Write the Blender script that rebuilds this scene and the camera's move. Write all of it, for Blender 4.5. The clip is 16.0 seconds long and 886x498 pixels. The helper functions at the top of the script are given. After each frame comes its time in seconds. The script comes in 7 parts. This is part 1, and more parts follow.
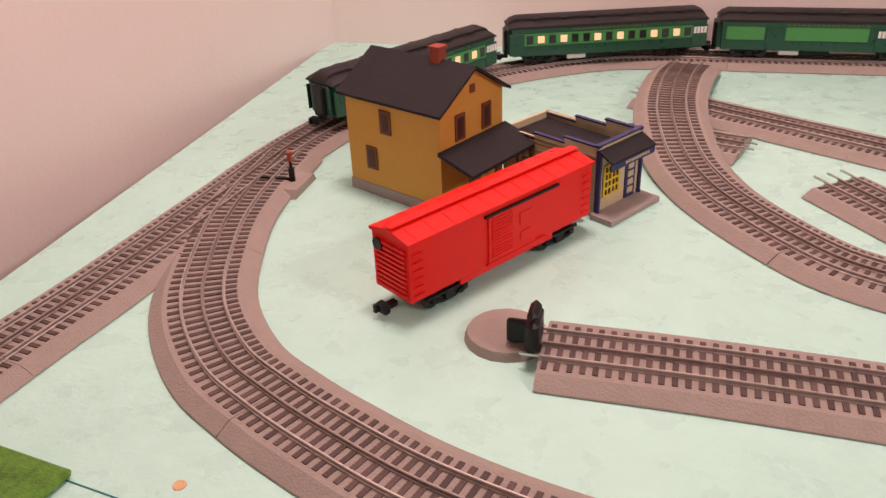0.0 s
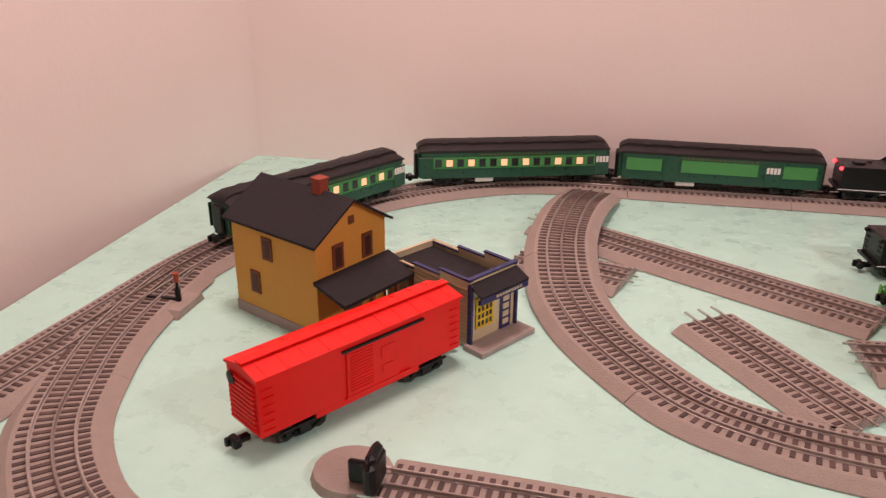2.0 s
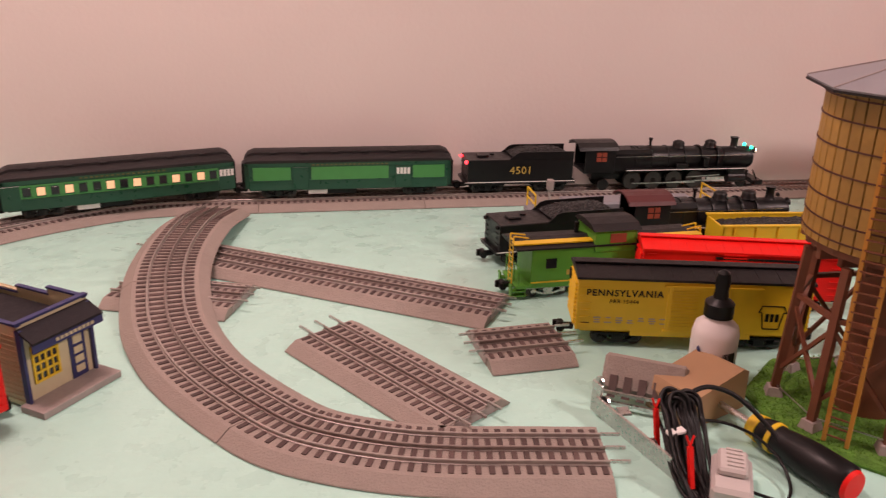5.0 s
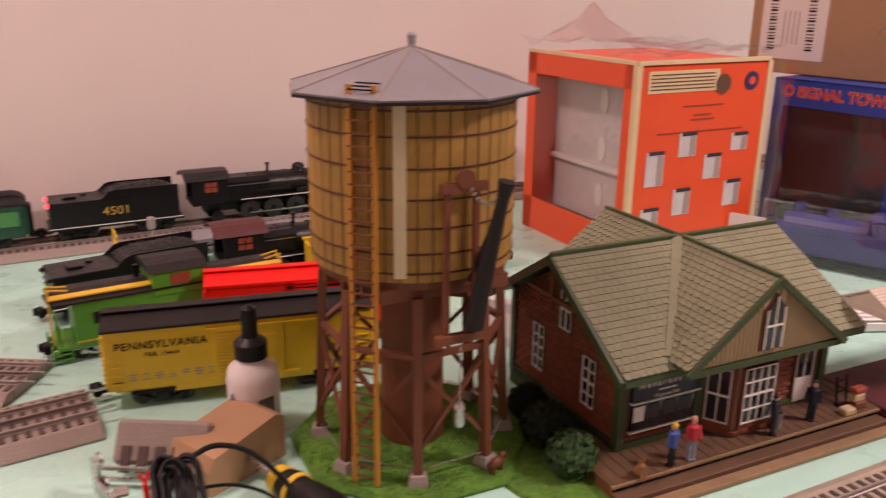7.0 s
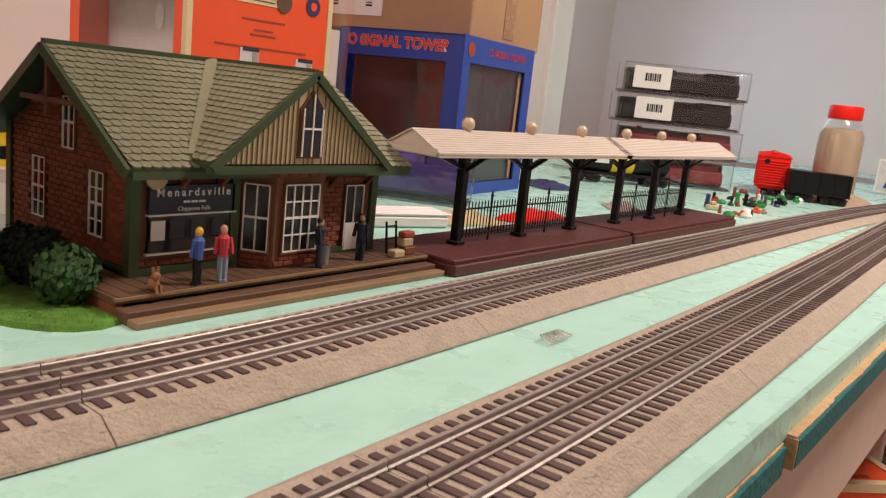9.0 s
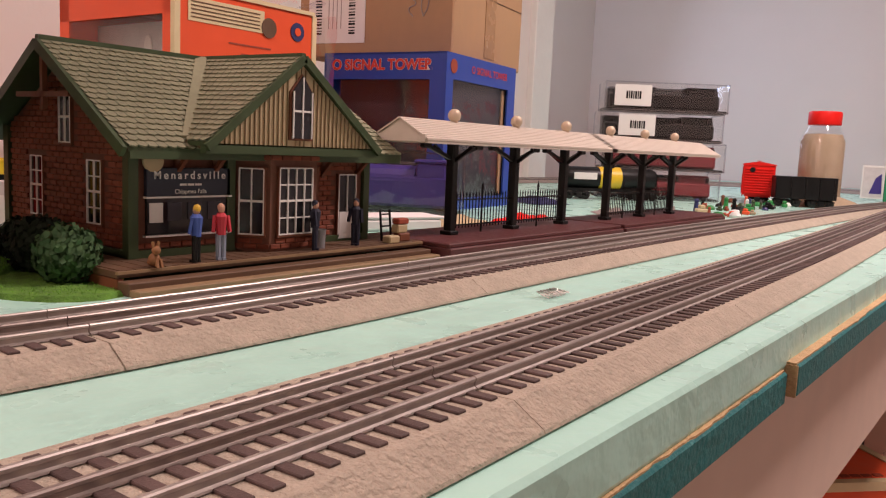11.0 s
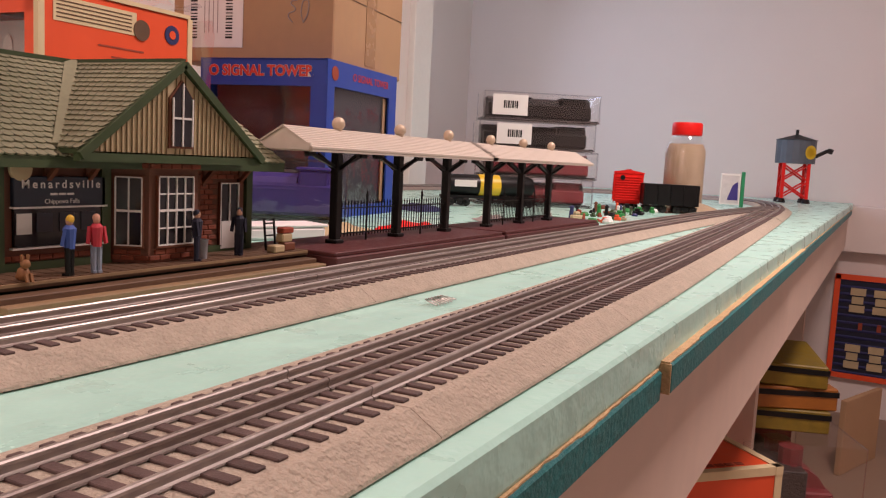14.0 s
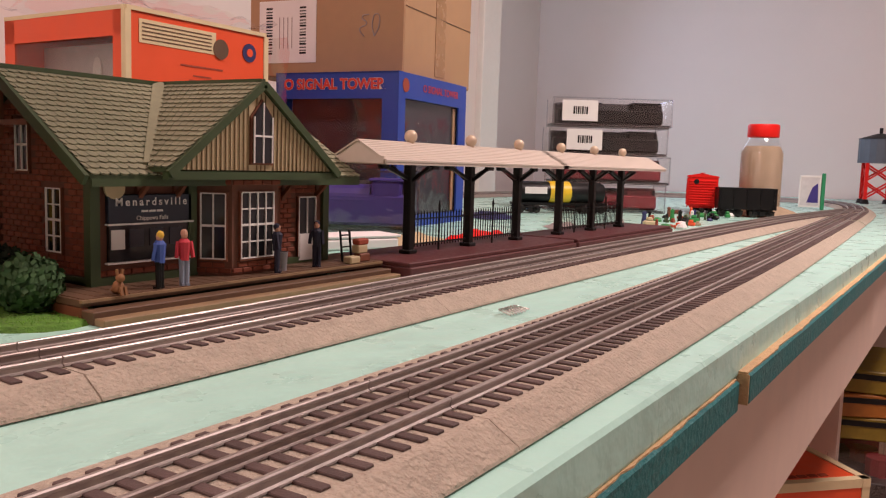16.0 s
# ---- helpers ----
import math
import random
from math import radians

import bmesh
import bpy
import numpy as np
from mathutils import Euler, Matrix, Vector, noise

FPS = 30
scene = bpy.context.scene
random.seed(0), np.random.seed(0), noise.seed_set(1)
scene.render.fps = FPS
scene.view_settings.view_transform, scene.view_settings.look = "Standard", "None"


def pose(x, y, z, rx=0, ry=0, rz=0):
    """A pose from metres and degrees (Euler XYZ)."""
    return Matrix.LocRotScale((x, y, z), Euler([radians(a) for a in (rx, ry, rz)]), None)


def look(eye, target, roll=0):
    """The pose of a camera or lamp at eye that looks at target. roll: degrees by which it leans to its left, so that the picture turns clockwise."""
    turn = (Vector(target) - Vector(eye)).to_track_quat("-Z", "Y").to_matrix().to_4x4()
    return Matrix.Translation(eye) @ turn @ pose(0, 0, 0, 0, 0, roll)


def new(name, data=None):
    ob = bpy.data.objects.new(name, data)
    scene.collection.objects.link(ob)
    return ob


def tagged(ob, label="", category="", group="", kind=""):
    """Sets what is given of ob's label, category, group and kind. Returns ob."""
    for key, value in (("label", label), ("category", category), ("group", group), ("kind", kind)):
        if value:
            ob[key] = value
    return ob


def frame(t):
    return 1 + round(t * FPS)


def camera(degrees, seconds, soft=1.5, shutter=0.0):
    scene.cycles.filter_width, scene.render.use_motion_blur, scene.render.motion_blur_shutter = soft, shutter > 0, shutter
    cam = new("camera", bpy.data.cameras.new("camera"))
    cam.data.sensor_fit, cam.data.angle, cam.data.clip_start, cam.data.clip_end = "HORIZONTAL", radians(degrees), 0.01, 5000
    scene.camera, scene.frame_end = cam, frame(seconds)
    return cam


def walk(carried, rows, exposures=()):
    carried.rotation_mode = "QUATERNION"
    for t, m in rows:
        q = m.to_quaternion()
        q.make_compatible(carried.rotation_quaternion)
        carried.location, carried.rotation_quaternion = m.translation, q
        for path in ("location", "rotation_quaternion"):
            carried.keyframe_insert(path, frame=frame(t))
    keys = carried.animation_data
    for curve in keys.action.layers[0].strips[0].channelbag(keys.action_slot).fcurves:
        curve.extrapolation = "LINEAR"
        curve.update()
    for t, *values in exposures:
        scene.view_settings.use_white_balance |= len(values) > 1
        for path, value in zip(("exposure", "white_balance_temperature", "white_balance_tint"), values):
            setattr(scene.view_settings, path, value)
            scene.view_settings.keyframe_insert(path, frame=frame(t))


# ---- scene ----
cam = camera(57.0, 16.0, soft=1.2, shutter=0.3)
PATH = [
    (0, (0.5522, 0.3328, 0.3980), (0.0566, 2.0078, -0.5750), -2.4),
    (0.5, (0.5609, 0.3225, 0.4230), (-0.0019, 2.0004, -0.5090), -2.1),
    (1, (0.5940, 0.3363, 0.4290), (0.0785, 2.0674, -0.4300), -1.5),
    (1.5, (0.6250, 0.3494, 0.4380), (0.1561, 2.1127, -0.3810), -0.2),
    (2, (0.6455, 0.3598, 0.4380), (0.2068, 2.1534, -0.3320), 0.4),
    (2.5, (0.6704, 0.3727, 0.4310), (0.3383, 2.2017, -0.3070), 0.5),
    (3, (0.6852, 0.3859, 0.4170), (0.4436, 2.2352, -0.3050), 0.4),
    (5.5, (0.8013, 0.4785, 0.3770), (1.1323, 2.3261, -0.3130), 0.6),
    (6, (0.8524, 0.4909, 0.3670), (1.2583, 2.3257, -0.3200), -0.6),
    (6.5, (0.9108, 0.4984, 0.3570), (1.4986, 2.2890, -0.3150), -0.3),
    (7, (0.9851, 0.4957, 0.3610), (1.8034, 2.2136, -0.2550), 0.6),
    (7.5, (1.0516, 0.4950, 0.3510), (2.0734, 2.1195, -0.2110), 1.5),
    (8, (1.1088, 0.4925, 0.3110), (2.3182, 2.0025, -0.1960), 3.1),
    (8.5, (1.0794, 0.4842, 0.2380), (2.4801, 1.8380, -0.2170), 4.8),
    (9, (1.0695, 0.4856, 0.1500), (2.6356, 1.6703, -0.2260), 6.2),
    (11.5, (1.0542, 0.4684, 0.0940), (2.6405, 1.6616, -0.1440), 2.1),
    (12, (1.0523, 0.4697, 0.0940), (2.6746, 1.6147, -0.1410), 2.3),
    (12.5, (1.0520, 0.4748, 0.0930), (2.7419, 1.5201, -0.1310), 2.8),
    (13, (1.0551, 0.4754, 0.0920), (2.7871, 1.4496, -0.1320), 3.1),
    (13.5, (1.0549, 0.4744, 0.0920), (2.8018, 1.4235, -0.1300), 3.0),
    (14, (1.0517, 0.4728, 0.0960), (2.7969, 1.4251, -0.1210), 2.9),
    (14.5, (1.0489, 0.4742, 0.0970), (2.7828, 1.4482, -0.1120), 2.8),
    (15, (1.0418, 0.4741, 0.0980), (2.7369, 1.5127, -0.1120), 2.3),
    (15.5, (1.0417, 0.4731, 0.0980), (2.7026, 1.5666, -0.1130), 1.8),
    (16, (1.0434, 0.4708, 0.1000), (2.7010, 1.5699, -0.1090), 1.8),
]
walk(cam, [(t, look(eye, target, roll)) for t, eye, target, roll in PATH], [
    (0.0, 0.10, 6500, 14), (1.5, 0.0, 6520, 14), (3.0, -0.07, 6540, 14), (5.5, -0.07, 6700, 17), (6.5, -0.03, 6850, 24), (7.5, 0.03, 6450, 4), (9.0, 0.06, 6350, -4), (11.5, 0.0, 6430, 10), (16.0, -0.02, 6430, 10)])

# ---- world and lights ----
world = bpy.data.worlds.new("world")
scene.world = world
world.use_nodes = True
world.node_tree.nodes["Background"].inputs[0].default_value = (0.9, 0.85, 0.8, 1)
world.node_tree.nodes["Background"].inputs[1].default_value = 0.3


def area_lamp(name, m, size_x, size_y, watts, colour):
    data = bpy.data.lights.new(name, "AREA")
    data.shape, data.size, data.size_y, data.energy, data.color = "RECTANGLE", size_x, size_y, watts, colour
    ob = new(name, data)
    ob.matrix_world = m
    return ob


WARM = (1.0, 0.675, 0.635)
area_lamp("ceiling_lamp_light", pose(0.40, 1.15, 1.48), 0.30, 0.30, 15.5, WARM)
area_lamp("ceiling_lamp_light", pose(2.40, 0.22, 1.48), 0.30, 0.30, 36, (1.0, 0.745, 0.705))
area_lamp("window_light", look((3.75, 2.40, 0.75), (3.2, 0.6, 0.1)), 0.7, 0.9, 15, (0.68, 0.74, 1.0))

# ---- materials ----


def mat(name, colour, rough=0.5, metal=0.0, vary=0.12, scale=60.0, bump=0.0, bump_scale=400.0, spec=0.5, per=0.0, big=0.0):
    """A surface with fine grain, broad blotches of colour and relief, at real-world size."""
    m = bpy.data.materials.new(name)
    m.use_nodes = True
    nt = m.node_tree
    b = nt.nodes["Principled BSDF"]
    b.inputs["Roughness"].default_value = rough
    b.inputs["Metallic"].default_value = metal
    b.inputs["Specular IOR Level"].default_value = spec
    co = nt.nodes.new("ShaderNodeTexCoord")
    n1 = nt.nodes.new("ShaderNodeTexNoise")
    n1.inputs["Scale"].default_value = scale
    n1.inputs["Detail"].default_value = 5
    n2 = nt.nodes.new("ShaderNodeTexNoise")
    n2.inputs["Scale"].default_value = scale * 0.13
    n2.inputs["Detail"].default_value = 3
    for n in (n1, n2):
        nt.links.new(co.outputs["Object"], n.inputs["Vector"])
    mul = nt.nodes.new("ShaderNodeMath")
    mul.operation = "ADD"
    nt.links.new(n1.outputs[0], mul.inputs[0])
    nt.links.new(n2.outputs[0], mul.inputs[1])
    ramp = nt.nodes.new("ShaderNodeMapRange")
    ramp.inputs[1].default_value, ramp.inputs[2].default_value = 0.65, 1.35
    ramp.inputs[3].default_value, ramp.inputs[4].default_value = 1 - vary, 1 + vary
    nt.links.new(mul.outputs[0], ramp.inputs[0])
    last = ramp.outputs[0]
    if per:
        info = nt.nodes.new("ShaderNodeObjectInfo")
        pr = nt.nodes.new("ShaderNodeMapRange")
        pr.inputs[3].default_value, pr.inputs[4].default_value = 1 - per, 1 + per
        nt.links.new(info.outputs["Random"], pr.inputs[0])
        pm = nt.nodes.new("ShaderNodeMath")
        pm.operation = "MULTIPLY"
        nt.links.new(last, pm.inputs[0])
        nt.links.new(pr.outputs[0], pm.inputs[1])
        last = pm.outputs[0]
    mix = nt.nodes.new("ShaderNodeVectorMath")
    mix.operation = "SCALE"
    mix.inputs[0].default_value = colour
    nt.links.new(last, mix.inputs["Scale"])
    nt.links.new(mix.outputs[0], b.inputs["Base Color"])
    rr = nt.nodes.new("ShaderNodeMapRange")
    rr.inputs[1].default_value, rr.inputs[2].default_value = 0.3, 0.7
    rr.inputs[3].default_value, rr.inputs[4].default_value = max(rough - 0.07, 0.02), min(rough + 0.07, 1)
    nt.links.new(n1.outputs[0], rr.inputs[0])
    nt.links.new(rr.outputs[0], b.inputs["Roughness"])
    if bump:
        n3 = nt.nodes.new("ShaderNodeTexNoise")
        n3.inputs["Scale"].default_value = bump_scale
        n3.inputs["Detail"].default_value = 4
        nt.links.new(co.outputs["Object"], n3.inputs["Vector"])
        bp = nt.nodes.new("ShaderNodeBump")
        bp.inputs["Strength"].default_value = bump
        bp.inputs["Distance"].default_value = 1.2 / bump_scale
        nt.links.new(n3.outputs[0], bp.inputs["Height"])
        nt.links.new(bp.outputs[0], b.inputs["Normal"])
    return m


def glow(name, colour, strength):
    m = bpy.data.materials.new(name)
    m.use_nodes = True
    b = m.node_tree.nodes["Principled BSDF"]
    b.inputs["Base Color"].default_value = (*colour, 1)
    b.inputs["Emission Color"].default_value = (*colour, 1)
    b.inputs["Emission Strength"].default_value = strength
    return m


def clear(name, rough=0.05, tint=(1, 1, 1), alpha=0.06):
    """Thin clear plastic: mostly see-through, with a gloss."""
    m = bpy.data.materials.new(name)
    m.use_nodes = True
    nt = m.node_tree
    out = nt.nodes["Material Output"]
    nt.nodes.remove(nt.nodes["Principled BSDF"])
    tr = nt.nodes.new("ShaderNodeBsdfTransparent")
    tr.inputs[0].default_value = (*tint, 1)
    gl = nt.nodes.new("ShaderNodeBsdfGlossy")
    gl.inputs["Roughness"].default_value = rough
    no = nt.nodes.new("ShaderNodeTexNoise")
    no.inputs["Scale"].default_value = 25
    co = nt.nodes.new("ShaderNodeTexCoord")
    nt.links.new(co.outputs["Object"], no.inputs["Vector"])
    bp = nt.nodes.new("ShaderNodeBump")
    bp.inputs["Strength"].default_value = 0.2
    bp.inputs["Distance"].default_value = 0.01
    nt.links.new(no.outputs[0], bp.inputs["Height"])
    nt.links.new(bp.outputs[0], gl.inputs["Normal"])
    mx = nt.nodes.new("ShaderNodeMixShader")
    mx.inputs[0].default_value = alpha
    nt.links.new(tr.outputs[0], mx.inputs[1])
    nt.links.new(gl.outputs[0], mx.inputs[2])
    nt.links.new(mx.outputs[0], out.inputs[0])
    return m


M_WALL = mat("wall_paint", (0.80, 0.73, 0.69), 0.55, vary=0.02, scale=6, bump=0.05, bump_scale=150)
M_FOAM = mat("foam_board", (0.46, 0.79, 0.69), 0.30, vary=0.06, scale=26, bump=0.10, bump_scale=30)
M_BED = mat("grey_roadbed", (0.325, 0.28, 0.245), 0.85, vary=0.07, scale=500, bump=0.45, bump_scale=500)
M_BEDSAND = mat("sandy_roadbed", (0.445, 0.39, 0.31), 0.9, vary=0.16, scale=700, bump=0.8, bump_scale=400)
M_TIE = mat("brown_tie", (0.088, 0.058, 0.052), 0.7, vary=0.2, scale=300, per=0.25, bump=0.3, bump_scale=900)
M_RAIL = mat("nickel_rail", (0.47, 0.43, 0.40), 0.43, 0.7, vary=0.1, scale=200)
M_RAIL_MID = mat("dark_rail", (0.33, 0.285, 0.26), 0.38, 0.6, vary=0.1, scale=200)
M_BLACK = mat("black_plastic", (0.006, 0.006, 0.0065), 0.42, vary=0.2, scale=120, spec=0.3)
M_LOCO = mat("engine_black", (0.008, 0.008, 0.0085), 0.36, vary=0.25, scale=150, bump=0.1, bump_scale=500, spec=0.35)
M_WHEEL = mat("wheel_black", (0.010, 0.0095, 0.009), 0.7, vary=0.2, scale=200, spec=0.15)
M_STEEL = mat("bare_steel", (0.55, 0.54, 0.52), 0.3, 1.0, vary=0.1, scale=300)
M_RED = mat("bright_red_plastic", (0.78, 0.014, 0.010), 0.45, vary=0.06, scale=90, spec=0.25)
M_YELLOW = mat("yellow_plastic", (0.74, 0.50, 0.02), 0.4, vary=0.05, scale=90)
M_ROOFBLK = mat("dark_roof", (0.015, 0.013, 0.0135), 0.55, vary=0.2, scale=120, spec=0.35, bump=0.2, bump_scale=600)
M_GREEN = mat("bright_green_plastic", (0.10, 0.34, 0.035), 0.4, vary=0.06, scale=90)
M_PULLMAN = mat("pullman_green", (0.012, 0.075, 0.040), 0.32, vary=0.1, scale=100)
M_APPLE = mat("apple_green", (0.06, 0.27, 0.07), 0.35, vary=0.06, scale=100)
M_DULLGOLD = mat("faded_gold", (0.13, 0.12, 0.035), 0.5, vary=0.1)
M_GOLD = mat("gold_lettering", (0.62, 0.42, 0.08), 0.45, vary=0.05)
M_WHITE = mat("white_plastic", (0.80, 0.79, 0.76), 0.45, vary=0.03)
M_OCHRE = mat("ochre_siding", (0.62, 0.33, 0.055), 0.65, vary=0.05, scale=150)
M_CHAR = mat("charcoal_roof", (0.017, 0.015, 0.018), 0.7, vary=0.15, scale=150, spec=0.3, bump=0.2, bump_scale=500)
M_BRICKRED = mat("brick_red", (0.32, 0.06, 0.03), 0.75, vary=0.15, scale=200)
M_NAVY = mat("navy_trim", (0.03, 0.035, 0.13), 0.5, vary=0.1)
M_CREAM = mat("cream_wall", (0.60, 0.53, 0.34), 0.65, vary=0.06, scale=120)
M_SLAB = mat("grey_slab", (0.36, 0.31, 0.29), 0.8, vary=0.1, scale=200, bump=0.2)
M_TANK = mat("stave_wood", (0.36, 0.21, 0.045), 0.55, vary=0.2, scale=90, per=0.16)
M_TIMBER = mat("brown_timber", (0.17, 0.055, 0.025), 0.6, vary=0.15, scale=120)
M_ZINC = mat("grey_tin_roof", (0.29, 0.29, 0.315), 0.5, 0.2, vary=0.12, scale=80)
M_GRASS = mat("static_grass", (0.10, 0.24, 0.03), 0.9, vary=0.5, scale=200, bump=0.9, bump_scale=600)
M_CARD = mat("brown_cardboard", (0.42, 0.26, 0.14), 0.75, vary=0.06, scale=60)
M_ORANGE = mat("orange_carton", (0.83, 0.10, 0.03), 0.4, vary=0.04, scale=40)
M_BLUE = mat("blue_carton", (0.020, 0.065, 0.38), 0.35, vary=0.06, scale=40)
# near-black: shade inside the tower carton as colour; also dark prints and details
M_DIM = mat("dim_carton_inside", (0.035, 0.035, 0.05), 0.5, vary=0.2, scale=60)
M_DKGREEN = mat("dark_green_trim", (0.045, 0.075, 0.028), 0.5, vary=0.1, scale=120)
M_BRICK = mat("station_brick", (0.23, 0.060, 0.029), 0.75, vary=0.2, scale=200, per=0.18, bump=0.3, bump_scale=900)
M_MORTAR = mat("brick_joint", (0.16, 0.07, 0.045), 0.85, vary=0.15, scale=300)
M_TAN = mat("tan_boards", (0.52, 0.42, 0.25), 0.6, vary=0.06, scale=120)
M_DECK = mat("brown_deck", (0.125, 0.070, 0.038), 0.65, vary=0.15, scale=150)
M_MAROON = mat("maroon_platform", (0.090, 0.021, 0.022), 0.55, vary=0.12, scale=150)
M_CANOPY = mat("ivory_canopy", (0.62, 0.56, 0.48), 0.5, vary=0.05, scale=120)
M_GLASSDK = mat("dark_window", (0.02, 0.02, 0.024), 0.12, vary=0.2)
M_PALEPRINT = mat("pale_print", (0.62, 0.60, 0.60), 0.5, vary=0.12, scale=80)
M_CLEAR = clear("clear_plastic")
M_TEAL = mat("teal_paint", (0.01, 0.17, 0.18), 0.5, vary=0.2, scale=60, bump=0.3, bump_scale=200)
M_PINE = mat("raw_pine", (0.62, 0.42, 0.22), 0.8, vary=0.2, scale=120, bump=0.5, bump_scale=300)
M_BEAM = mat("table_board", (0.70, 0.56, 0.47), 0.7, vary=0.06, scale=25)
M_FLOOR = mat("room_floor", (0.30, 0.21, 0.15), 0.6, vary=0.1, scale=10)
M_COAL = mat("coal_load", (0.012, 0.012, 0.012), 0.45, vary=0.5, scale=250, bump=1.0, bump_scale=250)
M_BOTTLE = mat("white_bottle", (0.78, 0.75, 0.74), 0.4, vary=0.02)
M_BUSH = mat("bush_leaf", (0.045, 0.11, 0.035), 0.8, vary=0.35, scale=150)
M_SAND = mat("sand", (0.42, 0.33, 0.22), 0.9, vary=0.15, scale=400)
M_SIGNBLUE = mat("dark_sign", (0.015, 0.025, 0.045), 0.4, vary=0.1)
M_SKIN = mat("figure_tan", (0.55, 0.30, 0.20), 0.6)
G_GREEN = glow("green_marker", (0.0, 1.0, 0.45), 6)
G_RED = glow("red_marker", (1.0, 0.03, 0.04), 6)
G_WARM = glow("warm_window", (1.0, 0.62, 0.35), 0.45)
G_HEAD = glow("headlight", (1.0, 0.85, 0.6), 8)

# ---- shape helpers ----


def box(sx, sy, sz, at=(0, 0, 0), bev=0.0, rz=0.0, rx=0.0, ry=0.0):
    """A box whose base is centred at the place given."""
    bm = bmesh.new()
    bmesh.ops.create_cube(bm, size=1)
    bmesh.ops.scale(bm, vec=(sx, sy, sz), verts=bm.verts)
    if bev:
        bmesh.ops.bevel(bm, geom=list(bm.edges), offset=bev, segments=1, affect="EDGES")
    bmesh.ops.translate(bm, vec=(0, 0, sz / 2), verts=bm.verts)
    bmesh.ops.transform(bm, matrix=pose(*at, rx, ry, rz), verts=bm.verts)
    return bm


def cyl(r, h, at=(0, 0, 0), seg=16, r2=None, rx=0.0, ry=0.0, rz=0.0):
    bm = bmesh.new()
    bmesh.ops.create_cone(bm, cap_ends=True, segments=seg, radius1=r, radius2=r if r2 is None else r2, depth=h)
    bmesh.ops.translate(bm, vec=(0, 0, h / 2), verts=bm.verts)
    bmesh.ops.transform(bm, matrix=pose(*at, rx, ry, rz), verts=bm.verts)
    return bm


def ball(r, at=(0, 0, 0), sx=1, sy=1, sz=1, seg=12):
    bm = bmesh.new()
    bmesh.ops.create_uvsphere(bm, u_segments=seg, v_segments=max(6, seg // 2 + 1), radius=r)
    bmesh.ops.transform(bm, matrix=pose(*at) @ Matrix.Diagonal((sx, sy, sz, 1)), verts=bm.verts)
    return bm


def prism(poly, length, m=None):
    """A polygon in y and z, pushed along x by the length, centred."""
    bm = bmesh.new()
    a = [bm.verts.new((-length / 2, y, z)) for y, z in poly]
    b = [bm.verts.new((length / 2, y, z)) for y, z in poly]
    n = len(poly)
    bm.faces.new(a[::-1])
    bm.faces.new(b)
    for i in range(n):
        bm.faces.new((a[i], a[(i + 1) % n], b[(i + 1) % n], b[i]))
    bmesh.ops.recalc_face_normals(bm, faces=bm.faces)
    if m is not None:
        bmesh.ops.transform(bm, matrix=m, verts=bm.verts)
    return bm


def beam(p, q, w, d=None):
    """A square bar from p to q."""
    p, q = Vector(p), Vector(q)
    bm = bmesh.new()
    bmesh.ops.create_cube(bm, size=1)
    bmesh.ops.scale(bm, vec=(w, d or w, (q - p).length), verts=bm.verts)
    turn = (q - p).to_track_quat("Z", "Y").to_matrix().to_4x4()
    bmesh.ops.transform(bm, matrix=Matrix.Translation((p + q) / 2) @ turn, verts=bm.verts)
    return bm


def lathe(profile, seg=20, at=(0, 0, 0), m=None):
    """Turns a list of (radius, height) about z."""
    bm = bmesh.new()
    rings = []
    for r, z in profile:
        rings.append([bm.verts.new((r * math.cos(2 * math.pi * i / seg), r * math.sin(2 * math.pi * i / seg), z)) for i in range(seg)])
    for a, b in zip(rings, rings[1:]):
        for i in range(seg):
            bm.faces.new((a[i], a[(i + 1) % seg], b[(i + 1) % seg], b[i]))
    bm.faces.new(rings[0][::-1])
    bm.faces.new(rings[-1])
    bmesh.ops.remove_doubles(bm, verts=bm.verts, dist=1e-6)
    bmesh.ops.recalc_face_normals(bm, faces=bm.faces)
    bmesh.ops.transform(bm, matrix=(m if m is not None else Matrix()) if at == (0, 0, 0) else Matrix.Translation(at), verts=bm.verts)
    return bm


def joined(*bms):
    """Several shapes in one mesh."""
    out = bmesh.new()
    for b in bms:
        me = bpy.data.meshes.new("tmp")
        b.to_mesh(me)
        b.free()
        out.from_mesh(me)
        bpy.data.meshes.remove(me)
    return out


def mesh_of(name, bm, material, smooth=False):
    me = bpy.data.meshes.new(name)
    bm.to_mesh(me)
    bm.free()
    me.materials.append(material)
    if smooth:
        me.polygons.foreach_set("use_smooth", [True] * len(me.polygons))
        me.set_sharp_from_angle(angle=radians(40))
    return me


def part(name, bm, material, parent=None, label="", smooth=False):
    ob = new(name, mesh_of(name, bm, material, smooth))
    if parent is not None:
        ob.parent = parent
    if label:
        ob["label"] = label
    return ob


def copy_part(ob, m):
    o = new(ob.name.split(".")[0], ob.data)
    o.parent, o.matrix_basis = ob.parent, m
    return o


def thing(name, m, label, category, group="", kind=""):
    ob = new(name)
    ob.empty_display_size = 0.02
    ob.matrix_world = m
    return tagged(ob, label, category, group, kind)


def solid(name, bm, material, label="", category="", group="", kind="", smooth=False):
    return tagged(part(name, bm, material, smooth=smooth), label, category, group, kind)


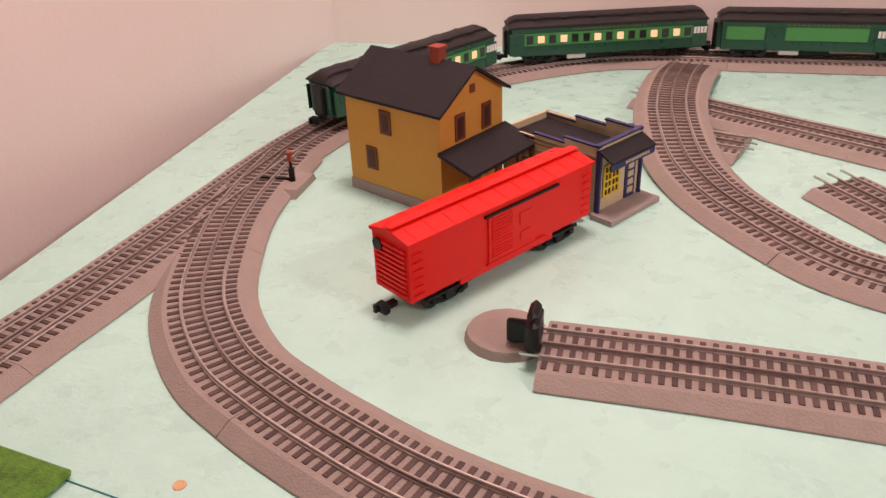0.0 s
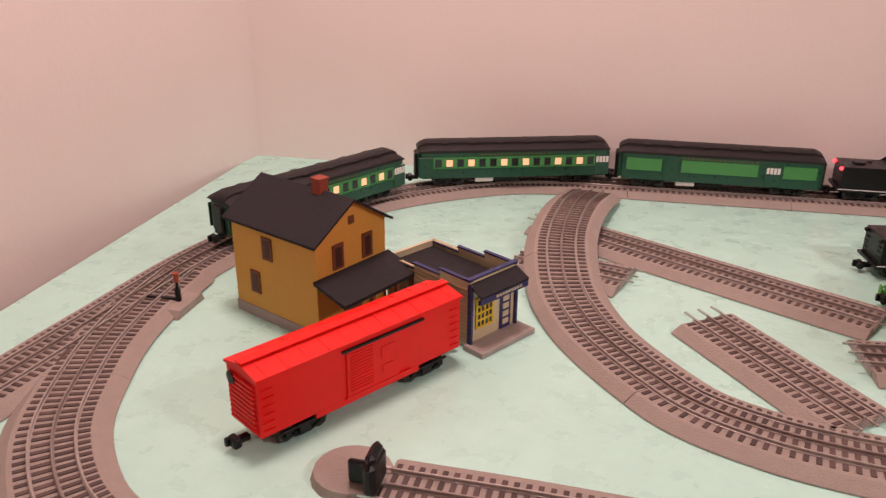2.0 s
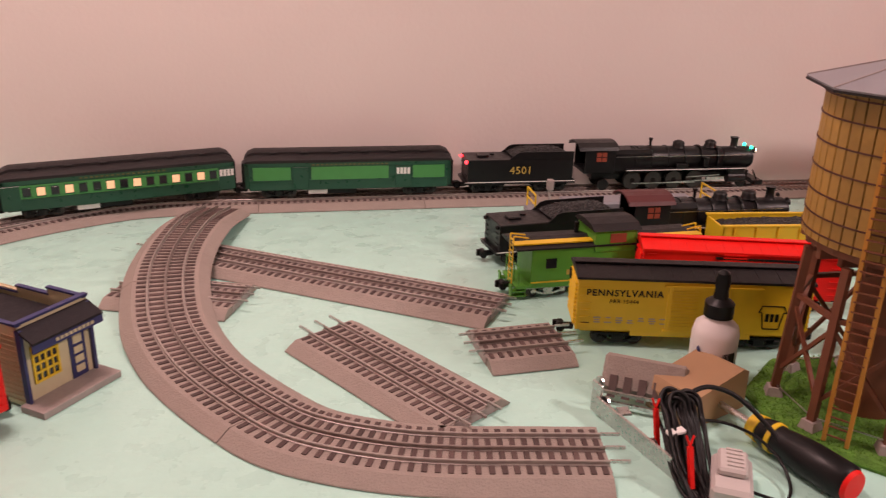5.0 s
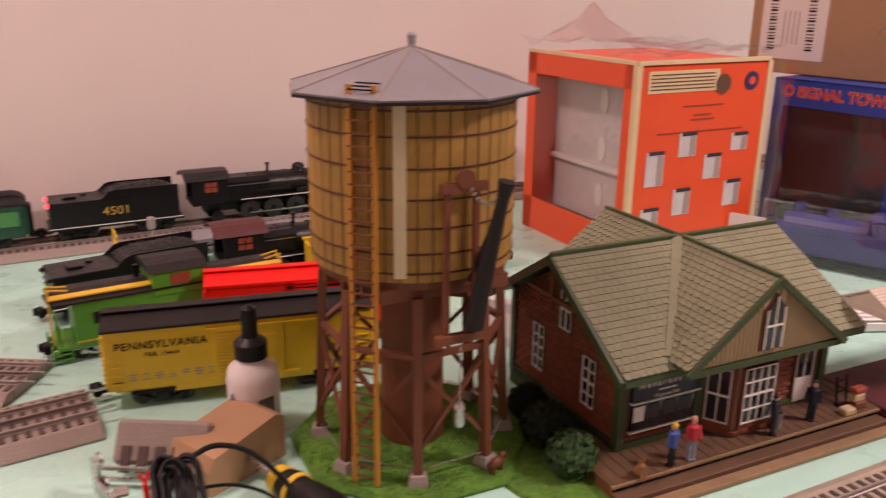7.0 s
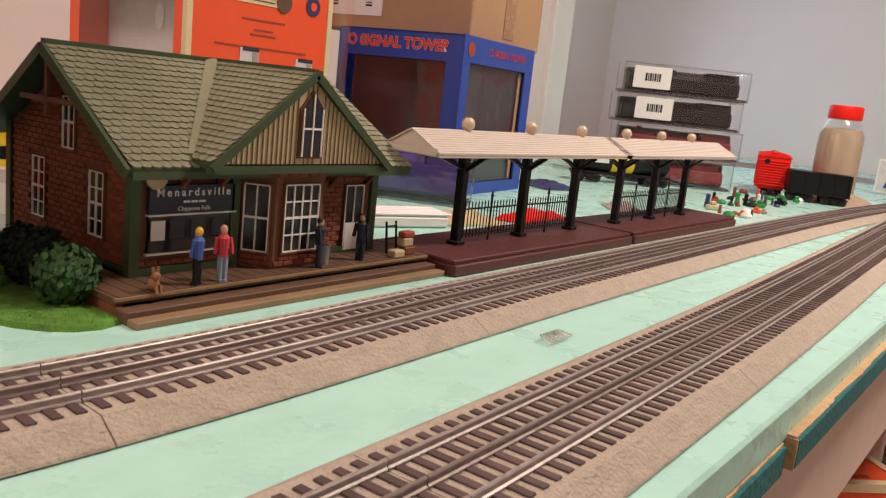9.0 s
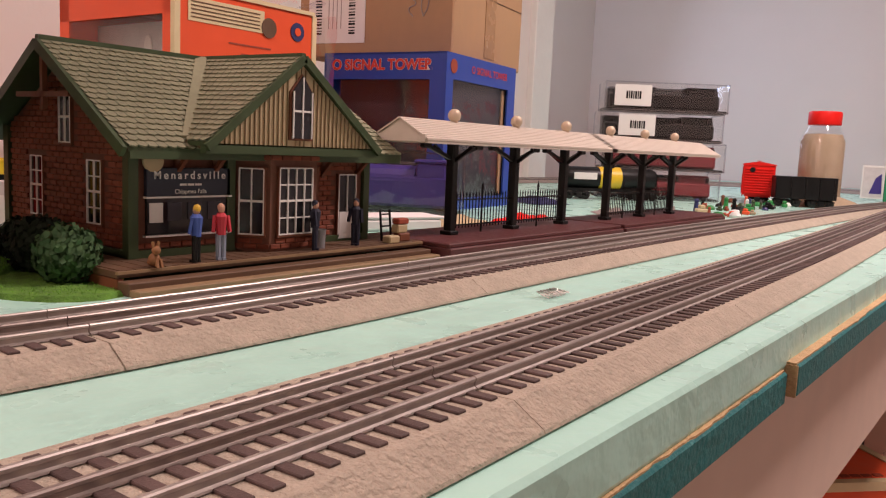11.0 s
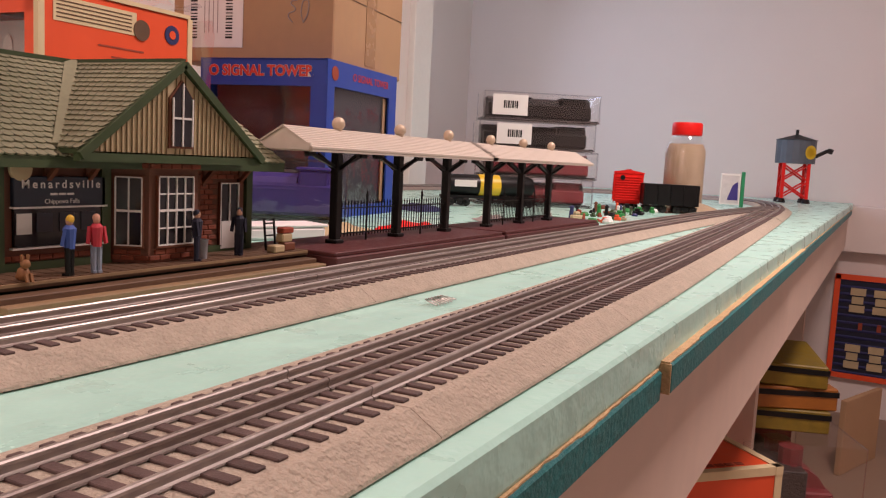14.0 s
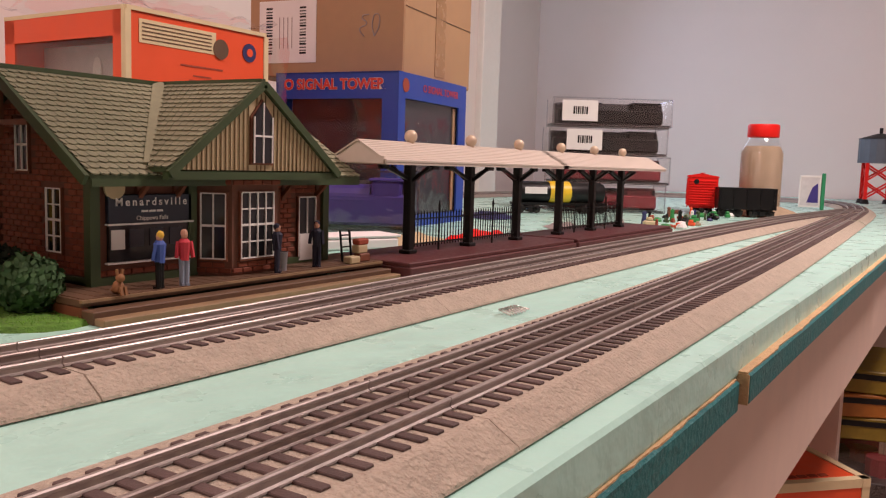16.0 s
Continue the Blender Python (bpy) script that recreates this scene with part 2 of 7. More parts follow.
def words(name, text, size, m, material, parent, spacing=1.0, label="", bold=0.0):
    """Raised letters in the built-in font, turned into a mesh."""
    cu = bpy.data.curves.new(name, "FONT")
    cu.body, cu.size, cu.align_x, cu.align_y, cu.extrude, cu.space_character = text, size, "CENTER", "CENTER", 0.00015, spacing
    cu.offset = bold
    tmp = new("lettering_source", cu)
    me = bpy.data.meshes.new_from_object(tmp.evaluated_get(bpy.context.evaluated_depsgraph_get()))
    bpy.data.objects.remove(tmp)
    me.materials.clear()
    me.materials.append(material)
    ob = new(name, me)
    ob.parent, ob.matrix_basis = parent, m
    if label:
        ob["label"] = label
    return ob


def spline(pts, step=0.0098):
    """An even run of points along a smooth curve through the points given."""
    P = [Vector(p if len(p) == 3 else (*p, 0)) for p in pts]
    P = [P[0] * 2 - P[1]] + P + [P[-1] * 2 - P[-2]]
    fine = []
    for i in range(1, len(P) - 2):
        a, b, c, d = P[i - 1:i + 3]
        for k in range(40):
            t = k / 40
            fine.append(0.5 * (2 * b + (c - a) * t + (2 * a - 5 * b + 4 * c - d) * t * t + (3 * b - a - 3 * c + d) * t ** 3))
    fine.append(P[-2])
    out, left = [fine[0]], step
    for p, q in zip(fine, fine[1:]):
        seg = (q - p).length
        while seg >= left > 0:
            p = p + (q - p) * (left / seg)
            out.append(p)
            seg -= left
            left = step
        left -= seg
    return out

# ---- structure ----
solid("wall_back", box(3.86, 0.10, 2.5, (1.505, 1.855, -0.9), rz=2.3), M_WALL, "plain pinkish white painted wall behind the layout", "wall", kind="structure")
solid("wall_left", box(0.10, 3.6, 2.5, (-0.235, 0.75, -0.9), rz=-7.3), M_WALL, "plain pinkish white painted side wall", "wall", kind="structure")
solid("wall_end", box(0.10, 5.6, 2.5, (4.95, -0.2, -0.9)), M_WALL, "plain painted wall at the end of the room", "wall", kind="structure")
solid("wall_front", box(6.0, 0.10, 2.5, (2.2, -1.6, -0.9)), M_WALL, "plain painted wall behind the viewer", "wall", kind="structure")
solid("wall_recess", box(1.75, 0.10, 2.5, (4.08, 2.52, -0.9)), M_WALL, "plain painted wall of the recess", "wall", kind="structure")
solid("wall_return", box(0.09, 0.49, 2.5, (3.385, 2.232, -0.9)), M_WALL, "plain painted return wall", "wall", kind="structure")
# wall-end board; its whiter colour paints in the daylight falling there
solid("trim", box(0.11, 0.025, 2.5, (3.385, 1.868, -0.9), 0.003), M_WHITE, "corner board of the wall end, whitened for daylight", "trim", kind="structure")
solid("floor", box(6.4, 5.6, 0.05, (2.2, 0.5, -0.95)), M_FLOOR, "brown room floor", "floor", kind="structure")
solid("ceiling", box(6.4, 5.6, 0.05, (2.2, 0.5, 1.55)), M_WALL, "white ceiling", "ceiling", kind="structure")



def ragged_top(x0, x1, y, depth, var, z, seed):
    """Bare wood along the top of a strip, with a ragged painted front edge."""
    bm = bmesh.new()
    rows = []
    n = int((x1 - x0) / 0.006)
    for i in range(n + 1):
        x = x0 + (x1 - x0) * i / n
        w = depth + var * (noise.noise(Vector((x * 16, seed, 0))) + 0.7 * noise.noise(Vector((x * 90, seed, 3))))
        w = min(max(w, 0.0008), 0.0116)
        rows.append([bm.verts.new(p) for p in ((x, y, z), (x, y - w, z), (x, y - w, z + 0.0012), (x, y, z + 0.0012))])
    for a, b in zip(rows, rows[1:]):
        for i in range(4):
            bm.faces.new((a[i], a[(i + 1) % 4], b[(i + 1) % 4], b[i]))
    bm.faces.new(rows[0][::-1])
    bm.faces.new(rows[-1])
    bmesh.ops.recalc_face_normals(bm, faces=bm.faces)
    part("strip_top", bm, M_PINE, table, "raw pine upper edge")


table = thing("layout_table", pose(1.4, 0.5865, 0, 0, 0, 0.5) @ Matrix.Translation((-1.4, -0.598, 0)), "pine-framed train table topped with mint green foam board", "table")
part("foam_board", prism([(0.5995, 0.0), (0.5975, -0.002), (0.5965, -0.020), (0.598, -0.024), (1.95, -0.026), (1.95, 0.0)], 4.95, pose(2.42, 0, 0)), M_FOAM, table, "mint green foam board")
part("plywood", box(4.9, 1.25, 0.012, (2.42, 1.235, -0.040)), M_PINE, table, "raw plywood sheet")
part("fascia", box(4.9, 0.018, 0.140, (2.42, 0.619, -0.180), 0.002), M_BEAM, table, "pale wooden side board")
part("edge_strip", box(1.55, 0.012, 0.019, (0.762, 0.600, -0.0420), 0.0012), M_TEAL, table, "teal painted pine strip")
part("edge_strip", box(0.95, 0.013, 0.019, (2.018, 0.5960, -0.0385), 0.0012), M_TEAL, table, "teal painted pine strip")
part("edge_strip", box(2.2, 0.012, 0.019, (3.60, 0.600, -0.0420), 0.0012), M_TEAL, table, "teal painted pine strip")
ragged_top(-0.013, 1.536, 0.5990, 0.0034, 0.0016, -0.0231, 3)
ragged_top(1.5425, 2.493, 0.5985, 0.0074, 0.0016, -0.0196, 9)
part("strip_end", box(0.0016, 0.0125, 0.0185, (1.5422, 0.5962, -0.0382)), M_PINE, table, "raw pine sawn end")
ragged_top(2.50, 4.70, 0.5990, 0.0034, 0.0016, -0.0231, 5)
for x in (0.2, 1.7, 3.2, 4.6):
    for y in (0.75, 1.7):
        part("table_leg", box(0.06, 0.06, 0.64, (x, y, -0.90)), M_BEAM, table)

# ---- tracks ----
HALF, TOP, BED, TIE, GAUGE = 0.0485, 0.0355, 0.0098, 0.0615, 0.0188
RAIL = 0.0049
tie_mesh = mesh_of("tie", box(0.0046, TIE, 0.0012, (0, 0, 0), 0.0003), M_TIE)


def sweep(run, section):
    """Pushes a cross-section of (side, up) along a run of points."""
    bm = bmesh.new()
    rings = []
    for i, p in enumerate(run):
        d = (run[min(i + 1, len(run) - 1)] - run[max(i - 1, 0)]).normalized()
        side = Vector((-d.y, d.x, 0)).normalized()
        rings.append([bm.verts.new(p + side * s + Vector((0, 0, u))) for s, u in section])
    n = len(section)
    for a, b in zip(rings, rings[1:]):
        for i in range(n):
            bm.faces.new((a[i], a[(i + 1) % n], b[(i + 1) % n], b[i]))
    bm.faces.new(rings[0][::-1])
    bm.faces.new(rings[-1])
    bmesh.ops.recalc_face_normals(bm, faces=bm.faces)
    return bm


def rail_section(s):
    half = [(0.0017, 0.0005), (0.0015, 0.0011), (0.0005, 0.0015), (0.0005, RAIL - 0.0018), (0.0010, RAIL - 0.0013), (0.0010, RAIL - 0.0005), (0.0006, RAIL)]
    return [(s + x, BED + z) for x, z in half] + [(s - x, BED + z) for x, z in half[::-1]]


def track_piece(run, label, pins=(False, False), half=HALF, bed=None):
    o = run[0]
    th = thing("track_section", Matrix.Translation(o), label, "toy track", "track sections")
    loc = [p - o for p in run]
    part("roadbed", sweep(loc, [(-half + 0.002, 0), (half - 0.002, 0), (half - 0.002, 0.0009), (half, 0.0009), (half - 0.0006, 0.0021), (TOP, BED), (-TOP, BED), (-half + 0.0006, 0.0021), (-half, 0.0009), (-half + 0.002, 0.0009)]), bed or M_BED, th, "sandy grey roadbed" if bed else "grey plastic roadbed")
    for s, m in ((-GAUGE, M_RAIL), (0, M_RAIL_MID), (GAUGE, M_RAIL)):
        part("rail", sweep(loc, rail_section(s)), m, th)
    n = len(loc)
    for i in range(n - 1):
        d = (loc[i + 1] - loc[i])
        mid = (loc[i] + loc[i + 1]) / 2
        t = new("tie", tie_mesh)
        t.parent = th
        t.matrix_basis = Matrix.Translation(mid + Vector((0, 0, BED - 0.0002))) @ Euler((0, -math.atan2(d.z, d.to_2d().length), math.atan2(d.y, d.x))).to_matrix().to_4x4()
    for end, flag in zip((0, 1), pins):
        if flag:
            p, q = (loc[0], loc[1]) if end == 0 else (loc[-1], loc[-2])
            d = (p - q).normalized()
            side = Vector((-d.y, d.x, 0))
            for s in (-GAUGE, GAUGE, 0):
                part("rail_pin", beam(p + side * s + Vector((0, 0, BED + 0.004)), p + d * 0.016 + side * s + Vector((0, 0, BED + 0.004)), 0.0022), M_STEEL, th)
            part("end_plate", beam(p + side * 0.026 + Vector((0, 0, 0.005)), p - side * 0.026 + Vector((0, 0, 0.005)), 0.002, 0.008), M_SLAB, th)
    return th


def line(pts, label, per=26, gap=0.0006, pins=(False, False)):
    """A run of track in separate sections."""
    run = spline(pts)
    k = 0
    while k < len(run) - 1:
        seg = [p.copy() for p in run[k:k + per + 1]]
        if len(run) - 1 - (k + per) < 4:
            seg = [p.copy() for p in run[k:]]
        if len(seg) < 2:
            break
        last = k + len(seg) >= len(run)
        d = (seg[-1] - seg[-2]).normalized()
        seg[-1] = seg[-1] - d * gap
        track_piece(seg, label, (pins[0] and k == 0, pins[1] and last), bed=M_BEDSAND if seg[0].x > 0.95 and seg[0].y < 0.95 else None)
        if last:
            break
        k += len(seg) - 1


GREYTRACK = "grey roadbed model railway track with three rails and brown ties"
# left and back of the loop
line([(0.005, 0.50), (0.035, 0.75), (0.055, 0.88), (0.075, 1.07), (0.094, 1.243), (0.135, 1.38), (0.211, 1.498), (0.303, 1.597), (0.429, 1.679), (0.530, 1.703), (0.65, 1.710), (1.05, 1.727), (2.0, 1.762), (2.9, 1.79), (3.5, 1.76), (3.9, 1.62), (4.14, 1.38), (4.2, 1.15), (4.1, 0.95), (3.85, 0.83), (3.5, 0.765), (3.2, 0.738), (2.9, 0.72)], GREYTRACK)
# curve at the left that leads into the front line
line([(0.094, 1.200, 0.0010), (0.099, 1.100, 0.0010), (0.111, 1.020, 0.0010), (0.132, 0.950, 0.0006), (0.158, 0.884), (0.19, 0.835), (0.235, 0.789), (0.282, 0.76), (0.338, 0.732), (0.43, 0.695), (0.55, 0.668), (0.75, 0.648), (1.0, 0.643), (1.22, 0.646), (1.7, 0.660), (2.3, 0.688), (2.88, 0.7185)], GREYTRACK)
# second line past the station, with the siding
line([(0.475, 0.864), (0.62, 0.864), (0.80, 0.856), (1.0, 0.829), (1.25, 0.8065), (1.6, 0.811), (1.86, 0.8135), (2.13, 0.8145), (2.45, 0.813), (2.79, 0.803, 0.0006), (3.1, 0.783, 0.0010), (3.42, 0.761, 0.0010)], GREYTRACK, pins=(True, False))
# loose curve across the middle, lifted where it lies on other track
line([(0.580, 1.648, 0.004), (0.565, 1.55, 0.017), (0.557, 1.45, 0.018), (0.561, 1.36, 0.016), (0.578, 1.27, 0.006), (0.603, 1.207, 0.001), (0.634, 1.153, 0.0), (0.684, 1.089), (0.727, 1.048), (0.79, 1.020), (0.85, 1.007), (0.90, 1.002), (0.968, 0.995)], "loose curved grey track lying across other track", per=31, pins=(False, True))
# loose straight pieces
track_piece(spline([(0.520, 1.507), (0.72, 1.397), (0.938, 1.278)]), "loose straight grey track on the foam", (True, True))
track_piece(spline([(0.506, 1.368), (0.649, 1.326)]), "loose grey track stub on the foam", (False, True))
track_piece(spline([(0.741, 1.234), (0.80, 1.155), (0.872, 1.057)]), "loose straight grey track on the foam", (True, True))
track_piece(spline([(0.896, 1.187), (0.990, 1.199)]), "short loose grey track on the foam", (True, True))

# ---- rolling stock ----
M_TREAD = mat("dull_wheel_steel", (0.05, 0.046, 0.043), 0.4, 0.6, vary=0.2, scale=200)


def wheel_truck(parent, x, side_mat=None, w=0.046):
    side_mat = side_mat or M_BLACK
    bits = [box(0.016, w - 0.006, 0.008, (x, 0, 0.008))]
    for s in (-1, 1):
        y = s * (w / 2 - 0.0005)
        bits += [box(0.054, 0.003, 0.0026, (x, y, 0.0125), 0.0005), box(0.012, 0.004, 0.009, (x, y, 0.0045), 0.0008),
                 beam((x - 0.018, y, 0.0095), (x - 0.006, y, 0.0055), 0.0022), beam((x + 0.018, y, 0.0095), (x + 0.006, y, 0.0055), 0.0022)]
        bits += [box(0.0065, 0.005, 0.0058, (x + d, y, 0.0068), 0.001) for d in (-0.018, 0.018)]
    tr = part("truck", joined(*bits), side_mat, parent)
    for dx in (-0.018, 0.018):
        for s in (-1, 1):
            part("wheel", lathe([(0.0092, 0), (0.0092, 0.001), (0.0082, 0.0012), (0.0080, 0.004), (0.003, 0.0042), (0.003, 0.005)], 18, m=pose(x + dx, s * (w / 2 - 0.0075), 0.0092, -90 * s, 0, 0)), M_TREAD, parent, smooth=True)
    return tr


def coupler(parent, x, s):
    part("coupler", joined(box(0.014, 0.007, 0.006, (x + s * 0.005, 0, 0.0075), 0.001), box(0.008, 0.013, 0.011, (x + s * 0.012, 0, 0.005), 0.002), box(0.005, 0.004, 0.009, (x + s * 0.017, 0.004, 0.006), 0.001)), M_BLACK, parent)


def boxcar(m, L, W, H, body_mat, roof_mat, trim_mat, label, group=""):
    car = thing("boxcar", m, label, "toy boxcar", "freight cars")
    z0 = 0.0190
    b = part("body", joined(box(L, W, H - z0, (0, 0, z0), 0.0006), box(L - 0.012, W - 0.012, 0.004, (0, 0, z0 - 0.004))), body_mat, car)
    for s in (-1, 1):
        for k in range(10):
            part("end_rib", box(0.0040, W - 0.008, 0.0032, (s * (L / 2 + 0.0006), 0, z0 + 0.004 + k * (H - z0 - 0.008) / 10), 0.0008), body_mat, b)
        door = part("door", joined(box(0.062, 0.0022, H - z0 - 0.007, (0.004, s * (W / 2 + 0.0008), z0 + 0.002), 0.0004)), body_mat, car)
        for k in range(14):
            part("louvre", box(0.026, 0.0012, 0.0015, (-0.010, s * (W / 2 + 0.0022), z0 + 0.007 + k * 0.0032)), body_mat, door)
        part("door_plate", box(0.016, 0.001, 0.013, (0.021, s * (W / 2 + 0.0022), z0 + 0.028)), body_mat, door)
        part("door_plate", box(0.013, 0.001, 0.009, (0.021, s * (W / 2 + 0.0022), z0 + 0.012)), body_mat, door)
        part("door_track", box(0.098, 0.003, 0.0022, (0.018, s * (W / 2 + 0.0012), H - 0.006)), trim_mat, door, "dark door rail")
        part("door_track", box(0.078, 0.003, 0.0022, (0.010, s * (W / 2 + 0.0012), z0 + 0.001)), body_mat, door)
        for dx in (-1, 1):
            for k in range(6):
                part("ladder_rung", box(0.011, 0.0012, 0.001, (dx * (L / 2 - 0.009), s * (W / 2 + 0.0008), z0 + 0.006 + k * 0.008)), body_mat, car)
        part("side_sill", prism([(-0.0012, 0), (0.0012, 0), (0.0012, 0.006), (-0.0012, 0.006)], L * 0.52, pose(0, s * (W / 2 - 0.001), z0 - 0.005)), body_mat, car)
    roof = part("roof", prism([(-W / 2 - 0.0018, 0), (W / 2 + 0.0018, 0), (W / 2 + 0.0018, 0.0025), (0, 0.0085), (-W / 2 - 0.0018, 0.0025)], L + 0.003, pose(0, 0, H)), roof_mat, car)
    for k in range(11):
        x = -L / 2 + (k + 0.5) * L / 11
        part("roof_rib", prism([(-W / 2 - 0.001, 0.0030), (0, 0.0092), (W / 2 + 0.001, 0.0030), (W / 2 + 0.001, 0.0022), (0, 0.0078), (-W / 2 - 0.001, 0.0022)], 0.0022, pose(x, 0, H)), roof_mat, roof)
    part("roof_walk", box(L + 0.004, 0.010, 0.0014, (0, 0, H + 0.0094), 0.0003), roof_mat, roof)
    for s in (-1, 1):
        wheel_truck(car, s * (L / 2 - 0.045))
        coupler(car, s * (L / 2 + 0.0), s)
        part("brake_wheel", cyl(0.006, 0.0015, (s * (L / 2 + 0.002), 0.014, H - 0.010), 12, ry=90 * s), M_BLACK, car)
    return car


boxcar(pose(0.402, 0.9985, 0, 0, 0, 57.4), 0.237, 0.049, 0.075, M_RED, M_RED, M_BLACK, "bright red plastic boxcar standing on the foam")
ybox = boxcar(pose(1.117, 1.205, 0, 0, 0, -9.0), 0.235, 0.054, 0.075, M_YELLOW, M_ROOFBLK, M_YELLOW, "yellow boxcar with dark roof and black lettering")
words("lettering", "PENNSYLVANIA", 0.0098, pose(-0.070, -0.0274, 0.0605, 90), M_BLACK, ybox, 1.15, "black lettering", 0.00018)
words("lettering", "PRR 15444", 0.0060, pose(-0.070, -0.0274, 0.0515, 90), M_BLACK, ybox, 1.1, "black lettering")
for k in range(7):
    for r in range(3):
        if (k * 3 + r) % 5 != 4:
            part("text_bar", box((0.0075, 0.0050, 0.0062)[(k + r) % 3], 0.0005, 0.0010, (-0.096 + 0.0112 * k, -0.0273, 0.0330 - 0.0026 * r)), M_SLAB, ybox)
part("mark_bar", box(0.0080, 0.0005, 0.0008, (-0.108, -0.0273, 0.0270)), M_BLACK, ybox)
KEY = [(-0.011, 0.052), (-0.014, 0.045), (-0.011, 0.045), (-0.008, 0.027), (0.008, 0.027), (0.011, 0.045), (0.014, 0.045), (0.011, 0.052)]
for (x0, z0), (x1, z1) in zip(KEY, KEY[1:] + KEY[:1]):
    part("emblem_line", beam((0.080 + x0, -0.0273, z0), (0.080 + x1, -0.0273, z1), 0.0009), M_BLACK, ybox)
for k in range(3):
    part("emblem_bar", box(0.0032, 0.0005, 0.0085, (0.075 + 0.005 * k, -0.0273, 0.035)), M_BLACK, ybox)

# ---- steam train on the back line ----


def steam_engine(m, label, boiler=M_LOCO, cab_roof=M_LOCO, L=0.30, lamps=True):
    e = thing("steam_locomotive", m, label, "toy locomotive", "steam engines")
    f = L / 0.30
    part("boiler", lathe([(0.0, 0), (0.014, 0), (0.0185, 0.002), (0.0185, 0.050), (0.0178, 0.052), (0.0192, 0.054), (0.0215, 0.185), (0.0215, 0.20)], 24, m=pose(0.145 * f, 0, 0.047, 0, -90, 0)), boiler, e, smooth=True)
    part("firebox", box(0.075 * f, 0.042, 0.040, (-0.062 * f, 0, 0.026), 0.006), boiler, e)
    part("smokebox_door", lathe([(0.0165, 0), (0.0165, 0.003), (0.012, 0.006), (0.004, 0.0075)], 20, m=pose(0.144 * f, 0, 0.047, 0, 90, 0)), boiler, e, smooth=True)
    for k in range(6):
        x = (0.085 - 0.028 * k) * f
        part("boiler_band", lathe([(0.0214, 0), (0.0222, 0), (0.0222, 0.0022), (0.0214, 0.0022)], 24, m=pose(x, 0, 0.047, 0, -90, 0)), boiler, e)
    part("chimney", lathe([(0.0085, 0), (0.006, 0.003), (0.0056, 0.014), (0.007, 0.016), (0.007, 0.018)], 16, at=(0.118 * f, 0, 0.0635)), boiler, e, smooth=True)
    for x, r in ((0.077, 0.0095), (0.022, 0.0095)):
        part("dome", lathe([(r + 0.002, 0), (r, 0.004), (r, 0.008), (r - 0.002, 0.0105), (0.003, 0.0122), (0.0, 0.0124)], 18, at=(x * f, 0, 0.0655)), boiler, e, smooth=True)
    part("whistle", joined(cyl(0.0022, 0.011, (-0.025 * f, 0.003, 0.067), 8), cyl(0.0035, 0.003, (-0.025 * f, 0.003, 0.078), 8)), boiler, e)
    cab = part("cab", joined(box(0.050, 0.0025, 0.036, (-0.118 * f, -0.0265, 0.034), 0.0005), box(0.050, 0.0025, 0.036, (-0.118 * f, 0.0265, 0.034), 0.0005), box(0.0025, 0.053, 0.040, (-0.094 * f, 0, 0.034)), box(0.052, 0.055, 0.004, (-0.118 * f, 0, 0.0305))), boiler, e)
    part("cab_roof", prism([(-0.031, 0), (-0.028, 0.005), (-0.015, 0.010), (0, 0.0115), (0.015, 0.010), (0.028, 0.005), (0.031, 0), (0.029, 0), (0.014, 0.008), (0, 0.0095), (-0.014, 0.008), (-0.029, 0)], 0.066, pose(-0.121 * f, 0, 0.0685)), cab_roof, cab)
    for s in (-1, 1):
        part("cab_window", box(0.017, 0.0014, 0.015, (-0.116 * f, s * 0.0278, 0.050)), M_BRICKRED, cab, "red-framed window")
        part("window_bar", box(0.0012, 0.0018, 0.015, (-0.116 * f, s * 0.0281, 0.050)), M_BLACK, cab)
        part("window_bar", box(0.017, 0.0018, 0.0012, (-0.116 * f, s * 0.0281, 0.057)), M_BLACK, cab)
        part("running_board", box(0.205 * f, 0.012, 0.0022, (0.028 * f, s * 0.0245, 0.034)), boiler, e)
        part("edge_stripe", box(0.205 * f, 0.0008, 0.0012, (0.028 * f, s * 0.0310, 0.0346)), M_WHITE, e, "thin white stripe")
        part("handrail", beam((-0.09 * f, s * 0.0232, 0.056), (0.13 * f, s * 0.0225, 0.056), 0.0010), M_STEEL, e)
        part("cylinder_block", joined(cyl(0.0085, 0.030, (0.100 * f, s * 0.024, 0.019), 16, ry=90), box(0.030, 0.012, 0.014, (0.115 * f, s * 0.023, 0.022), 0.002)), boiler, e)
        part("main_rod", joined(beam((0.092 * f, s * 0.0262, 0.0165), (-0.005 * f, s * 0.0262, 0.0125), 0.0024, 0.0012), beam((0.045 * f, s * 0.0248, 0.0118), (-0.060 * f, s * 0.0248, 0.0118), 0.0026, 0.0012), beam((0.085 * f, s * 0.0265, 0.024), (0.03 * f, s * 0.0265, 0.021), 0.0018, 0.0012), box(0.030, 0.003, 0.004, (0.078 * f, s * 0.0262, 0.0165))), M_STEEL, e, "bright steel rods")
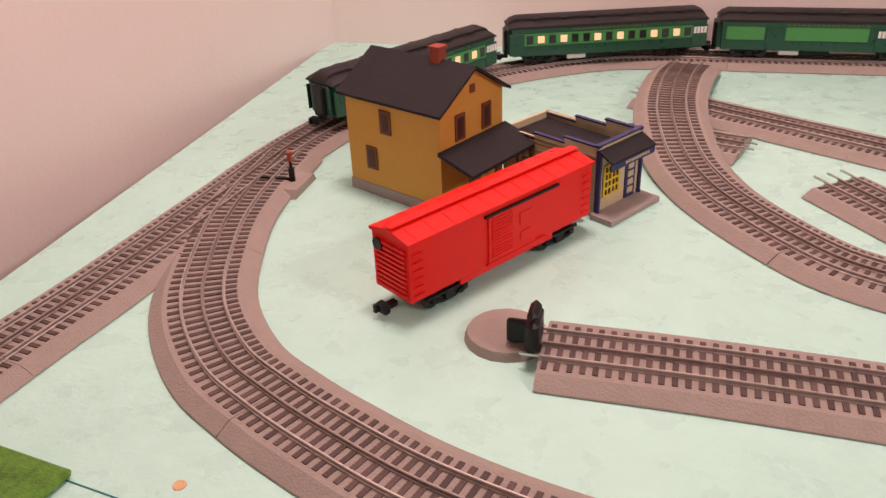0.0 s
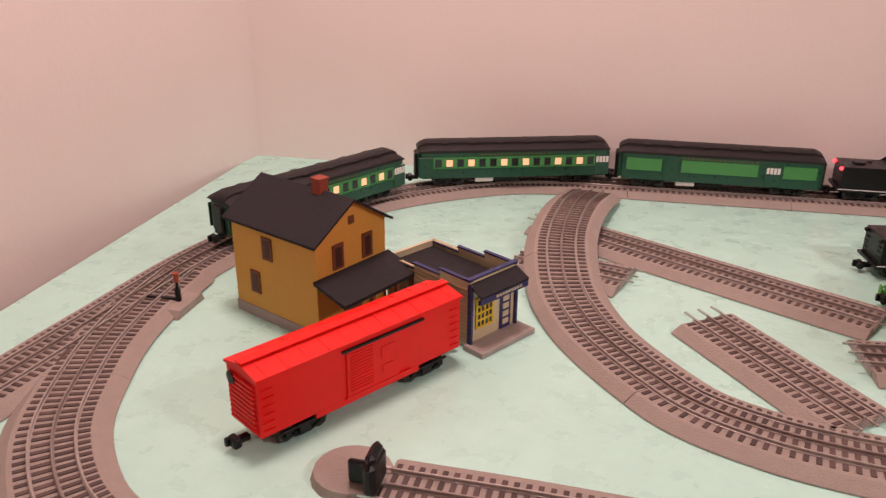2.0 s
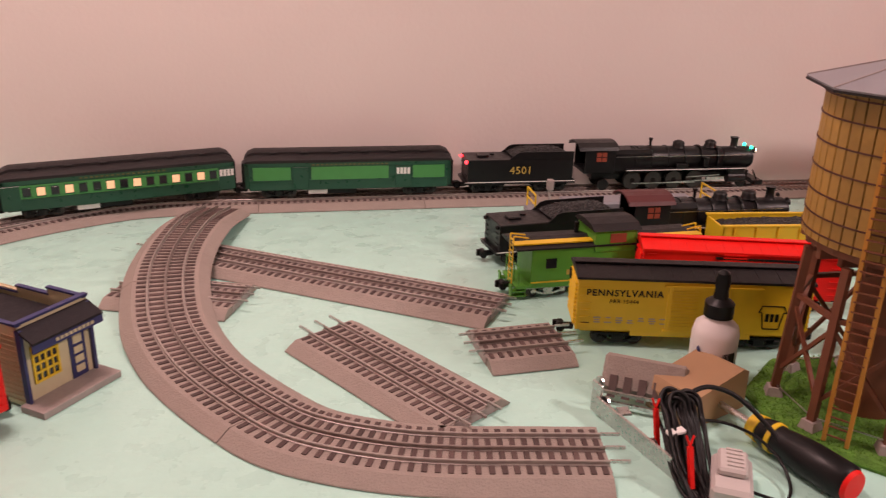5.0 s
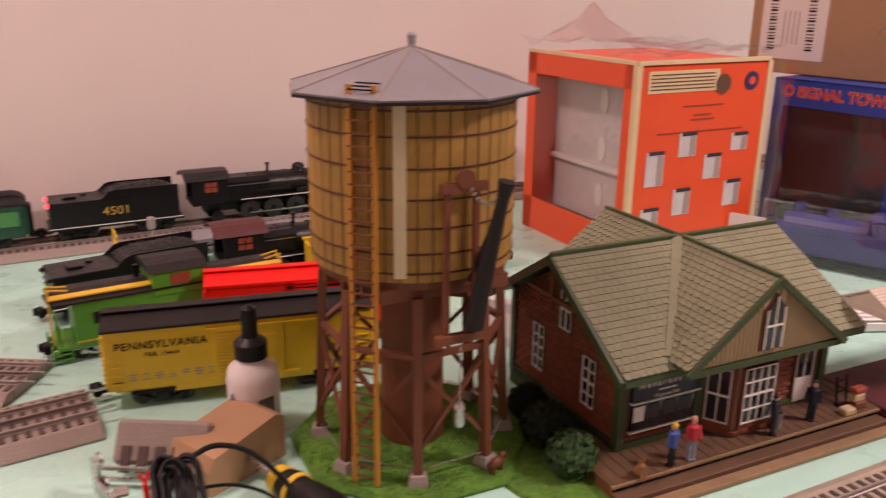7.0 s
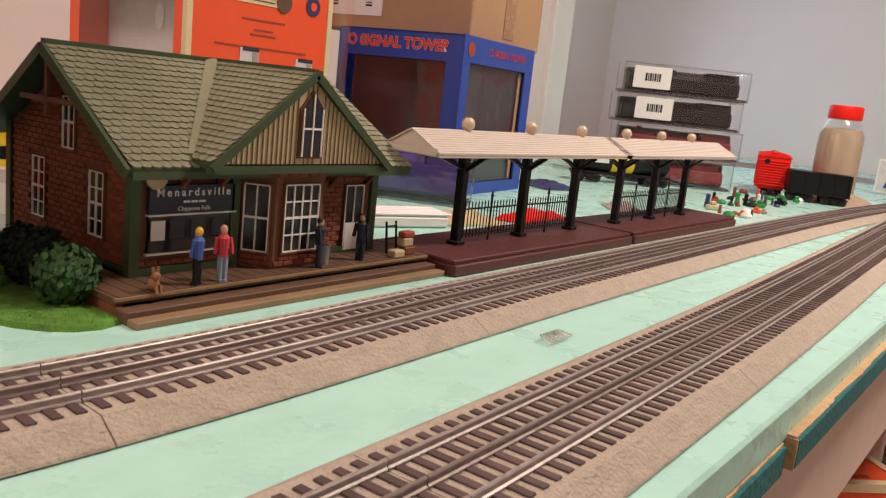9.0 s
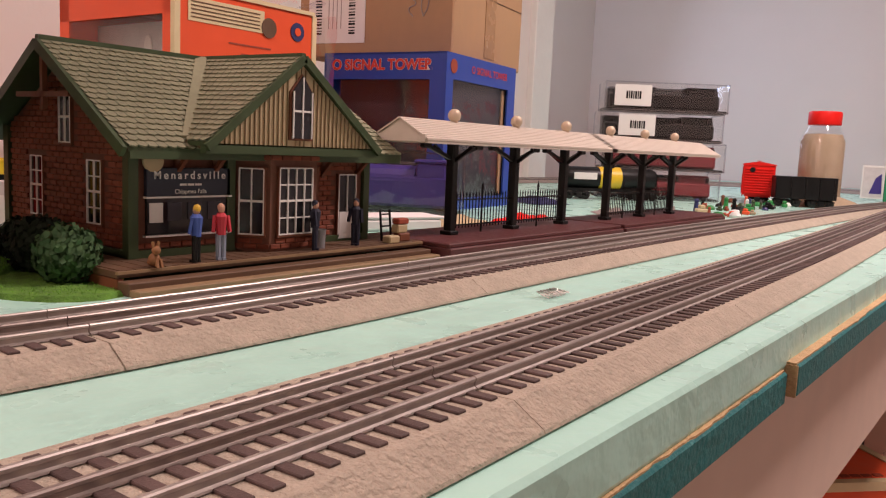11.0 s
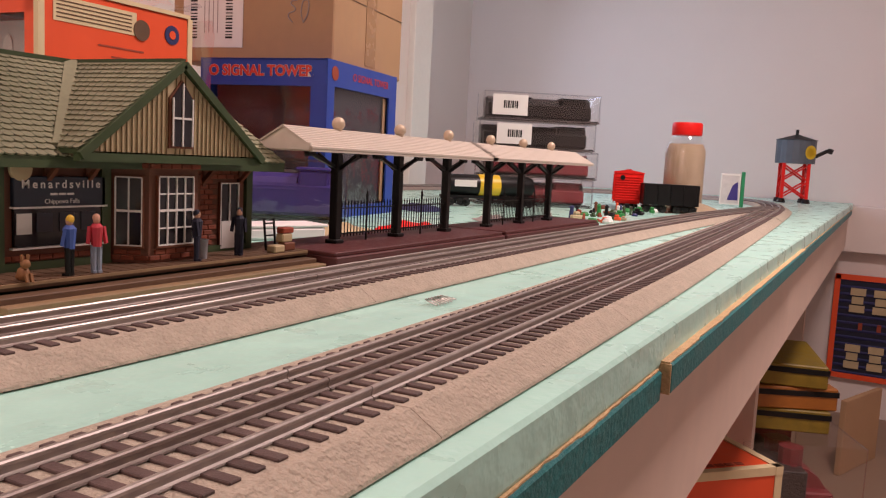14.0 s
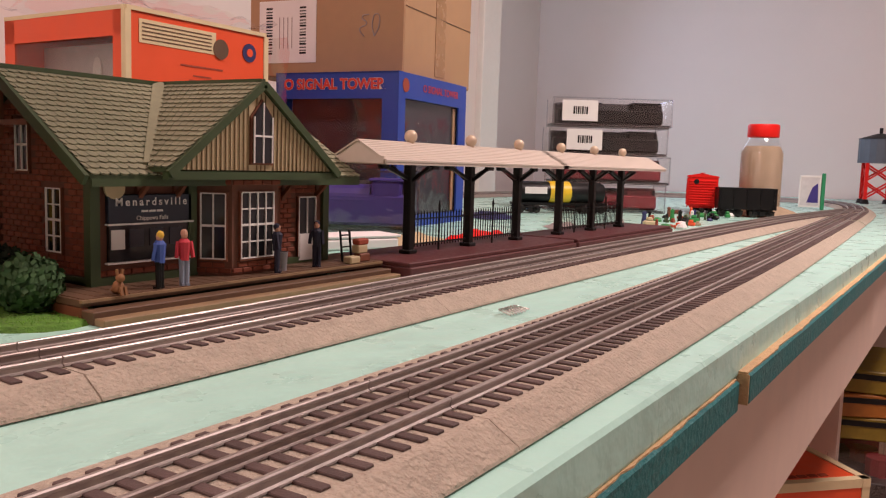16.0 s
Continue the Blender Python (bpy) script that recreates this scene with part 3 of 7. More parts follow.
        for k in range(4):
            x = (0.045 - 0.035 * k) * f
            w = part("driving_wheel", lathe([(0.0158, 0), (0.0158, 0.0012), (0.0145, 0.0014), (0.0145, 0.0042), (0.0132, 0.0048), (0.0132, 0.0036), (0.004, 0.0036), (0.004, 0.0054), (0.0, 0.0054)], 24, m=pose(x, s * 0.0168, 0.0158, -90 * s, 0, 0)), M_WHEEL, e)
            part("tyre", lathe([(0.0141, 0.0049), (0.0146, 0.0049), (0.0146, 0.0051), (0.0141, 0.0051)], 24, m=pose(x, s * 0.0168, 0.0158, -90 * s, 0, 0)), M_TREAD, w, "dull steel tyre rim")
        for x, r in ((0.128, 0.0085), (-0.108, 0.0095)):
            part("small_wheel", lathe([(r, 0), (r, 0.004), (0.003, 0.0045), (0.0, 0.005)], 18, m=pose(x * f, s * 0.017, r, -90 * s, 0, 0)), boiler, e, smooth=True)
        part("marker_lamp", ball(0.0030, (0.143 * f, s * 0.012, 0.066)), G_GREEN if lamps else M_BLACK, e, "lit green marker lamp" if lamps else "")
        part("air_pump", joined(cyl(0.0045, 0.016, (0.060 * f, s * 0.026, 0.038), 12), box(0.02, 0.006, 0.008, (0.02 * f, s * 0.026, 0.036), 0.001)), boiler, e)
        part("step", joined(beam((0.145 * f, s * 0.022, 0.030), (0.155 * f, s * 0.022, 0.012), 0.002), box(0.012, 0.010, 0.0015, (0.152 * f, s * 0.022, 0.011))), boiler, e)
    part("pilot", prism([(-0.024, 0.004), (0.024, 0.004), (0.024, 0.012), (-0.024, 0.012)], 0.014, pose(0.158 * f, 0, 0)), boiler, e)
    part("frame", box(0.27 * f, 0.022, 0.010, (0.01 * f, 0, 0.016), 0.001), boiler, e)
    part("headlamp", lathe([(0.0050, 0), (0.0050, 0.006), (0.0042, 0.0062)], 14, m=pose(0.150 * f, 0, 0.058, 0, 90, 0)), boiler, e, smooth=True)
    if lamps:
        part("lens", cyl(0.0038, 0.0008, (0.1565 * f, 0, 0.058), 14, ry=90), G_HEAD, e, "lit warm headlight lens")
    return e


def tender(m, label, body=M_LOCO, number="", lamps=True):
    t = thing("tender", m, label, "toy tender", "tenders")
    L = 0.172
    part("body", joined(box(L, 0.056, 0.036, (0, 0, 0.020), 0.001), box(L + 0.010, 0.058, 0.004, (0, 0, 0.0165))), body, t)
    for s in (-1, 1):
        bm = bmesh.new()
        prof = [(-0.020, 0.0), (0.086, 0.0), (0.086, 0.012), (0.0, 0.012), (-0.008, 0.010), (-0.016, 0.003)]
        a = [bm.verts.new((x, s * 0.0268, 0.056 + z)) for x, z in prof]
        b = [bm.verts.new((x, s * 0.0284, 0.056 + z)) for x, z in prof]
        bm.faces.new(a)
        bm.faces.new(b[::-1])
        for i in range(len(prof)):
            bm.faces.new((a[i], b[i], b[(i + 1) % len(prof)], a[(i + 1) % len(prof)]))
        bmesh.ops.recalc_face_normals(bm, faces=bm.faces)
        part("coal_board", bm, body, t)
        part("edge_stripe", box(L + 0.008, 0.0008, 0.0012, (0, s * 0.0292, 0.0195)), M_WHITE, t, "thin white stripe")
        part("marker_lamp", ball(0.0030, (-L / 2 - 0.002, s * 0.022, 0.052)), G_RED if lamps else M_BLACK, t, "lit red marker lamp" if lamps else "")
        part("ladder", joined(*[box(0.0012, 0.010, 0.001, (-L / 2 - 0.0012, s * 0.019, 0.022 + 0.007 * k)) for k in range(5)]), body, t)
        wheel_truck(t, s * 0.052)
        if number:
            words("number", number, 0.017, pose(0.0, s * 0.0284, 0.038, 90, 0, 0 if s < 0 else 180), M_GOLD, t, 1.1, "gold number")
    bm = bmesh.new()
    bmesh.ops.create_grid(bm, x_segments=28, y_segments=16, size=0.5)
    for v in bm.verts:
        x, y = v.co.x, v.co.y
        edge = max(0, 1 - max(abs(2 * x), abs(2 * y)) ** 3)
        v.co = (0.036 + x * 0.098, y * 0.051, 0.058 + 0.012 * edge + 0.0030 * noise.noise(Vector((x * 30, y * 18, 3))))
    part("coal", bm, M_COAL, t, "heap of black coal")
    part("water_hatch", joined(box(0.018, 0.016, 0.003, (-0.058, 0, 0.056), 0.001), cyl(0.004, 0.002, (-0.040, 0.010, 0.056), 10)), body, t)
    coupler(t, -L / 2, -1)
    return t


def passenger_car(m, label, windows, doors):
    c = thing("passenger_car", m, label, "toy passenger car", "passenger cars")
    L, W = 0.318, 0.058
    b = part("body", joined(box(L - 0.012, W, 0.043, (0, 0, 0.015), 0.001), box(L, W - 0.016, 0.040, (0, 0, 0.016), 0.001)), M_PULLMAN, c)
    for s in (-1, 1):
        y = s * (W / 2 + 0.0006)
        part("belt_rail", box(L - 0.014, 0.0016, 0.0014, (0, y, 0.030)), M_PULLMAN, b)
        part("letter_board", box(L - 0.012, 0.0014, 0.006, (0, y, 0.052)), M_PULLMAN, b)
        for i in range(17):
            part("name_bar", box(0.0040, 0.0004, 0.0022, (-0.056 + i * 0.007, y + s * 0.0008, 0.0538)), M_DULLGOLD, b)
        if windows:
            part("stripe", box(L - 0.050, 0.0012, 0.019, (0, y, 0.032)), M_APPLE, b, "light green panel")
            for i in range(15):
                x = -0.126 + i * 0.018
                win = part("window", box(0.0105, 0.0016, 0.0115, (x, y + s * 0.0003, 0.0355), 0.0004), G_WARM if (i * 7) % 5 in (1, 2) else M_GLASSDK, b, "lit window" if (i * 7) % 5 in (1, 2) else "")
                part("window_frame", joined(box(0.0125, 0.0020, 0.0008, (x, y + s * 0.0002, 0.0343)), box(0.0125, 0.0020, 0.0008, (x, y + s * 0.0002, 0.0475))), M_PULLMAN, win)
        else:
            for x, w in ((-0.118, 0.056), (0.0, 0.118), (0.122, 0.050)):
                part("panel", box(w, 0.0012, 0.021, (x, y, 0.0305)), M_APPLE, b, "light green panel")
        for x in doors:
            d = part("door", box(0.024, 0.0018, 0.034, (x, y, 0.017), 0.0004), M_PULLMAN, c)
            for k in range(4):
                part("door_pane", box(0.0042, 0.0006, 0.010, (x - 0.0082 + 0.0055 * k, y + s * 0.0011, 0.038)), M_WHITE if x > 0 else M_PULLMAN, d)
        part("underframe", box(0.060, 0.010, 0.010, (0.02 * s, s * 0.016, 0.006), 0.001), M_BLACK, c)
        part("battery_box", box(0.030, 0.006, 0.008, (-0.05, s * 0.022, 0.007), 0.001), M_WHITE, c, "pale underfloor box")
        tr = s * (L / 2 - 0.050)
        wheel_truck(c, tr)
    prof = [(-0.0305, 0), (-0.0300, 0.004), (-0.024, 0.0082), (-0.0145, 0.0100), (-0.0140, 0.0135), (-0.008, 0.0155), (0, 0.0162), (0.008, 0.0155), (0.0140, 0.0135), (0.0145, 0.0100), (0.024, 0.0082), (0.0300, 0.004), (0.0305, 0)]
    bm = bmesh.new()
    rings = []
    for x, k in ((-0.5, 0.35), (-0.485, 0.75), (-0.455, 1), (0.455, 1), (0.485, 0.75), (0.5, 0.35)):
        rings.append([bm.verts.new((x * L, y * (0.94 + 0.06 * k), z * k)) for y, z in prof])
    for a, q in zip(rings, rings[1:]):
        for i in range(len(prof) - 1):
            bm.faces.new((a[i], q[i], q[i + 1], a[i + 1]))
        bm.faces.new((a[-1], q[-1], q[0], a[0]))
    bm.faces.new(rings[0])
    bm.faces.new(rings[-1][::-1])
    bmesh.ops.recalc_face_normals(bm, faces=bm.faces)
    bmesh.ops.translate(bm, vec=(0, 0, 0.058), verts=bm.verts)
    roof = part("roof", bm, M_ROOFBLK, c, "matt charcoal clerestory roof", True)
    for s in (-1, 1):
        for k in range(6):
            part("roof_vent", box(0.010, 0.003, 0.0022, (-0.115 + 0.046 * k, s * 0.0155, 0.0695), 0.0006), M_ROOFBLK, roof)
        part("vestibule", box(0.006, 0.022, 0.042, (s * (L / 2 + 0.002), 0, 0.013), 0.002), M_BLACK, c)
        coupler(c, s * (L / 2), s)
    return c


RT = BED + RAIL


def on_back(x):
    return 1.712 + 0.0405 * (x - 0.65)


steam_engine(pose(1.299, on_back(1.299), RT, 0, 0, 2.3), "black steam locomotive with lit green lamps on the back track", L=0.310)
tender(pose(1.046, on_back(1.046), RT, 0, 0, 2.3), "black coal tender with a gold number and red lamps", number="4501")
passenger_car(pose(0.775, on_back(0.775) - 0.001, RT, 0, 0, 2.5), "two-tone green baggage car with a dark roof", False, (-0.075, 0.082))
passenger_car(pose(0.443, 1.668, RT, 0, 0, 19.5), "two-tone green passenger coach with some lit windows", True, (-0.146, 0.146))
passenger_car(pose(0.187, 1.428, RT, 0, 0, 60.5), "two-tone green passenger coach with a dark roof", True, (-0.146, 0.146))

# ---- yard of cars on the foam ----


def caboose(m):
    c = thing("caboose", m, "bright green caboose with yellow ladders and railings", "toy caboose", "freight cars")
    b = part("body", box(0.196, 0.052, 0.045, (0, 0, 0.017), 0.0006), M_GREEN, c)
    part("deck", box(0.232, 0.052, 0.004, (0, 0, 0.014), 0.0005), M_GREEN, c)
    part("roof", prism([(-0.029, 0), (0.029, 0), (0.029, 0.002), (0, 0.007), (-0.029, 0.002)], 0.236, pose(0, 0, 0.062)), M_ROOFBLK, c, "black ribbed roof")
    part("roof_walk", box(0.236, 0.012, 0.0016, (0, -0.016, 0.0665)), M_YELLOW, c, "yellow roof walk")
    cu = part("cupola", box(0.052, 0.056, 0.026, (0.004, 0, 0.055), 0.0008), M_GREEN, c)
    part("cupola_roof", prism([(-0.031, 0), (0.031, 0), (0.020, 0.006), (0, 0.008), (-0.020, 0.006)], 0.060, pose(0.004, 0, 0.081)), M_ROOFBLK, cu, "black curved roof")
    for s in (-1, 1):
        part("cupola_window", box(0.020, 0.001, 0.011, (0.006, s * 0.0284, 0.066)), M_BRICKRED, cu, "red-framed window")
        for x in (-0.074, 0.062):
            part("window", box(0.013, 0.001, 0.012, (x, s * 0.0263, 0.038)), M_GLASSDK, b)
        part("stripe", box(0.196, 0.0008, 0.0016, (0, s * 0.0264, 0.0205)), M_YELLOW, b, "thin yellow stripe")
        for k in range(4):
            part("number_bar", box(0.0045, 0.0006, 0.006, (-0.052 + 0.0058 * k, s * 0.0264, 0.029)), M_GOLD, b)
        for e in (-1, 1):
            x = e * 0.112
            st = part("steps", joined(box(0.016, 0.008, 0.002, (x, s * 0.0215, 0.004)), box(0.016, 0.008, 0.002, (x, s * 0.0215, 0.010)), box(0.0015, 0.008, 0.016, (x - 0.0085, s * 0.0215, 0.003)), box(0.0015, 0.008, 0.016, (x + 0.0085, s * 0.0215, 0.003))), M_GREEN, c)
            part("end_rail", joined(beam((x, s * 0.024, 0.018), (x, s * 0.024, 0.040), 0.0014), beam((x, s * 0.024, 0.040), (x, s * 0.006, 0.040), 0.0014), beam((x, s * 0.006, 0.018), (x, s * 0.006, 0.040), 0.0014)), M_GREEN, c)
    for e in (-1, 1):
        lad = part("ladder", joined(beam((e * 0.118, -0.016, 0.018), (e * 0.118, -0.016, 0.076), 0.0014), beam((e * 0.118, -0.004, 0.018), (e * 0.118, -0.004, 0.076), 0.0014), *[beam((e * 0.118, -0.016, 0.022 + 0.007 * k), (e * 0.118, -0.004, 0.022 + 0.007 * k), 0.0010) for k in range(8)],
                                    beam((e * 0.118, -0.016, 0.076), (e * 0.100, -0.016, 0.073), 0.0014), beam((e * 0.118, -0.004, 0.076), (e * 0.100, -0.004, 0.073), 0.0014)), M_YELLOW, c, "yellow ladder")
        wheel_truck(c, e * 0.075, M_STEEL)
        coupler(c, e * 0.112, e)
    part("smoke_stack", cyl(0.003, 0.016, (-0.030, 0.012, 0.064), 10), M_BLACK, c)
    return c


def gondola(m):
    c = thing("hopper_car", m, "yellow hopper car heaped with black coal", "toy hopper", "freight cars")
    L, W = 0.265, 0.054
    for s in (-1, 1):
        part("side", box(L, 0.003, 0.040, (0, s * (W / 2 - 0.0015), 0.018), 0.0004), M_YELLOW, c)
        part("top_rim", box(L + 0.004, 0.005, 0.003, (0, s * (W / 2 - 0.001), 0.057), 0.0006), M_YELLOW, c)
        part("end", box(0.003, W, 0.038, (s * (L / 2 - 0.0015), 0, 0.018), 0.0004), M_YELLOW, c)
        for k in range(9):
            part("rib", box(0.0025, 0.003, 0.038, (-L / 2 + 0.015 + k * (L - 0.03) / 8, s * (W / 2 + 0.001), 0.018)), M_YELLOW, c)
        for k in range(3):
            part("letter_bar", box(0.014, 0.0006, 0.014, (0.055 + 0.020 * k, -(W / 2 + 0.0006), 0.030)), M_BLACK, c)
        wheel_truck(c, s * (L / 2 - 0.045))
        coupler(c, s * L / 2, s)
    part("floor_pan", box(L - 0.004, W - 0.004, 0.004, (0, 0, 0.016)), M_BLACK, c)
    bm = bmesh.new()
    bmesh.ops.create_grid(bm, x_segments=50, y_segments=14, size=0.5)
    for v in bm.verts:
        x, y = v.co.x, v.co.y
        edge = max(0, 1 - max(abs(2 * x), abs(2 * y)) ** 3)
        v.co = (x * (L - 0.007), y * (W - 0.007), 0.050 + 0.009 * edge + 0.0030 * noise.noise(Vector((x * 60, y * 18, 7))))
    part("coal", bm, M_COAL, c, "heap of black coal")
    return c


def flatcar(m):
    c = thing("flatcar", m, "light grey flatcar with yellow end railings", "toy flatcar", "freight cars")
    part("deck", box(0.28, 0.052, 0.008, (0, 0, 0.022), 0.001), M_ZINC, c)
    part("load", box(0.20, 0.040, 0.014, (0.01, 0, 0.030), 0.003), M_ZINC, c, "pale grey load")
    for e in (-1, 1):
        part("end_railing", joined(beam((e * 0.136, -0.022, 0.030), (e * 0.136, -0.022, 0.058), 0.002), beam((e * 0.136, 0.022, 0.030), (e * 0.136, 0.022, 0.058), 0.002), beam((e * 0.136, -0.022, 0.058), (e * 0.136, 0.022, 0.058), 0.002), beam((e * 0.136, -0.022, 0.044), (e * 0.136, 0.022, 0.044), 0.002)), M_YELLOW, c, "yellow railing")
        wheel_truck(c, e * 0.095)
    return c


caboose(pose(1.072, 1.352, 0, 0, 0, 6.0))
gondola(pose(1.378, 1.418, 0, 0, 0, -1.5))
flatcar(pose(1.17, 1.572, 0, 0, 0, 2.0))
steam_engine(pose(1.265, 1.490, 0, 0, 0, 3.0), "grey and black steam locomotive with a red cab roof, unlit", M_LOCO, M_MAROON, 0.235, False)
tender(pose(1.040, 1.462, 0, 0, 0, 10.0), "black coal tender standing among the freight cars", lamps=False)
boxcar(pose(1.213, 1.292, 0, 0, 0, -11.5), 0.222, 0.052, 0.069, M_RED, M_RED, M_BLACK, "plain red plastic boxcar beside the yellow one")

# ---- house and shop ----


M_WINBROWN = mat("brown_window", (0.055, 0.022, 0.012), 0.45, vary=0.2)


def house():
    h = thing("house", pose(0.207, 1.142, 0, 0, 0, -24.7), "two-storey ochre house with charcoal gable roof and porch", "model house", "buildings")
    # local x runs along the eaves side, y back along the gable side
    LX, LY, E, P = 0.137, 0.107, 0.118, 0.151
    part("foundation", box(LX + 0.002, LY + 0.002, 0.013, (LX / 2, LY / 2, 0)), M_SLAB, h, "dark grey foundation")
    part("wall", prism([(0, 0.013), (LY, 0.013), (LY, E), (LY / 2, P), (0, E)], LX, pose(LX / 2, 0, 0)), M_OCHRE, h)
    over, th = 0.007, 0.003
    k = (P - E) / (LY / 2)
    for s, y0 in ((1, 0), (-1, LY)):
        bm = bmesh.new()
        a = [(-over, y0 - s * over, E - k * over), (LX + over, y0 - s * over, E - k * over), (LX + over, LY / 2, P), (-over, LY / 2, P)]
        lo = [bm.verts.new(v) for v in a]
        hi = [bm.verts.new((x, y, z + th)) for x, y, z in a]
        bm.faces.new(lo[::-1])
        bm.faces.new(hi)
        for i in range(4):
            bm.faces.new((lo[i], lo[(i + 1) % 4], hi[(i + 1) % 4], hi[i]))
        bmesh.ops.recalc_face_normals(bm, faces=bm.faces)
        part("roof", bm, M_CHAR, h, "charcoal roof slope")
    part("chimney", joined(box(0.013, 0.013, 0.022, (0.092, LY / 2, P - 0.006), 0.0006), box(0.015, 0.015, 0.003, (0.092, LY / 2, P + 0.014), 0.0004)), M_BRICKRED, h, "red brick chimney")
    for x, z in ((0.060, 0.078), (0.036, 0.032)):
        w = part("window", box(0.016, 0.0020, 0.027, (x, -0.0006, z)), M_TIMBER, h)
        part("pane", box(0.009, 0.0012, 0.020, (x, -0.0014, z + 0.003)), M_WINBROWN, w)
    for y in (0.032, 0.077):
        w = part("window", box(0.0020, 0.016, 0.029, (LX + 0.0006, y, 0.079)), M_TIMBER, h)
        part("pane", box(0.0012, 0.009, 0.022, (LX + 0.0014, y, 0.082)), M_WINBROWN, w)
    part("attic_vent", box(0.0016, 0.008, 0.009, (LX + 0.0006, LY / 2, 0.125)), M_TIMBER, h)
    bm = prism([(0, 0.076), (0, 0.072), (0.046, 0.058), (0.046, 0.062)], LY + 0.010)
    bmesh.ops.transform(bm, matrix=pose(LX, LY / 2, 0, 0, 0, -90), verts=bm.verts)
    part("porch_roof", bm, M_CHAR, h, "charcoal porch roof")
    part("porch_floor", box(0.044, LY, 0.010, (LX + 0.023, LY / 2, 0)), M_SLAB, h)
    for y in (0.004, 0.04, 0.078, LY - 0.004):
        part("porch_post", box(0.004, 0.004, 0.052, (LX + 0.043, y, 0.0095)), M_TIMBER, h)
    part("front_door", box(0.0020, 0.020, 0.036, (LX + 0.0008, 0.055, 0.011)), M_TIMBER, h)
    return h


def shop():
    s = thing("shop", pose(0.490, 1.115, 0, 0, 0, 58.0) @ Matrix.Diagonal((0.78, 0.95, 1.08, 1)), "small cream clapboard shop with navy trim and dark awning", "model shop", "buildings")
    # local x runs along the shop front, y goes back, the front faces local -y
    W, D, H = 0.094, 0.135, 0.066
    part("slab", box(W + 0.016, 0.030, 0.006, (W / 2, -0.012, 0), 0.0005), M_SLAB, s, "grey front slab")
    part("wall_front", box(W, 0.004, H, (W / 2, 0.002, 0.002)), M_CREAM, s)
    for x in (0.002, W - 0.002):
        side = part("wall_side", box(0.004, D, H - 0.004, (x, D / 2 + 0.004, 0.002)), M_CREAM, s)
        for k in range(14):
            part("clapboard", box(0.0012, D, 0.0012, (x + (-0.0024 if x < 0.05 else 0.0024), D / 2 + 0.004, 0.006 + k * 0.0044)), M_TAN, side)
        for y0, y1, z in ((0.0, 0.048, H + 0.007), (0.048, 0.092, H + 0.001), (0.092, D + 0.006, H - 0.005)):
            pp = part("parapet", box(0.004, y1 - y0, z - H + 0.010, (x, (y0 + y1) / 2, H - 0.010)), M_CREAM, s)
            part("parapet_cap", box(0.006, y1 - y0 + 0.002, 0.0018, (x, (y0 + y1) / 2, z)), M_NAVY, pp)
    part("wall_back", box(W, 0.004, H - 0.004, (W / 2, D + 0.004, 0.002)), M_CREAM, s)
    part("flat_roof", box(W - 0.008, D, 0.003, (W / 2, D / 2 + 0.003, H - 0.012)), M_CHAR, s, "flat charcoal roof")
    part("front_cap", box(W + 0.004, 0.006, 0.002, (W / 2, 0.002, H + 0.008)), M_NAVY, s)
    part("front_parapet", box(W, 0.004, 0.008, (W / 2, 0.002, H)), M_CREAM, s)
    for x in (0.001, W - 0.001):
        part("corner_board", box(0.004, 0.006, H, (x, -0.0006, 0.004)), M_NAVY, s)
    bm = prism([(0.0, 0.0710), (0.0, 0.0690), (-0.019, 0.0605), (-0.019, 0.0625)], W + 0.002, pose(W / 2, 0, 0))
    part("awning", bm, M_CHAR, s, "charcoal awning roof")
    sg = part("sign_board", box(W + 0.002, 0.0016, 0.0075, (W / 2, -0.0175, 0.0535)), M_NAVY, s)
    for k in range(9):
        part("letter_bar", box(0.0040, 0.0006, 0.0028, (W / 2 - 0.016 + k * 0.0060, -0.0186, 0.0558)), M_CREAM, sg)
    w = part("window", box(0.034, 0.0014, 0.032, (0.0285, -0.0006, 0.020)), M_GLASSDK, s)
    for i in range(5):
        part("window_bar", box(0.0030 if i in (0, 2, 4) else 0.0020, 0.0014, 0.033, (0.0125 + i * 0.008, -0.0016, 0.0195)), M_YELLOW, w, "yellow glazing bar")
        part("window_bar", box(0.034, 0.0014, 0.0020, (0.0285, -0.0017, 0.0195 + i * 0.0078)), M_YELLOW, w, "yellow glazing bar")
    d = part("door", box(0.022, 0.0016, 0.049, (0.072, -0.0006, 0.0065)), M_NAVY, s)
    for k in range(4):
        part("door_panel", box(0.012, 0.0010, 0.0060 if k < 3 else 0.011, (0.072, -0.0018, 0.011 + 0.0088 * k)), M_CREAM, d)
    return s


house()
shop()

# ---- water tower ----
M_HOOP = mat("rust_iron", (0.085, 0.03, 0.018), 0.6, vary=0.2)



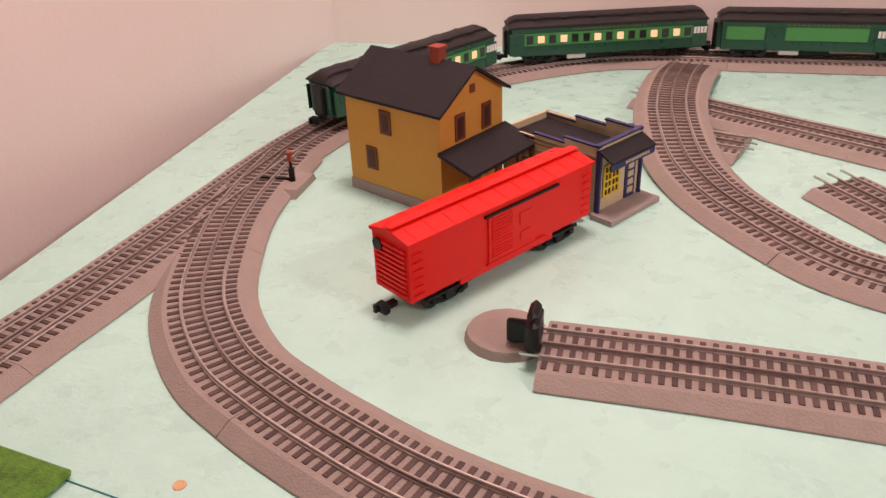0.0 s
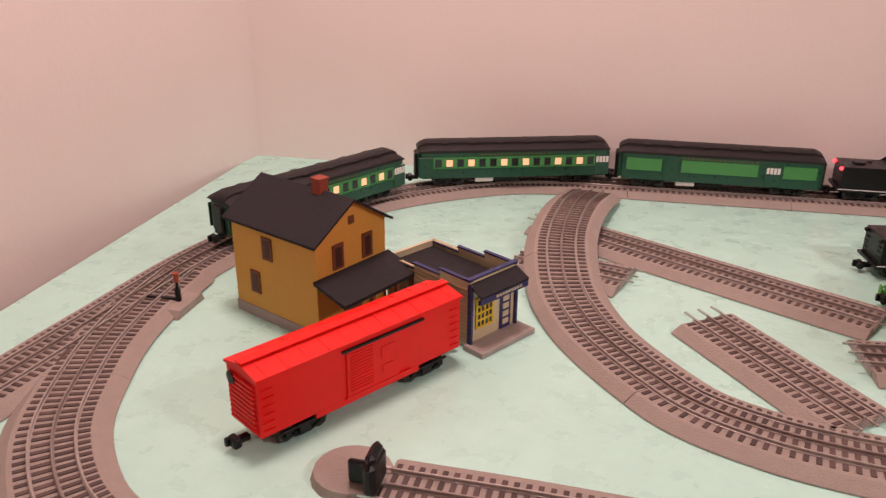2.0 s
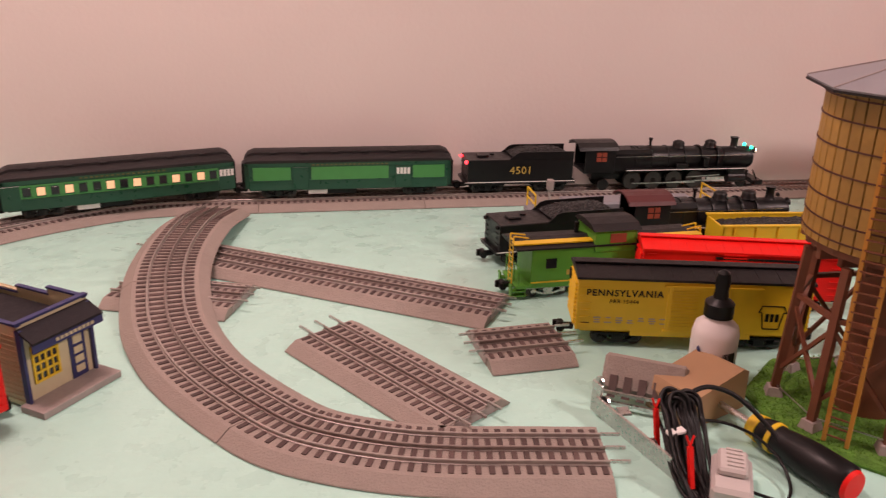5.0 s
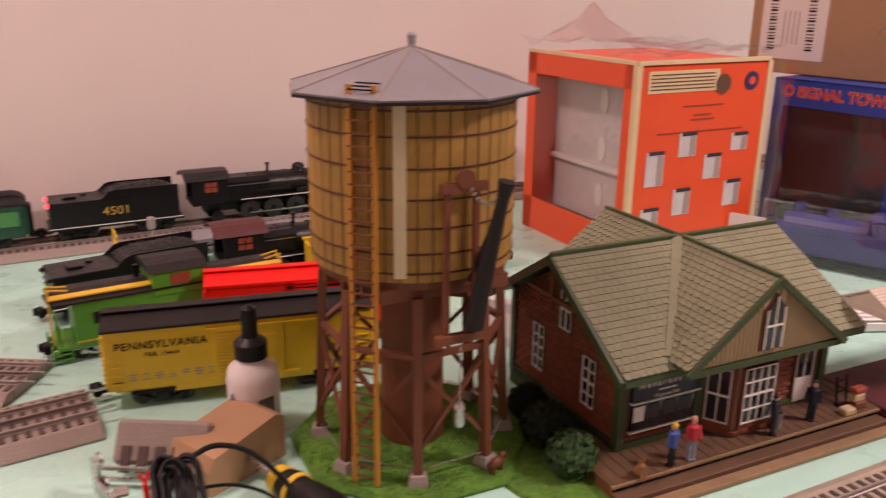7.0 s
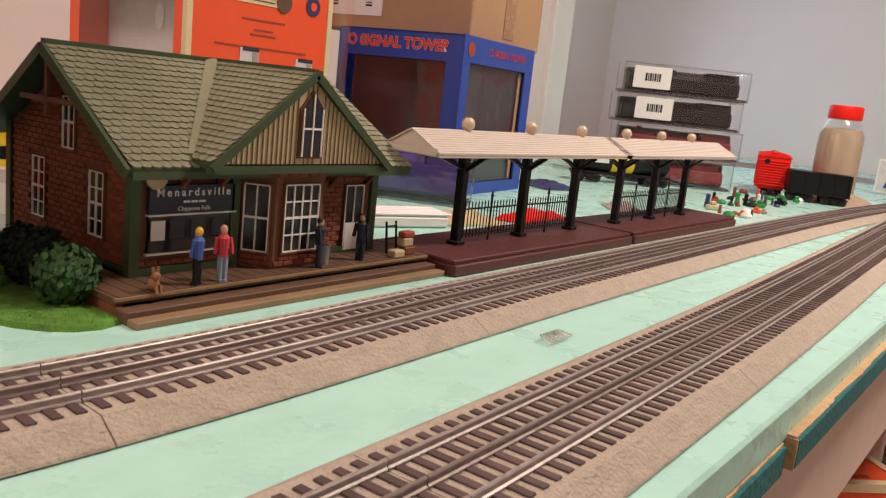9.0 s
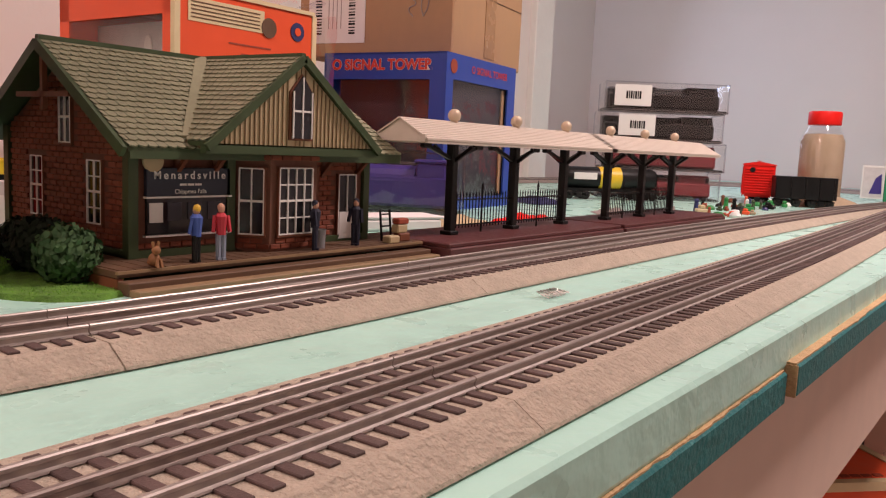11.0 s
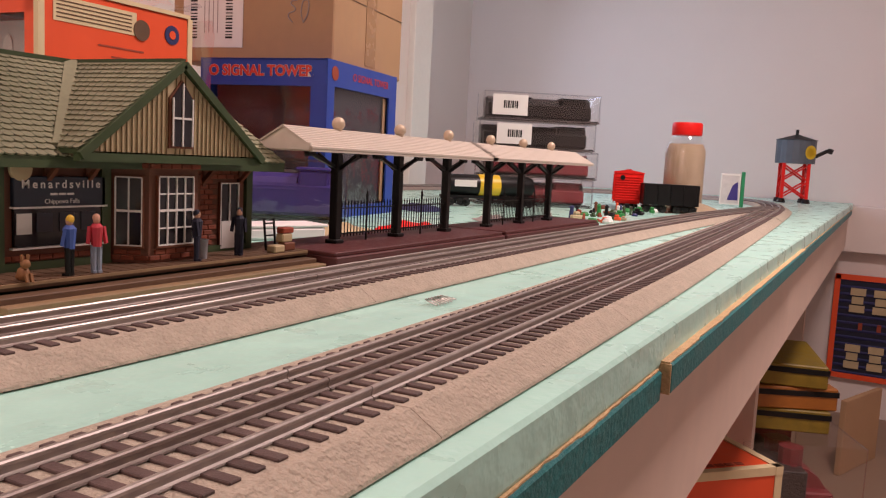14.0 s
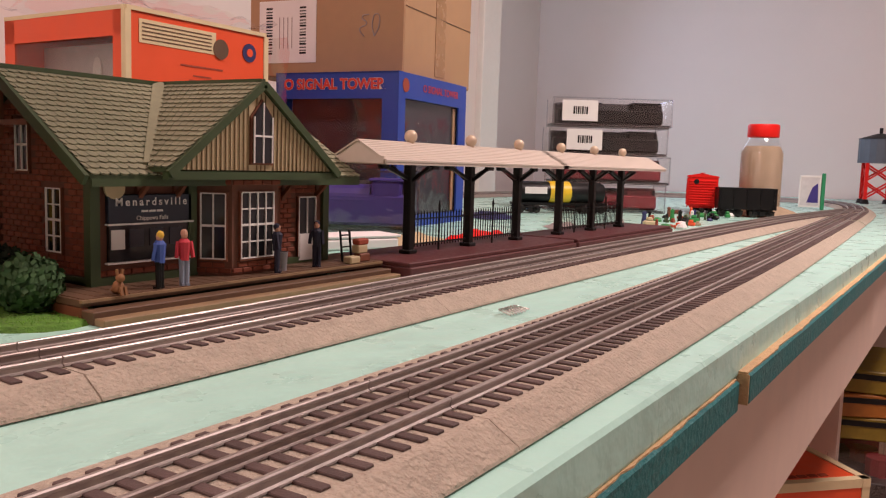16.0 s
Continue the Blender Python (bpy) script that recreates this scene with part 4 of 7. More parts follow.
def water_tower():
    cx, cy = 1.222, 1.049
    w = thing("water_tower", pose(cx, cy, 0), "wooden stave water tower on brown timber legs and a grass base", "water tower")
    base = part("grass_base", lathe([(0.101, 0), (0.102, 0.003), (0.098, 0.0075), (0.0, 0.008)], 8, m=pose(0, 0, 0, 0, 0, 22.5)), M_GRASS, w, "octagonal green turf base")
    R, zb, zt, n = 0.0758, 0.166, 0.291, 44
    tank = part("tank", cyl(R - 0.001, zt - zb, (0, 0, zb), 44), M_TANK, w)
    st = mesh_of("stave", box(0.0020, 2 * math.pi * R / n - 0.0010, zt - zb, (0, 0, 0), 0.0003), M_TANK)
    for k in range(n):
        o = new("stave", st)
        o.parent = tank
        a = 2 * math.pi * k / n
        o.matrix_basis = pose(R * math.cos(a), R * math.sin(a), zb, 0, 0, math.degrees(a))
    for z in (0.172, 0.186, 0.204, 0.224, 0.245, 0.266, 0.283):
        part("hoop", lathe([(R + 0.0008, z), (R + 0.0019, z), (R + 0.0019, z + 0.0013), (R + 0.0008, z + 0.0013), (R + 0.0008, z)], 44), M_HOOP, tank, "dark iron hoop")
    roof = part("roof", lathe([(0.0930, 0.2905), (0.0935, 0.2920), (0.004, 0.318), (0.0, 0.318)], 8, m=pose(0, 0, 0, 0, 0, 8)), M_ZINC, w, "eight-sided grey roof")
    part("eave", lathe([(0.0895, 0.2880), (0.0938, 0.2886), (0.0938, 0.2904), (0.0895, 0.2904), (0.0895, 0.2880)], 8, m=pose(0, 0, 0, 0, 0, 8)), M_ROOFBLK, roof, "dark eave edge")
    for k in range(8):
        a = radians(8 + 45 * k)
        part("roof_seam", beam((0.0933 * math.cos(a), 0.0933 * math.sin(a), 0.2924), (0.004 * math.cos(a), 0.004 * math.sin(a), 0.3184), 0.0011), M_SLAB, roof)
    part("finial", lathe([(0.004, 0.316), (0.003, 0.320), (0.0035, 0.327), (0.002, 0.329)], 10), M_ZINC, w)
    part("platform", cyl(0.0735, 0.006, (0, 0, 0.1595), 24), M_TIMBER, w, "brown round timber deck")
    for k in range(-3, 4):
        part("joist", box(0.142 - abs(k) * 0.014, 0.006, 0.010, (0, k * 0.020, 0.150)), M_TIMBER, w)
    part("standpipe", lathe([(0.026, 0.006), (0.025, 0.10), (0.025, 0.150)], 20), M_TIMBER, w, "brown boarded centre pipe", True)
    feet = []
    for k in range(8):
        a = radians(25 + 45 * k)
        f, t = Vector((0.076 * math.cos(a), 0.076 * math.sin(a), 0.012)), Vector((0.069 * math.cos(a), 0.069 * math.sin(a), 0.152))
        feet.append((f, t))
        part("leg", beam(f, t, 0.0066), M_TIMBER, w)
        part("footing", lathe([(0.011, 0.006), (0.008, 0.0155), (0.0, 0.0156)], 4, m=Matrix.Translation((f.x, f.y, 0)) @ pose(0, 0, 0, 0, 0, math.degrees(a) + 45)), M_SLAB, w, "grey concrete footing")
    for k in range(8):
        (f, t), (f2, t2) = feet[k], feet[(k + 1) % 8]
        part("cross_brace", beam(f.lerp(t, 0.15), f2.lerp(t2, 0.62), 0.0032), M_TIMBER, w)
        part("cross_brace", beam(f.lerp(t, 0.62), f2.lerp(t2, 0.15), 0.0032), M_TIMBER, w)
        part("girt", beam(f.lerp(t, 0.68), f2.lerp(t2, 0.68), 0.0042), M_TIMBER, w)
        part("tie_rod", beam(f.lerp(t, 0.04), f2.lerp(t2, 0.04), 0.0011), M_STEEL, w, "thin bright tie rod")
    # ladder on the side towards the camera's first stretch
    a = radians(223)
    u, out = Vector((-math.sin(a), math.cos(a), 0)), Vector((math.cos(a), math.sin(a), 0))
    lad = part("ladder", joined(beam(out * 0.0845 - u * 0.009 + Vector((0, 0, 0.008)), out * 0.0800 - u * 0.009 + Vector((0, 0, 0.300)), 0.0032), beam(out * 0.0845 + u * 0.009 + Vector((0, 0, 0.008)), out * 0.0800 + u * 0.009 + Vector((0, 0, 0.300)), 0.0032)), mat("ladder_ochre", (0.50, 0.23, 0.03), 0.5), w, "ochre ladder")
    for k in range(33):
        z = 0.014 + 0.0085 * k
        part("rung", beam(out * (0.0845 - 0.000015 * k) - u * 0.009 + Vector((0, 0, z)), out * (0.0845 - 0.000015 * k) + u * 0.009 + Vector((0, 0, z)), 0.0012), M_TIMBER, lad)
    part("roof_ladder", joined(*[beam(out * (0.0825 - 0.006 * k) - u * 0.009 + Vector((0, 0, 0.2970 + 0.0015 * k)), out * (0.0825 - 0.006 * k) + u * 0.009 + Vector((0, 0, 0.2970 + 0.0015 * k)), 0.0011) for k in range(3)]), M_BLACK, w)
    a = radians(241)
    g = part("gauge_board", box(0.0022, 0.0085, 0.118, ((R + 0.0024) * math.cos(a), (R + 0.0024) * math.sin(a), 0.170), rz=math.degrees(a)), M_CREAM, w, "pale level gauge board")
    # spout
    a = radians(271)
    u, out = Vector((-math.sin(a), math.cos(a), 0)), Vector((math.cos(a), math.sin(a), 0))
    part("spout_frame", joined(beam(out * 0.0815 - u * 0.011 + Vector((0, 0, 0.125)), out * 0.0815 - u * 0.011 + Vector((0, 0, 0.232)), 0.004), beam(out * 0.0815 + u * 0.011 + Vector((0, 0, 0.125)), out * 0.0815 + u * 0.011 + Vector((0, 0, 0.232)), 0.004), beam(out * 0.0845 - u * 0.017 + Vector((0, 0, 0.234)), out * 0.0845 + u * 0.017 + Vector((0, 0, 0.234)), 0.006), beam(out * 0.0845 - u * 0.020 + Vector((0, 0, 0.126)), out * 0.0845 + u * 0.024 + Vector((0, 0, 0.126)), 0.006)), M_TIMBER, w)
    part("pulley", cyl(0.0065, 0.004, tuple(out * 0.0845 + Vector((0, 0, 0.240))), 14, rx=90, rz=math.degrees(a) + 90), M_TIMBER, w)
    q = Vector((0, 0, 1))
    sp = part("spout", lathe([(0.0060, 0), (0.0042, 0.012), (0.0065, 0.09), (0.0080, 0.108)], 14, m=Matrix.Translation(out * 0.1045 + u * 0.021 + q * 0.240) @ ((out * -0.16 + u * -0.13 - q * 1.0).to_track_quat("Z", "Y").to_matrix().to_4x4())), M_ROOFBLK, w, "black tapered water spout", True)
    part("spout_arm", beam(out * 0.0785 + u * 0.010 + q * 0.165, out * 0.1025 + u * 0.019 + q * 0.222, 0.004), M_ROOFBLK, w)
    part("chain", joined(*[ball(0.0014, tuple(out * (0.0865 + 0.0015 * k) + u * (0.002 + 0.0016 * k) + q * (0.236 - 0.0045 * math.sin(k * 0.26) * 3 + 0.0002 * k)), seg=6) for k in range(12)]), M_STEEL, w, "fine silver chain")
    part("counterweight", joined(beam(out * 0.0835 + q * 0.122, out * 0.0835 + q * 0.072, 0.0008), lathe([(0.003, 0), (0.0045, 0.004), (0.0045, 0.016), (0.002, 0.020)], 10, at=tuple(out * 0.0835 + q * 0.055))), M_STEEL, w)
    return w


water_tower()

# ---- station ----


def sash(parent, m, w, h, cols, rows, name="window"):
    """A white-barred window, seen from local -y, its base centred at the pose."""
    win = part(name, box(w, 0.0016, h), M_GLASSDK, parent)
    win.matrix_basis = m
    fr = part("frame", joined(box(w + 0.003, 0.0026, 0.0016, (0, -0.0006, -0.0014)), box(w + 0.003, 0.0026, 0.0014, (0, -0.0006, h)), box(0.0014, 0.0026, h, (-w / 2 - 0.0004, -0.0006, 0)), box(0.0014, 0.0026, h, (w / 2 + 0.0004, -0.0006, 0))), M_TIMBER, win)
    for i in range(cols + 1):
        part("bar", box(0.0009, 0.0016, h, (-w / 2 + w * i / cols, -0.0012, 0)), M_WHITE, win)
    for j in range(rows + 1):
        part("bar", box(w, 0.0016, 0.0009 if j != rows // 2 else 0.0016, (0, -0.0013, h * j / rows)), M_WHITE, win)
    return win


def slope_panel(corners, th):
    bm = bmesh.new()
    lo = [bm.verts.new(v) for v in corners]
    hi = [bm.verts.new((x, y, z + th)) for x, y, z in corners]
    bm.faces.new(lo[::-1])
    bm.faces.new(hi)
    for i in range(len(corners)):
        j = (i + 1) % len(corners)
        bm.faces.new((lo[i], lo[j], hi[j], hi[i]))
    bmesh.ops.recalc_face_normals(bm, faces=bm.faces)
    return bm


def shingle_rows(parent, a, b, c, d, rows, wide=0.0068):
    """Courses of overlapping shingles on the slope from eave a-b up to ridge d-c."""
    a, b, c, d = (Vector(v) for v in (a, b, c, d))
    n = (b - a).cross(d - a).normalized()
    if n.z < 0:
        n = -n
    bm = bmesh.new()
    for r in range(rows):
        t0, t1 = r / rows, min(1.0, (r + 1.25) / rows)
        p, q = a.lerp(d, t0), b.lerp(c, t0)
        p1, q1 = a.lerp(d, t1), b.lerp(c, t1)
        k = max(1, int((q - p).length / wide))
        off = 0.5 if r % 2 else 0.0
        for i in range(-1, k + 1):
            s0, s1 = max(0.0, (i + off) / k), min(1.0, (i + 1 + off) / k)
            if s1 - s0 < 0.15 / k:
                continue
            g = 0.06 / k
            sag = 0.0010 * random.random()
            lift0, lift1 = n * (0.0016 + sag * 0.4), n * 0.0004
            v = [p.lerp(q, s0 + g) + lift0, p.lerp(q, (s0 + s1) / 2) + lift0 - (d - a).normalized() * 0.0011, p.lerp(q, s1 - g) + lift0, p1.lerp(q1, s1) + lift1, p1.lerp(q1, s0) + lift1]
            top = [bm.verts.new(x) for x in v]
            low = [bm.verts.new(x - n * 0.0011) for x in v[:3]]
            bm.faces.new(top)
            bm.faces.new((top[0], low[0], low[1], top[1]))
            bm.faces.new((top[1], low[1], low[2], top[2]))
    bmesh.ops.recalc_face_normals(bm, faces=bm.faces)
    return tagged(part("shingles", bm, M_SHINGLE2, parent), kind="stuff")


M_SHINGLE2 = mat("green_shingles_laid", (0.255, 0.26, 0.165), 0.7, vary=0.16, scale=260)
brick_mesh = mesh_of("brick", box(0.0088, 0.0018, 0.0034, (0, 0, 0), 0.0004), M_BRICK)


def brick_face(parent, origin, along, width, z0, z1, holes=(), slope=None):
    """Bricks on one wall face. slope(x) gives the top at a distance along the wall."""
    ang_z = math.degrees(math.atan2(along[1], along[0]))
    r = 0
    z = z0
    while z < z1:
        x = 0.0046 + (0.0047 if r % 2 else 0)
        while x < width - 0.0025:
            top = slope(x) if slope else z1
            inside = any(hx0 - 0.004 < x < hx1 + 0.004 and hz0 - 0.003 < z < hz1 + 0.001 for hx0, hx1, hz0, hz1 in holes)
            if z + 0.0036 < top and not inside:
                o = new("brick", brick_mesh)
                o.parent = parent
                o.matrix_basis = pose(origin[0] + along[0] * x, origin[1] + along[1] * x, z, random.uniform(-2, 2), 0, ang_z)
            x += 0.0094
        z += 0.0040
        r += 1


M_BATTEN = mat("batten_shadow_tan", (0.27, 0.20, 0.11), 0.65, vary=0.1)


def station():
    X0, X1, Y0, Y1, Z0, E = 1.352, 1.570, 0.945, 1.105, 0.013, 0.0965
    RY, RZ = 1.022, 0.151
    s = thing("station", pose(0, 0, 0), "red brick railway station with green shingle roofs and tan gable", "model station", "buildings")
    part("foundation", box(X1 - X0 + 0.006, Y1 - Y0 + 0.006, 0.016, ((X0 + X1) / 2, (Y0 + Y1) / 2, 0)), M_DKGREEN, s)
    wl = part("wall", prism([(Y0, Z0), (Y1, Z0), (Y1, E), (RY, RZ - 0.004), (Y0, E)], X1 - X0, pose((X0 + X1) / 2, 0, 0)), M_MORTAR, s)
    # bay under the front gable
    bx = [(1.432, 0.945), (1.447, 0.921), (1.492, 0.921), (1.508, 0.945)]
    bm = bmesh.new()
    lo = [bm.verts.new((x, y, Z0)) for x, y in bx]
    hi = [bm.verts.new((x, y, 0.0845)) for x, y in bx]
    bm.faces.new(lo[::-1])
    bm.faces.new(hi)
    for i in range(4):
        bm.faces.new((lo[i], lo[(i + 1) % 4], hi[(i + 1) % 4], hi[i]))
    bmesh.ops.recalc_face_normals(bm, faces=bm.faces)
    bay = part("bay", bm, M_MORTAR, s)
    # corner boards and trim
    for x, y in ((X0, Y0), (X1, Y0), (X0, Y1), (1.428, Y0 - 0.001)):
        part("corner_board", box(0.007, 0.007, E - Z0, (x, y, Z0)), M_DKGREEN, s, "dark green corner board")
    part("base_board", box(X1 - X0 + 0.004, 0.004, 0.006, ((X0 + X1) / 2, Y0 - 0.001, Z0)), M_DKGREEN, s)
    part("base_board", box(0.004, Y1 - Y0, 0.006, (X0 - 0.001, (Y0 + Y1) / 2, Z0)), M_DKGREEN, s)
    # main roof
    ov = 0.022
    sl = 0.700
    f0, b0 = Y0 - 0.020, Y1 + 0.022
    ze = RZ - sl * (RY - f0)
    zb = RZ - 0.630 * (b0 - RY)
    a, b, c, d = (X0 - 0.014, f0, ze), (X1 + 0.024, f0, ze), (X1 + 0.006, RY, RZ), (X0 - 0.020, RY, RZ)
    roof = part("main_roof", slope_panel([a, b, c, d], 0.003), M_DKGREEN, s, "dark green roof edge")
    shingle_rows(roof, *[(p[0], p[1], p[2] + 0.003) for p in (a, b, c, d)], 19)
    a2, b2 = (X0 - 0.014, b0, zb), (X1 + 0.024, b0, zb)
    roof2 = part("main_roof", slope_panel([b2, a2, d, c], 0.003), M_DKGREEN, s)
    shingle_rows(roof2, *[(p[0], p[1], p[2] + 0.003) for p in (b2, a2, d, c)], 19)
    part("ridge_cap", beam((X0 - 0.020, RY, RZ + 0.0042), (X1 + 0.006, RY, RZ + 0.0042), 0.005, 0.003), M_DKGREEN, s)
    # front and rear cross gables
    GX, GW, GF = 1.464, 0.081, 0.908
    gz = 0.0885
    for yf, k in ((GF, 1), (1.128, -1)):
        for sx in (-1, 1):
            e0, r0, r1, e1 = (GX + sx * GW, yf, gz), (GX, yf, RZ), (GX, RY, RZ + 0.001), (GX + sx * GW, RY - k * (RY - f0) * 0.98, gz)
            e1 = (GX + sx * GW, f0 + 0.004 if k > 0 else b0 - 0.004, gz)
            cr = [e0, e1, r1, r0] if sx * k > 0 else [e1, e0, r0, r1]
            g = part("gable_roof", slope_panel(cr, 0.003), M_DKGREEN, s)
            shingle_rows(g, *[(p[0], p[1], p[2] + 0.003) for p in cr], 18)
            if k > 0:
                part("barge_board", beam((GX + sx * (GW + 0.001), yf - 0.001, gz - 0.001), (GX, yf - 0.001, RZ + 0.001), 0.003, 0.0055), M_DKGREEN, s, "dark green barge board")
                part("valley_flashing", beam((GX + sx * GW * 0.97, f0 + 0.006, gz + 0.0052), (GX + sx * 0.004, RY - 0.002, RZ + 0.0045), 0.0085, 0.0022), M_SHINGLE2, s, "pale green valley strip")
        part("ridge_cap", beam((GX, yf, RZ + 0.0035), (GX, RY, RZ + 0.0045), 0.004, 0.003), M_DKGREEN, s)
    yg = GF + 0.004
    gp = part("gable_panel", prism([(-GW + 0.005, 0), (GW - 0.005, 0), (0, RZ - gz - 0.004)], 0.003, pose(GX, yg, gz + 0.002, 0, 0, 90)), M_TAN, s, "tan board and batten gable")
    for k in range(-17, 18):
        x = k * 0.0041
        top = (RZ - gz - 0.004) * (1 - abs(x) / (GW - 0.005))
        if top > 0.003 and abs(x) > 0.012 or top > 0.055:
            part("batten", box(0.0005, 0.0012, top - 0.001, (GX + x, yg - 0.002, gz + 0.002)), M_BATTEN, gp)
    part("gable_beam", box(2 * GW, 0.006, 0.0055, (GX, GF + 0.004, gz - 0.0045)), M_DKGREEN, s, "dark green lintel beam")
    part("soffit", box(2 * GW - 0.01, 0.040, 0.002, (GX, GF + 0.022, gz - 0.002)), M_DECK, s)
    part("eave_board", box(X1 - X0 + 0.036, 0.003, 0.005, ((X0 + X1) / 2 + 0.005, f0 + 0.001, ze - 0.004)), M_DKGREEN, s)
    gwin = part("window", prism([(-0.0110, 0), (0.0110, 0), (0.0110, 0.034), (0, 0.047), (-0.0110, 0.034)], 0.0022, pose(GX, yg - 0.002, gz + 0.006, 0, 0, 90)), M_TIMBER, s)
    part("pane", prism([(-0.0088, 0), (0.0088, 0), (0.0088, 0.033), (0, 0.044), (-0.0088, 0.033)], 0.0010, pose(GX, yg - 0.0036, gz + 0.0075, 0, 0, 90)), M_GLASSDK, gwin)
    for bar in (box(0.0010, 0.001, 0.043, (GX, yg - 0.0045, gz + 0.0075)), box(0.0176, 0.001, 0.0014, (GX, yg - 0.0046, gz + 0.026)), box(0.0010, 0.001, 0.033, (GX + 0.0088, yg - 0.0045, gz + 0.0075)), box(0.0010, 0.001, 0.033, (GX - 0.0088, yg - 0.0045, gz + 0.0075))):
        part("bar", bar, M_WHITE, gwin)
    # left gable truss
    part("truss", joined(beam((X0 - 0.016, RY - 0.035, 0.118), (X0 - 0.016, RY + 0.035, 0.118), 0.0035), beam((X0 - 0.016, RY, 0.108), (X0 - 0.016, RY, 0.148), 0.0035)), M_TIMBER, s)
    for sy, yy, zz in ((1, f0, ze), (-1, b0, zb)):
        part("barge_board", beam((X0 - 0.017, yy, zz), (X0 - 0.0205, RY, RZ), 0.003, 0.007), M_DKGREEN, s)
    # windows: bay, front and left side
    sash(s, pose(1.4695, 0.9200, 0.026), 0.032, 0.048, 4, 4)
    sash(s, pose(1.4395, 0.9318, 0.026, 0, 0, -58), 0.018, 0.047, 2, 2)
    sash(s, pose(1.5000, 0.9318, 0.030, 0, 0, 56.3), 0.016, 0.044, 2, 3)
    sash(s, pose(1.548, 0.9440, 0.016), 0.020, 0.052, 2, 1, "door")
    part("door_panel", box(0.018, 0.002, 0.022, (1.548, 0.9428, 0.016)), M_WHITE, s, "white lower door panel")
    for y in (0.985, 1.062):
        sash(s, pose(X0 - 0.0004, y, 0.033, 0, 0, -90), 0.017, 0.042, 2, 4)
    sash(s, pose(X0 - 0.0004, RY, 0.086, 0, 0, -90), 0.015, 0.034, 2, 2)
    # sign and shop window
    sg = part("name_sign", box(0.066, 0.004, 0.019, (1.394, 0.9425, 0.054), 0.0004), M_SIGNBLUE, s, "dark blue station name sign")
    words("lettering", "Menardsville", 0.0074, pose(1.394, 0.9401, 0.0680, 90), M_WHITE, sg, 1.48, "white lettering", 0.00012)
    words("lettering", "Chippewa Falls", 0.0042, pose(1.394, 0.9401, 0.0572, 90), M_WHITE, sg, 1.0, "small white lettering")
    for k in range(3):
        part("word_bar", box(0.005, 0.0004, 0.0014, (1.388 + 0.006 * k, 0.9402, 0.0612)), M_WHITE, sg)
    sw = part("shop_window", box(0.064, 0.003, 0.024, (1.394, 0.9430, 0.029)), M_GLASSDK, s)
    part("sill", box(0.068, 0.004, 0.0012, (1.394, 0.9420, 0.0275)), M_WHITE, sw)
    part("sill", box(0.068, 0.004, 0.0012, (1.394, 0.9415, 0.0530)), M_WHITE, sw)
    part("poster", box(0.010, 0.0006, 0.013, (1.368, 0.9410, 0.037)), M_WHITE, sw, "small white notice")
    for x in (1.382, 1.398, 1.414):
        part("poster", box(0.011, 0.0006, 0.012, (x, 0.9411, 0.038)), M_DIM, sw)
    part("clock", lathe([(0.0075, 0), (0.0075, 0.002), (0.0062, 0.0026)], 16, m=pose(1.366, 0.9425, 0.0775, 90)), M_TAN, s, "round tan wall clock", True)
    for x in (1.385, 1.415, 1.520, 1.560):
        part("bracket", joined(beam((x, Y0, 0.068), (x, Y0 - 0.016, 0.084), 0.003), beam((x, Y0 - 0.001, 0.066), (x, Y0 - 0.001, 0.084), 0.003)), M_TIMBER, s)
    # brickwork, nearest faces
    holes_front = [(0.0, 0.078, 0.026, 0.076), (0.078, 0.160, 0, 1), (0.183, 0.211, 0, 0.071)]
    brick_face(wl, (X0, Y0 - 0.0006), (1, 0), X1 - X0, Z0 + 0.007, 0.090, holes_front)
    side_slope = lambda q: E + (RZ - 0.010 - E) * min(q / (Y1 - RY), (Y1 - Y0 - q) / (RY - Y0))
    holes_side = [(0.034, 0.052, 0.032, 0.076), (0.111, 0.129, 0.032, 0.076), (0.075, 0.091, 0.084, 0.122)]
    brick_face(wl, (X0 - 0.0006, Y1), (0, -1), Y1 - Y0, Z0 + 0.007, RZ, holes_side, side_slope)
    brick_face(bay, (1.447, 0.9204), (1, 0), 0.045, Z0 + 0.003, 0.084, [(0.004, 0.041, 0.024, 0.076)])
    for p, q in ((bx[0], bx[1]), (bx[2], bx[3])):
        dx, dy = q[0] - p[0], q[1] - p[1]
        ln = math.hypot(dx, dy)
        brick_face(bay, p, (dx / ln, dy / ln), ln, Z0 + 0.003, 0.084, [(0.003, ln - 0.003, 0.024, 0.076)])
    return s


station()

M_STEP = mat("worn_step", (0.27, 0.18, 0.095), 0.65, vary=0.2, scale=150)
deck = thing("station_deck", pose(0, 0, 0), "brown timber station deck with two long steps", "model deck")
part("deck_top", box(0.285, 0.075, 0.004, (1.4615, 0.9435, 0.0095)), M_DECK, deck)
part("step_board", box(0.283, 0.012, 0.008, (1.4605, 0.9000, 0.0), 0.0006), M_DECK, deck)
part("step_board", box(0.283, 0.010, 0.0045, (1.4605, 0.8885, 0.0), 0.0006), M_STEP, deck, "tan-brown lower step")
part("step_nosing", box(0.284, 0.003, 0.0018, (1.4605, 0.9055, 0.0118)), M_STEP, deck)
part("side_board", box(0.004, 0.075, 0.009, (1.321, 0.943, 0.0)), M_TIMBER, deck)
for k in range(28):
    part("deck_board", box(0.0092, 0.066, 0.0007, (1.326 + 0.0101 * k, 0.939, 0.0134)), M_DECK, deck)

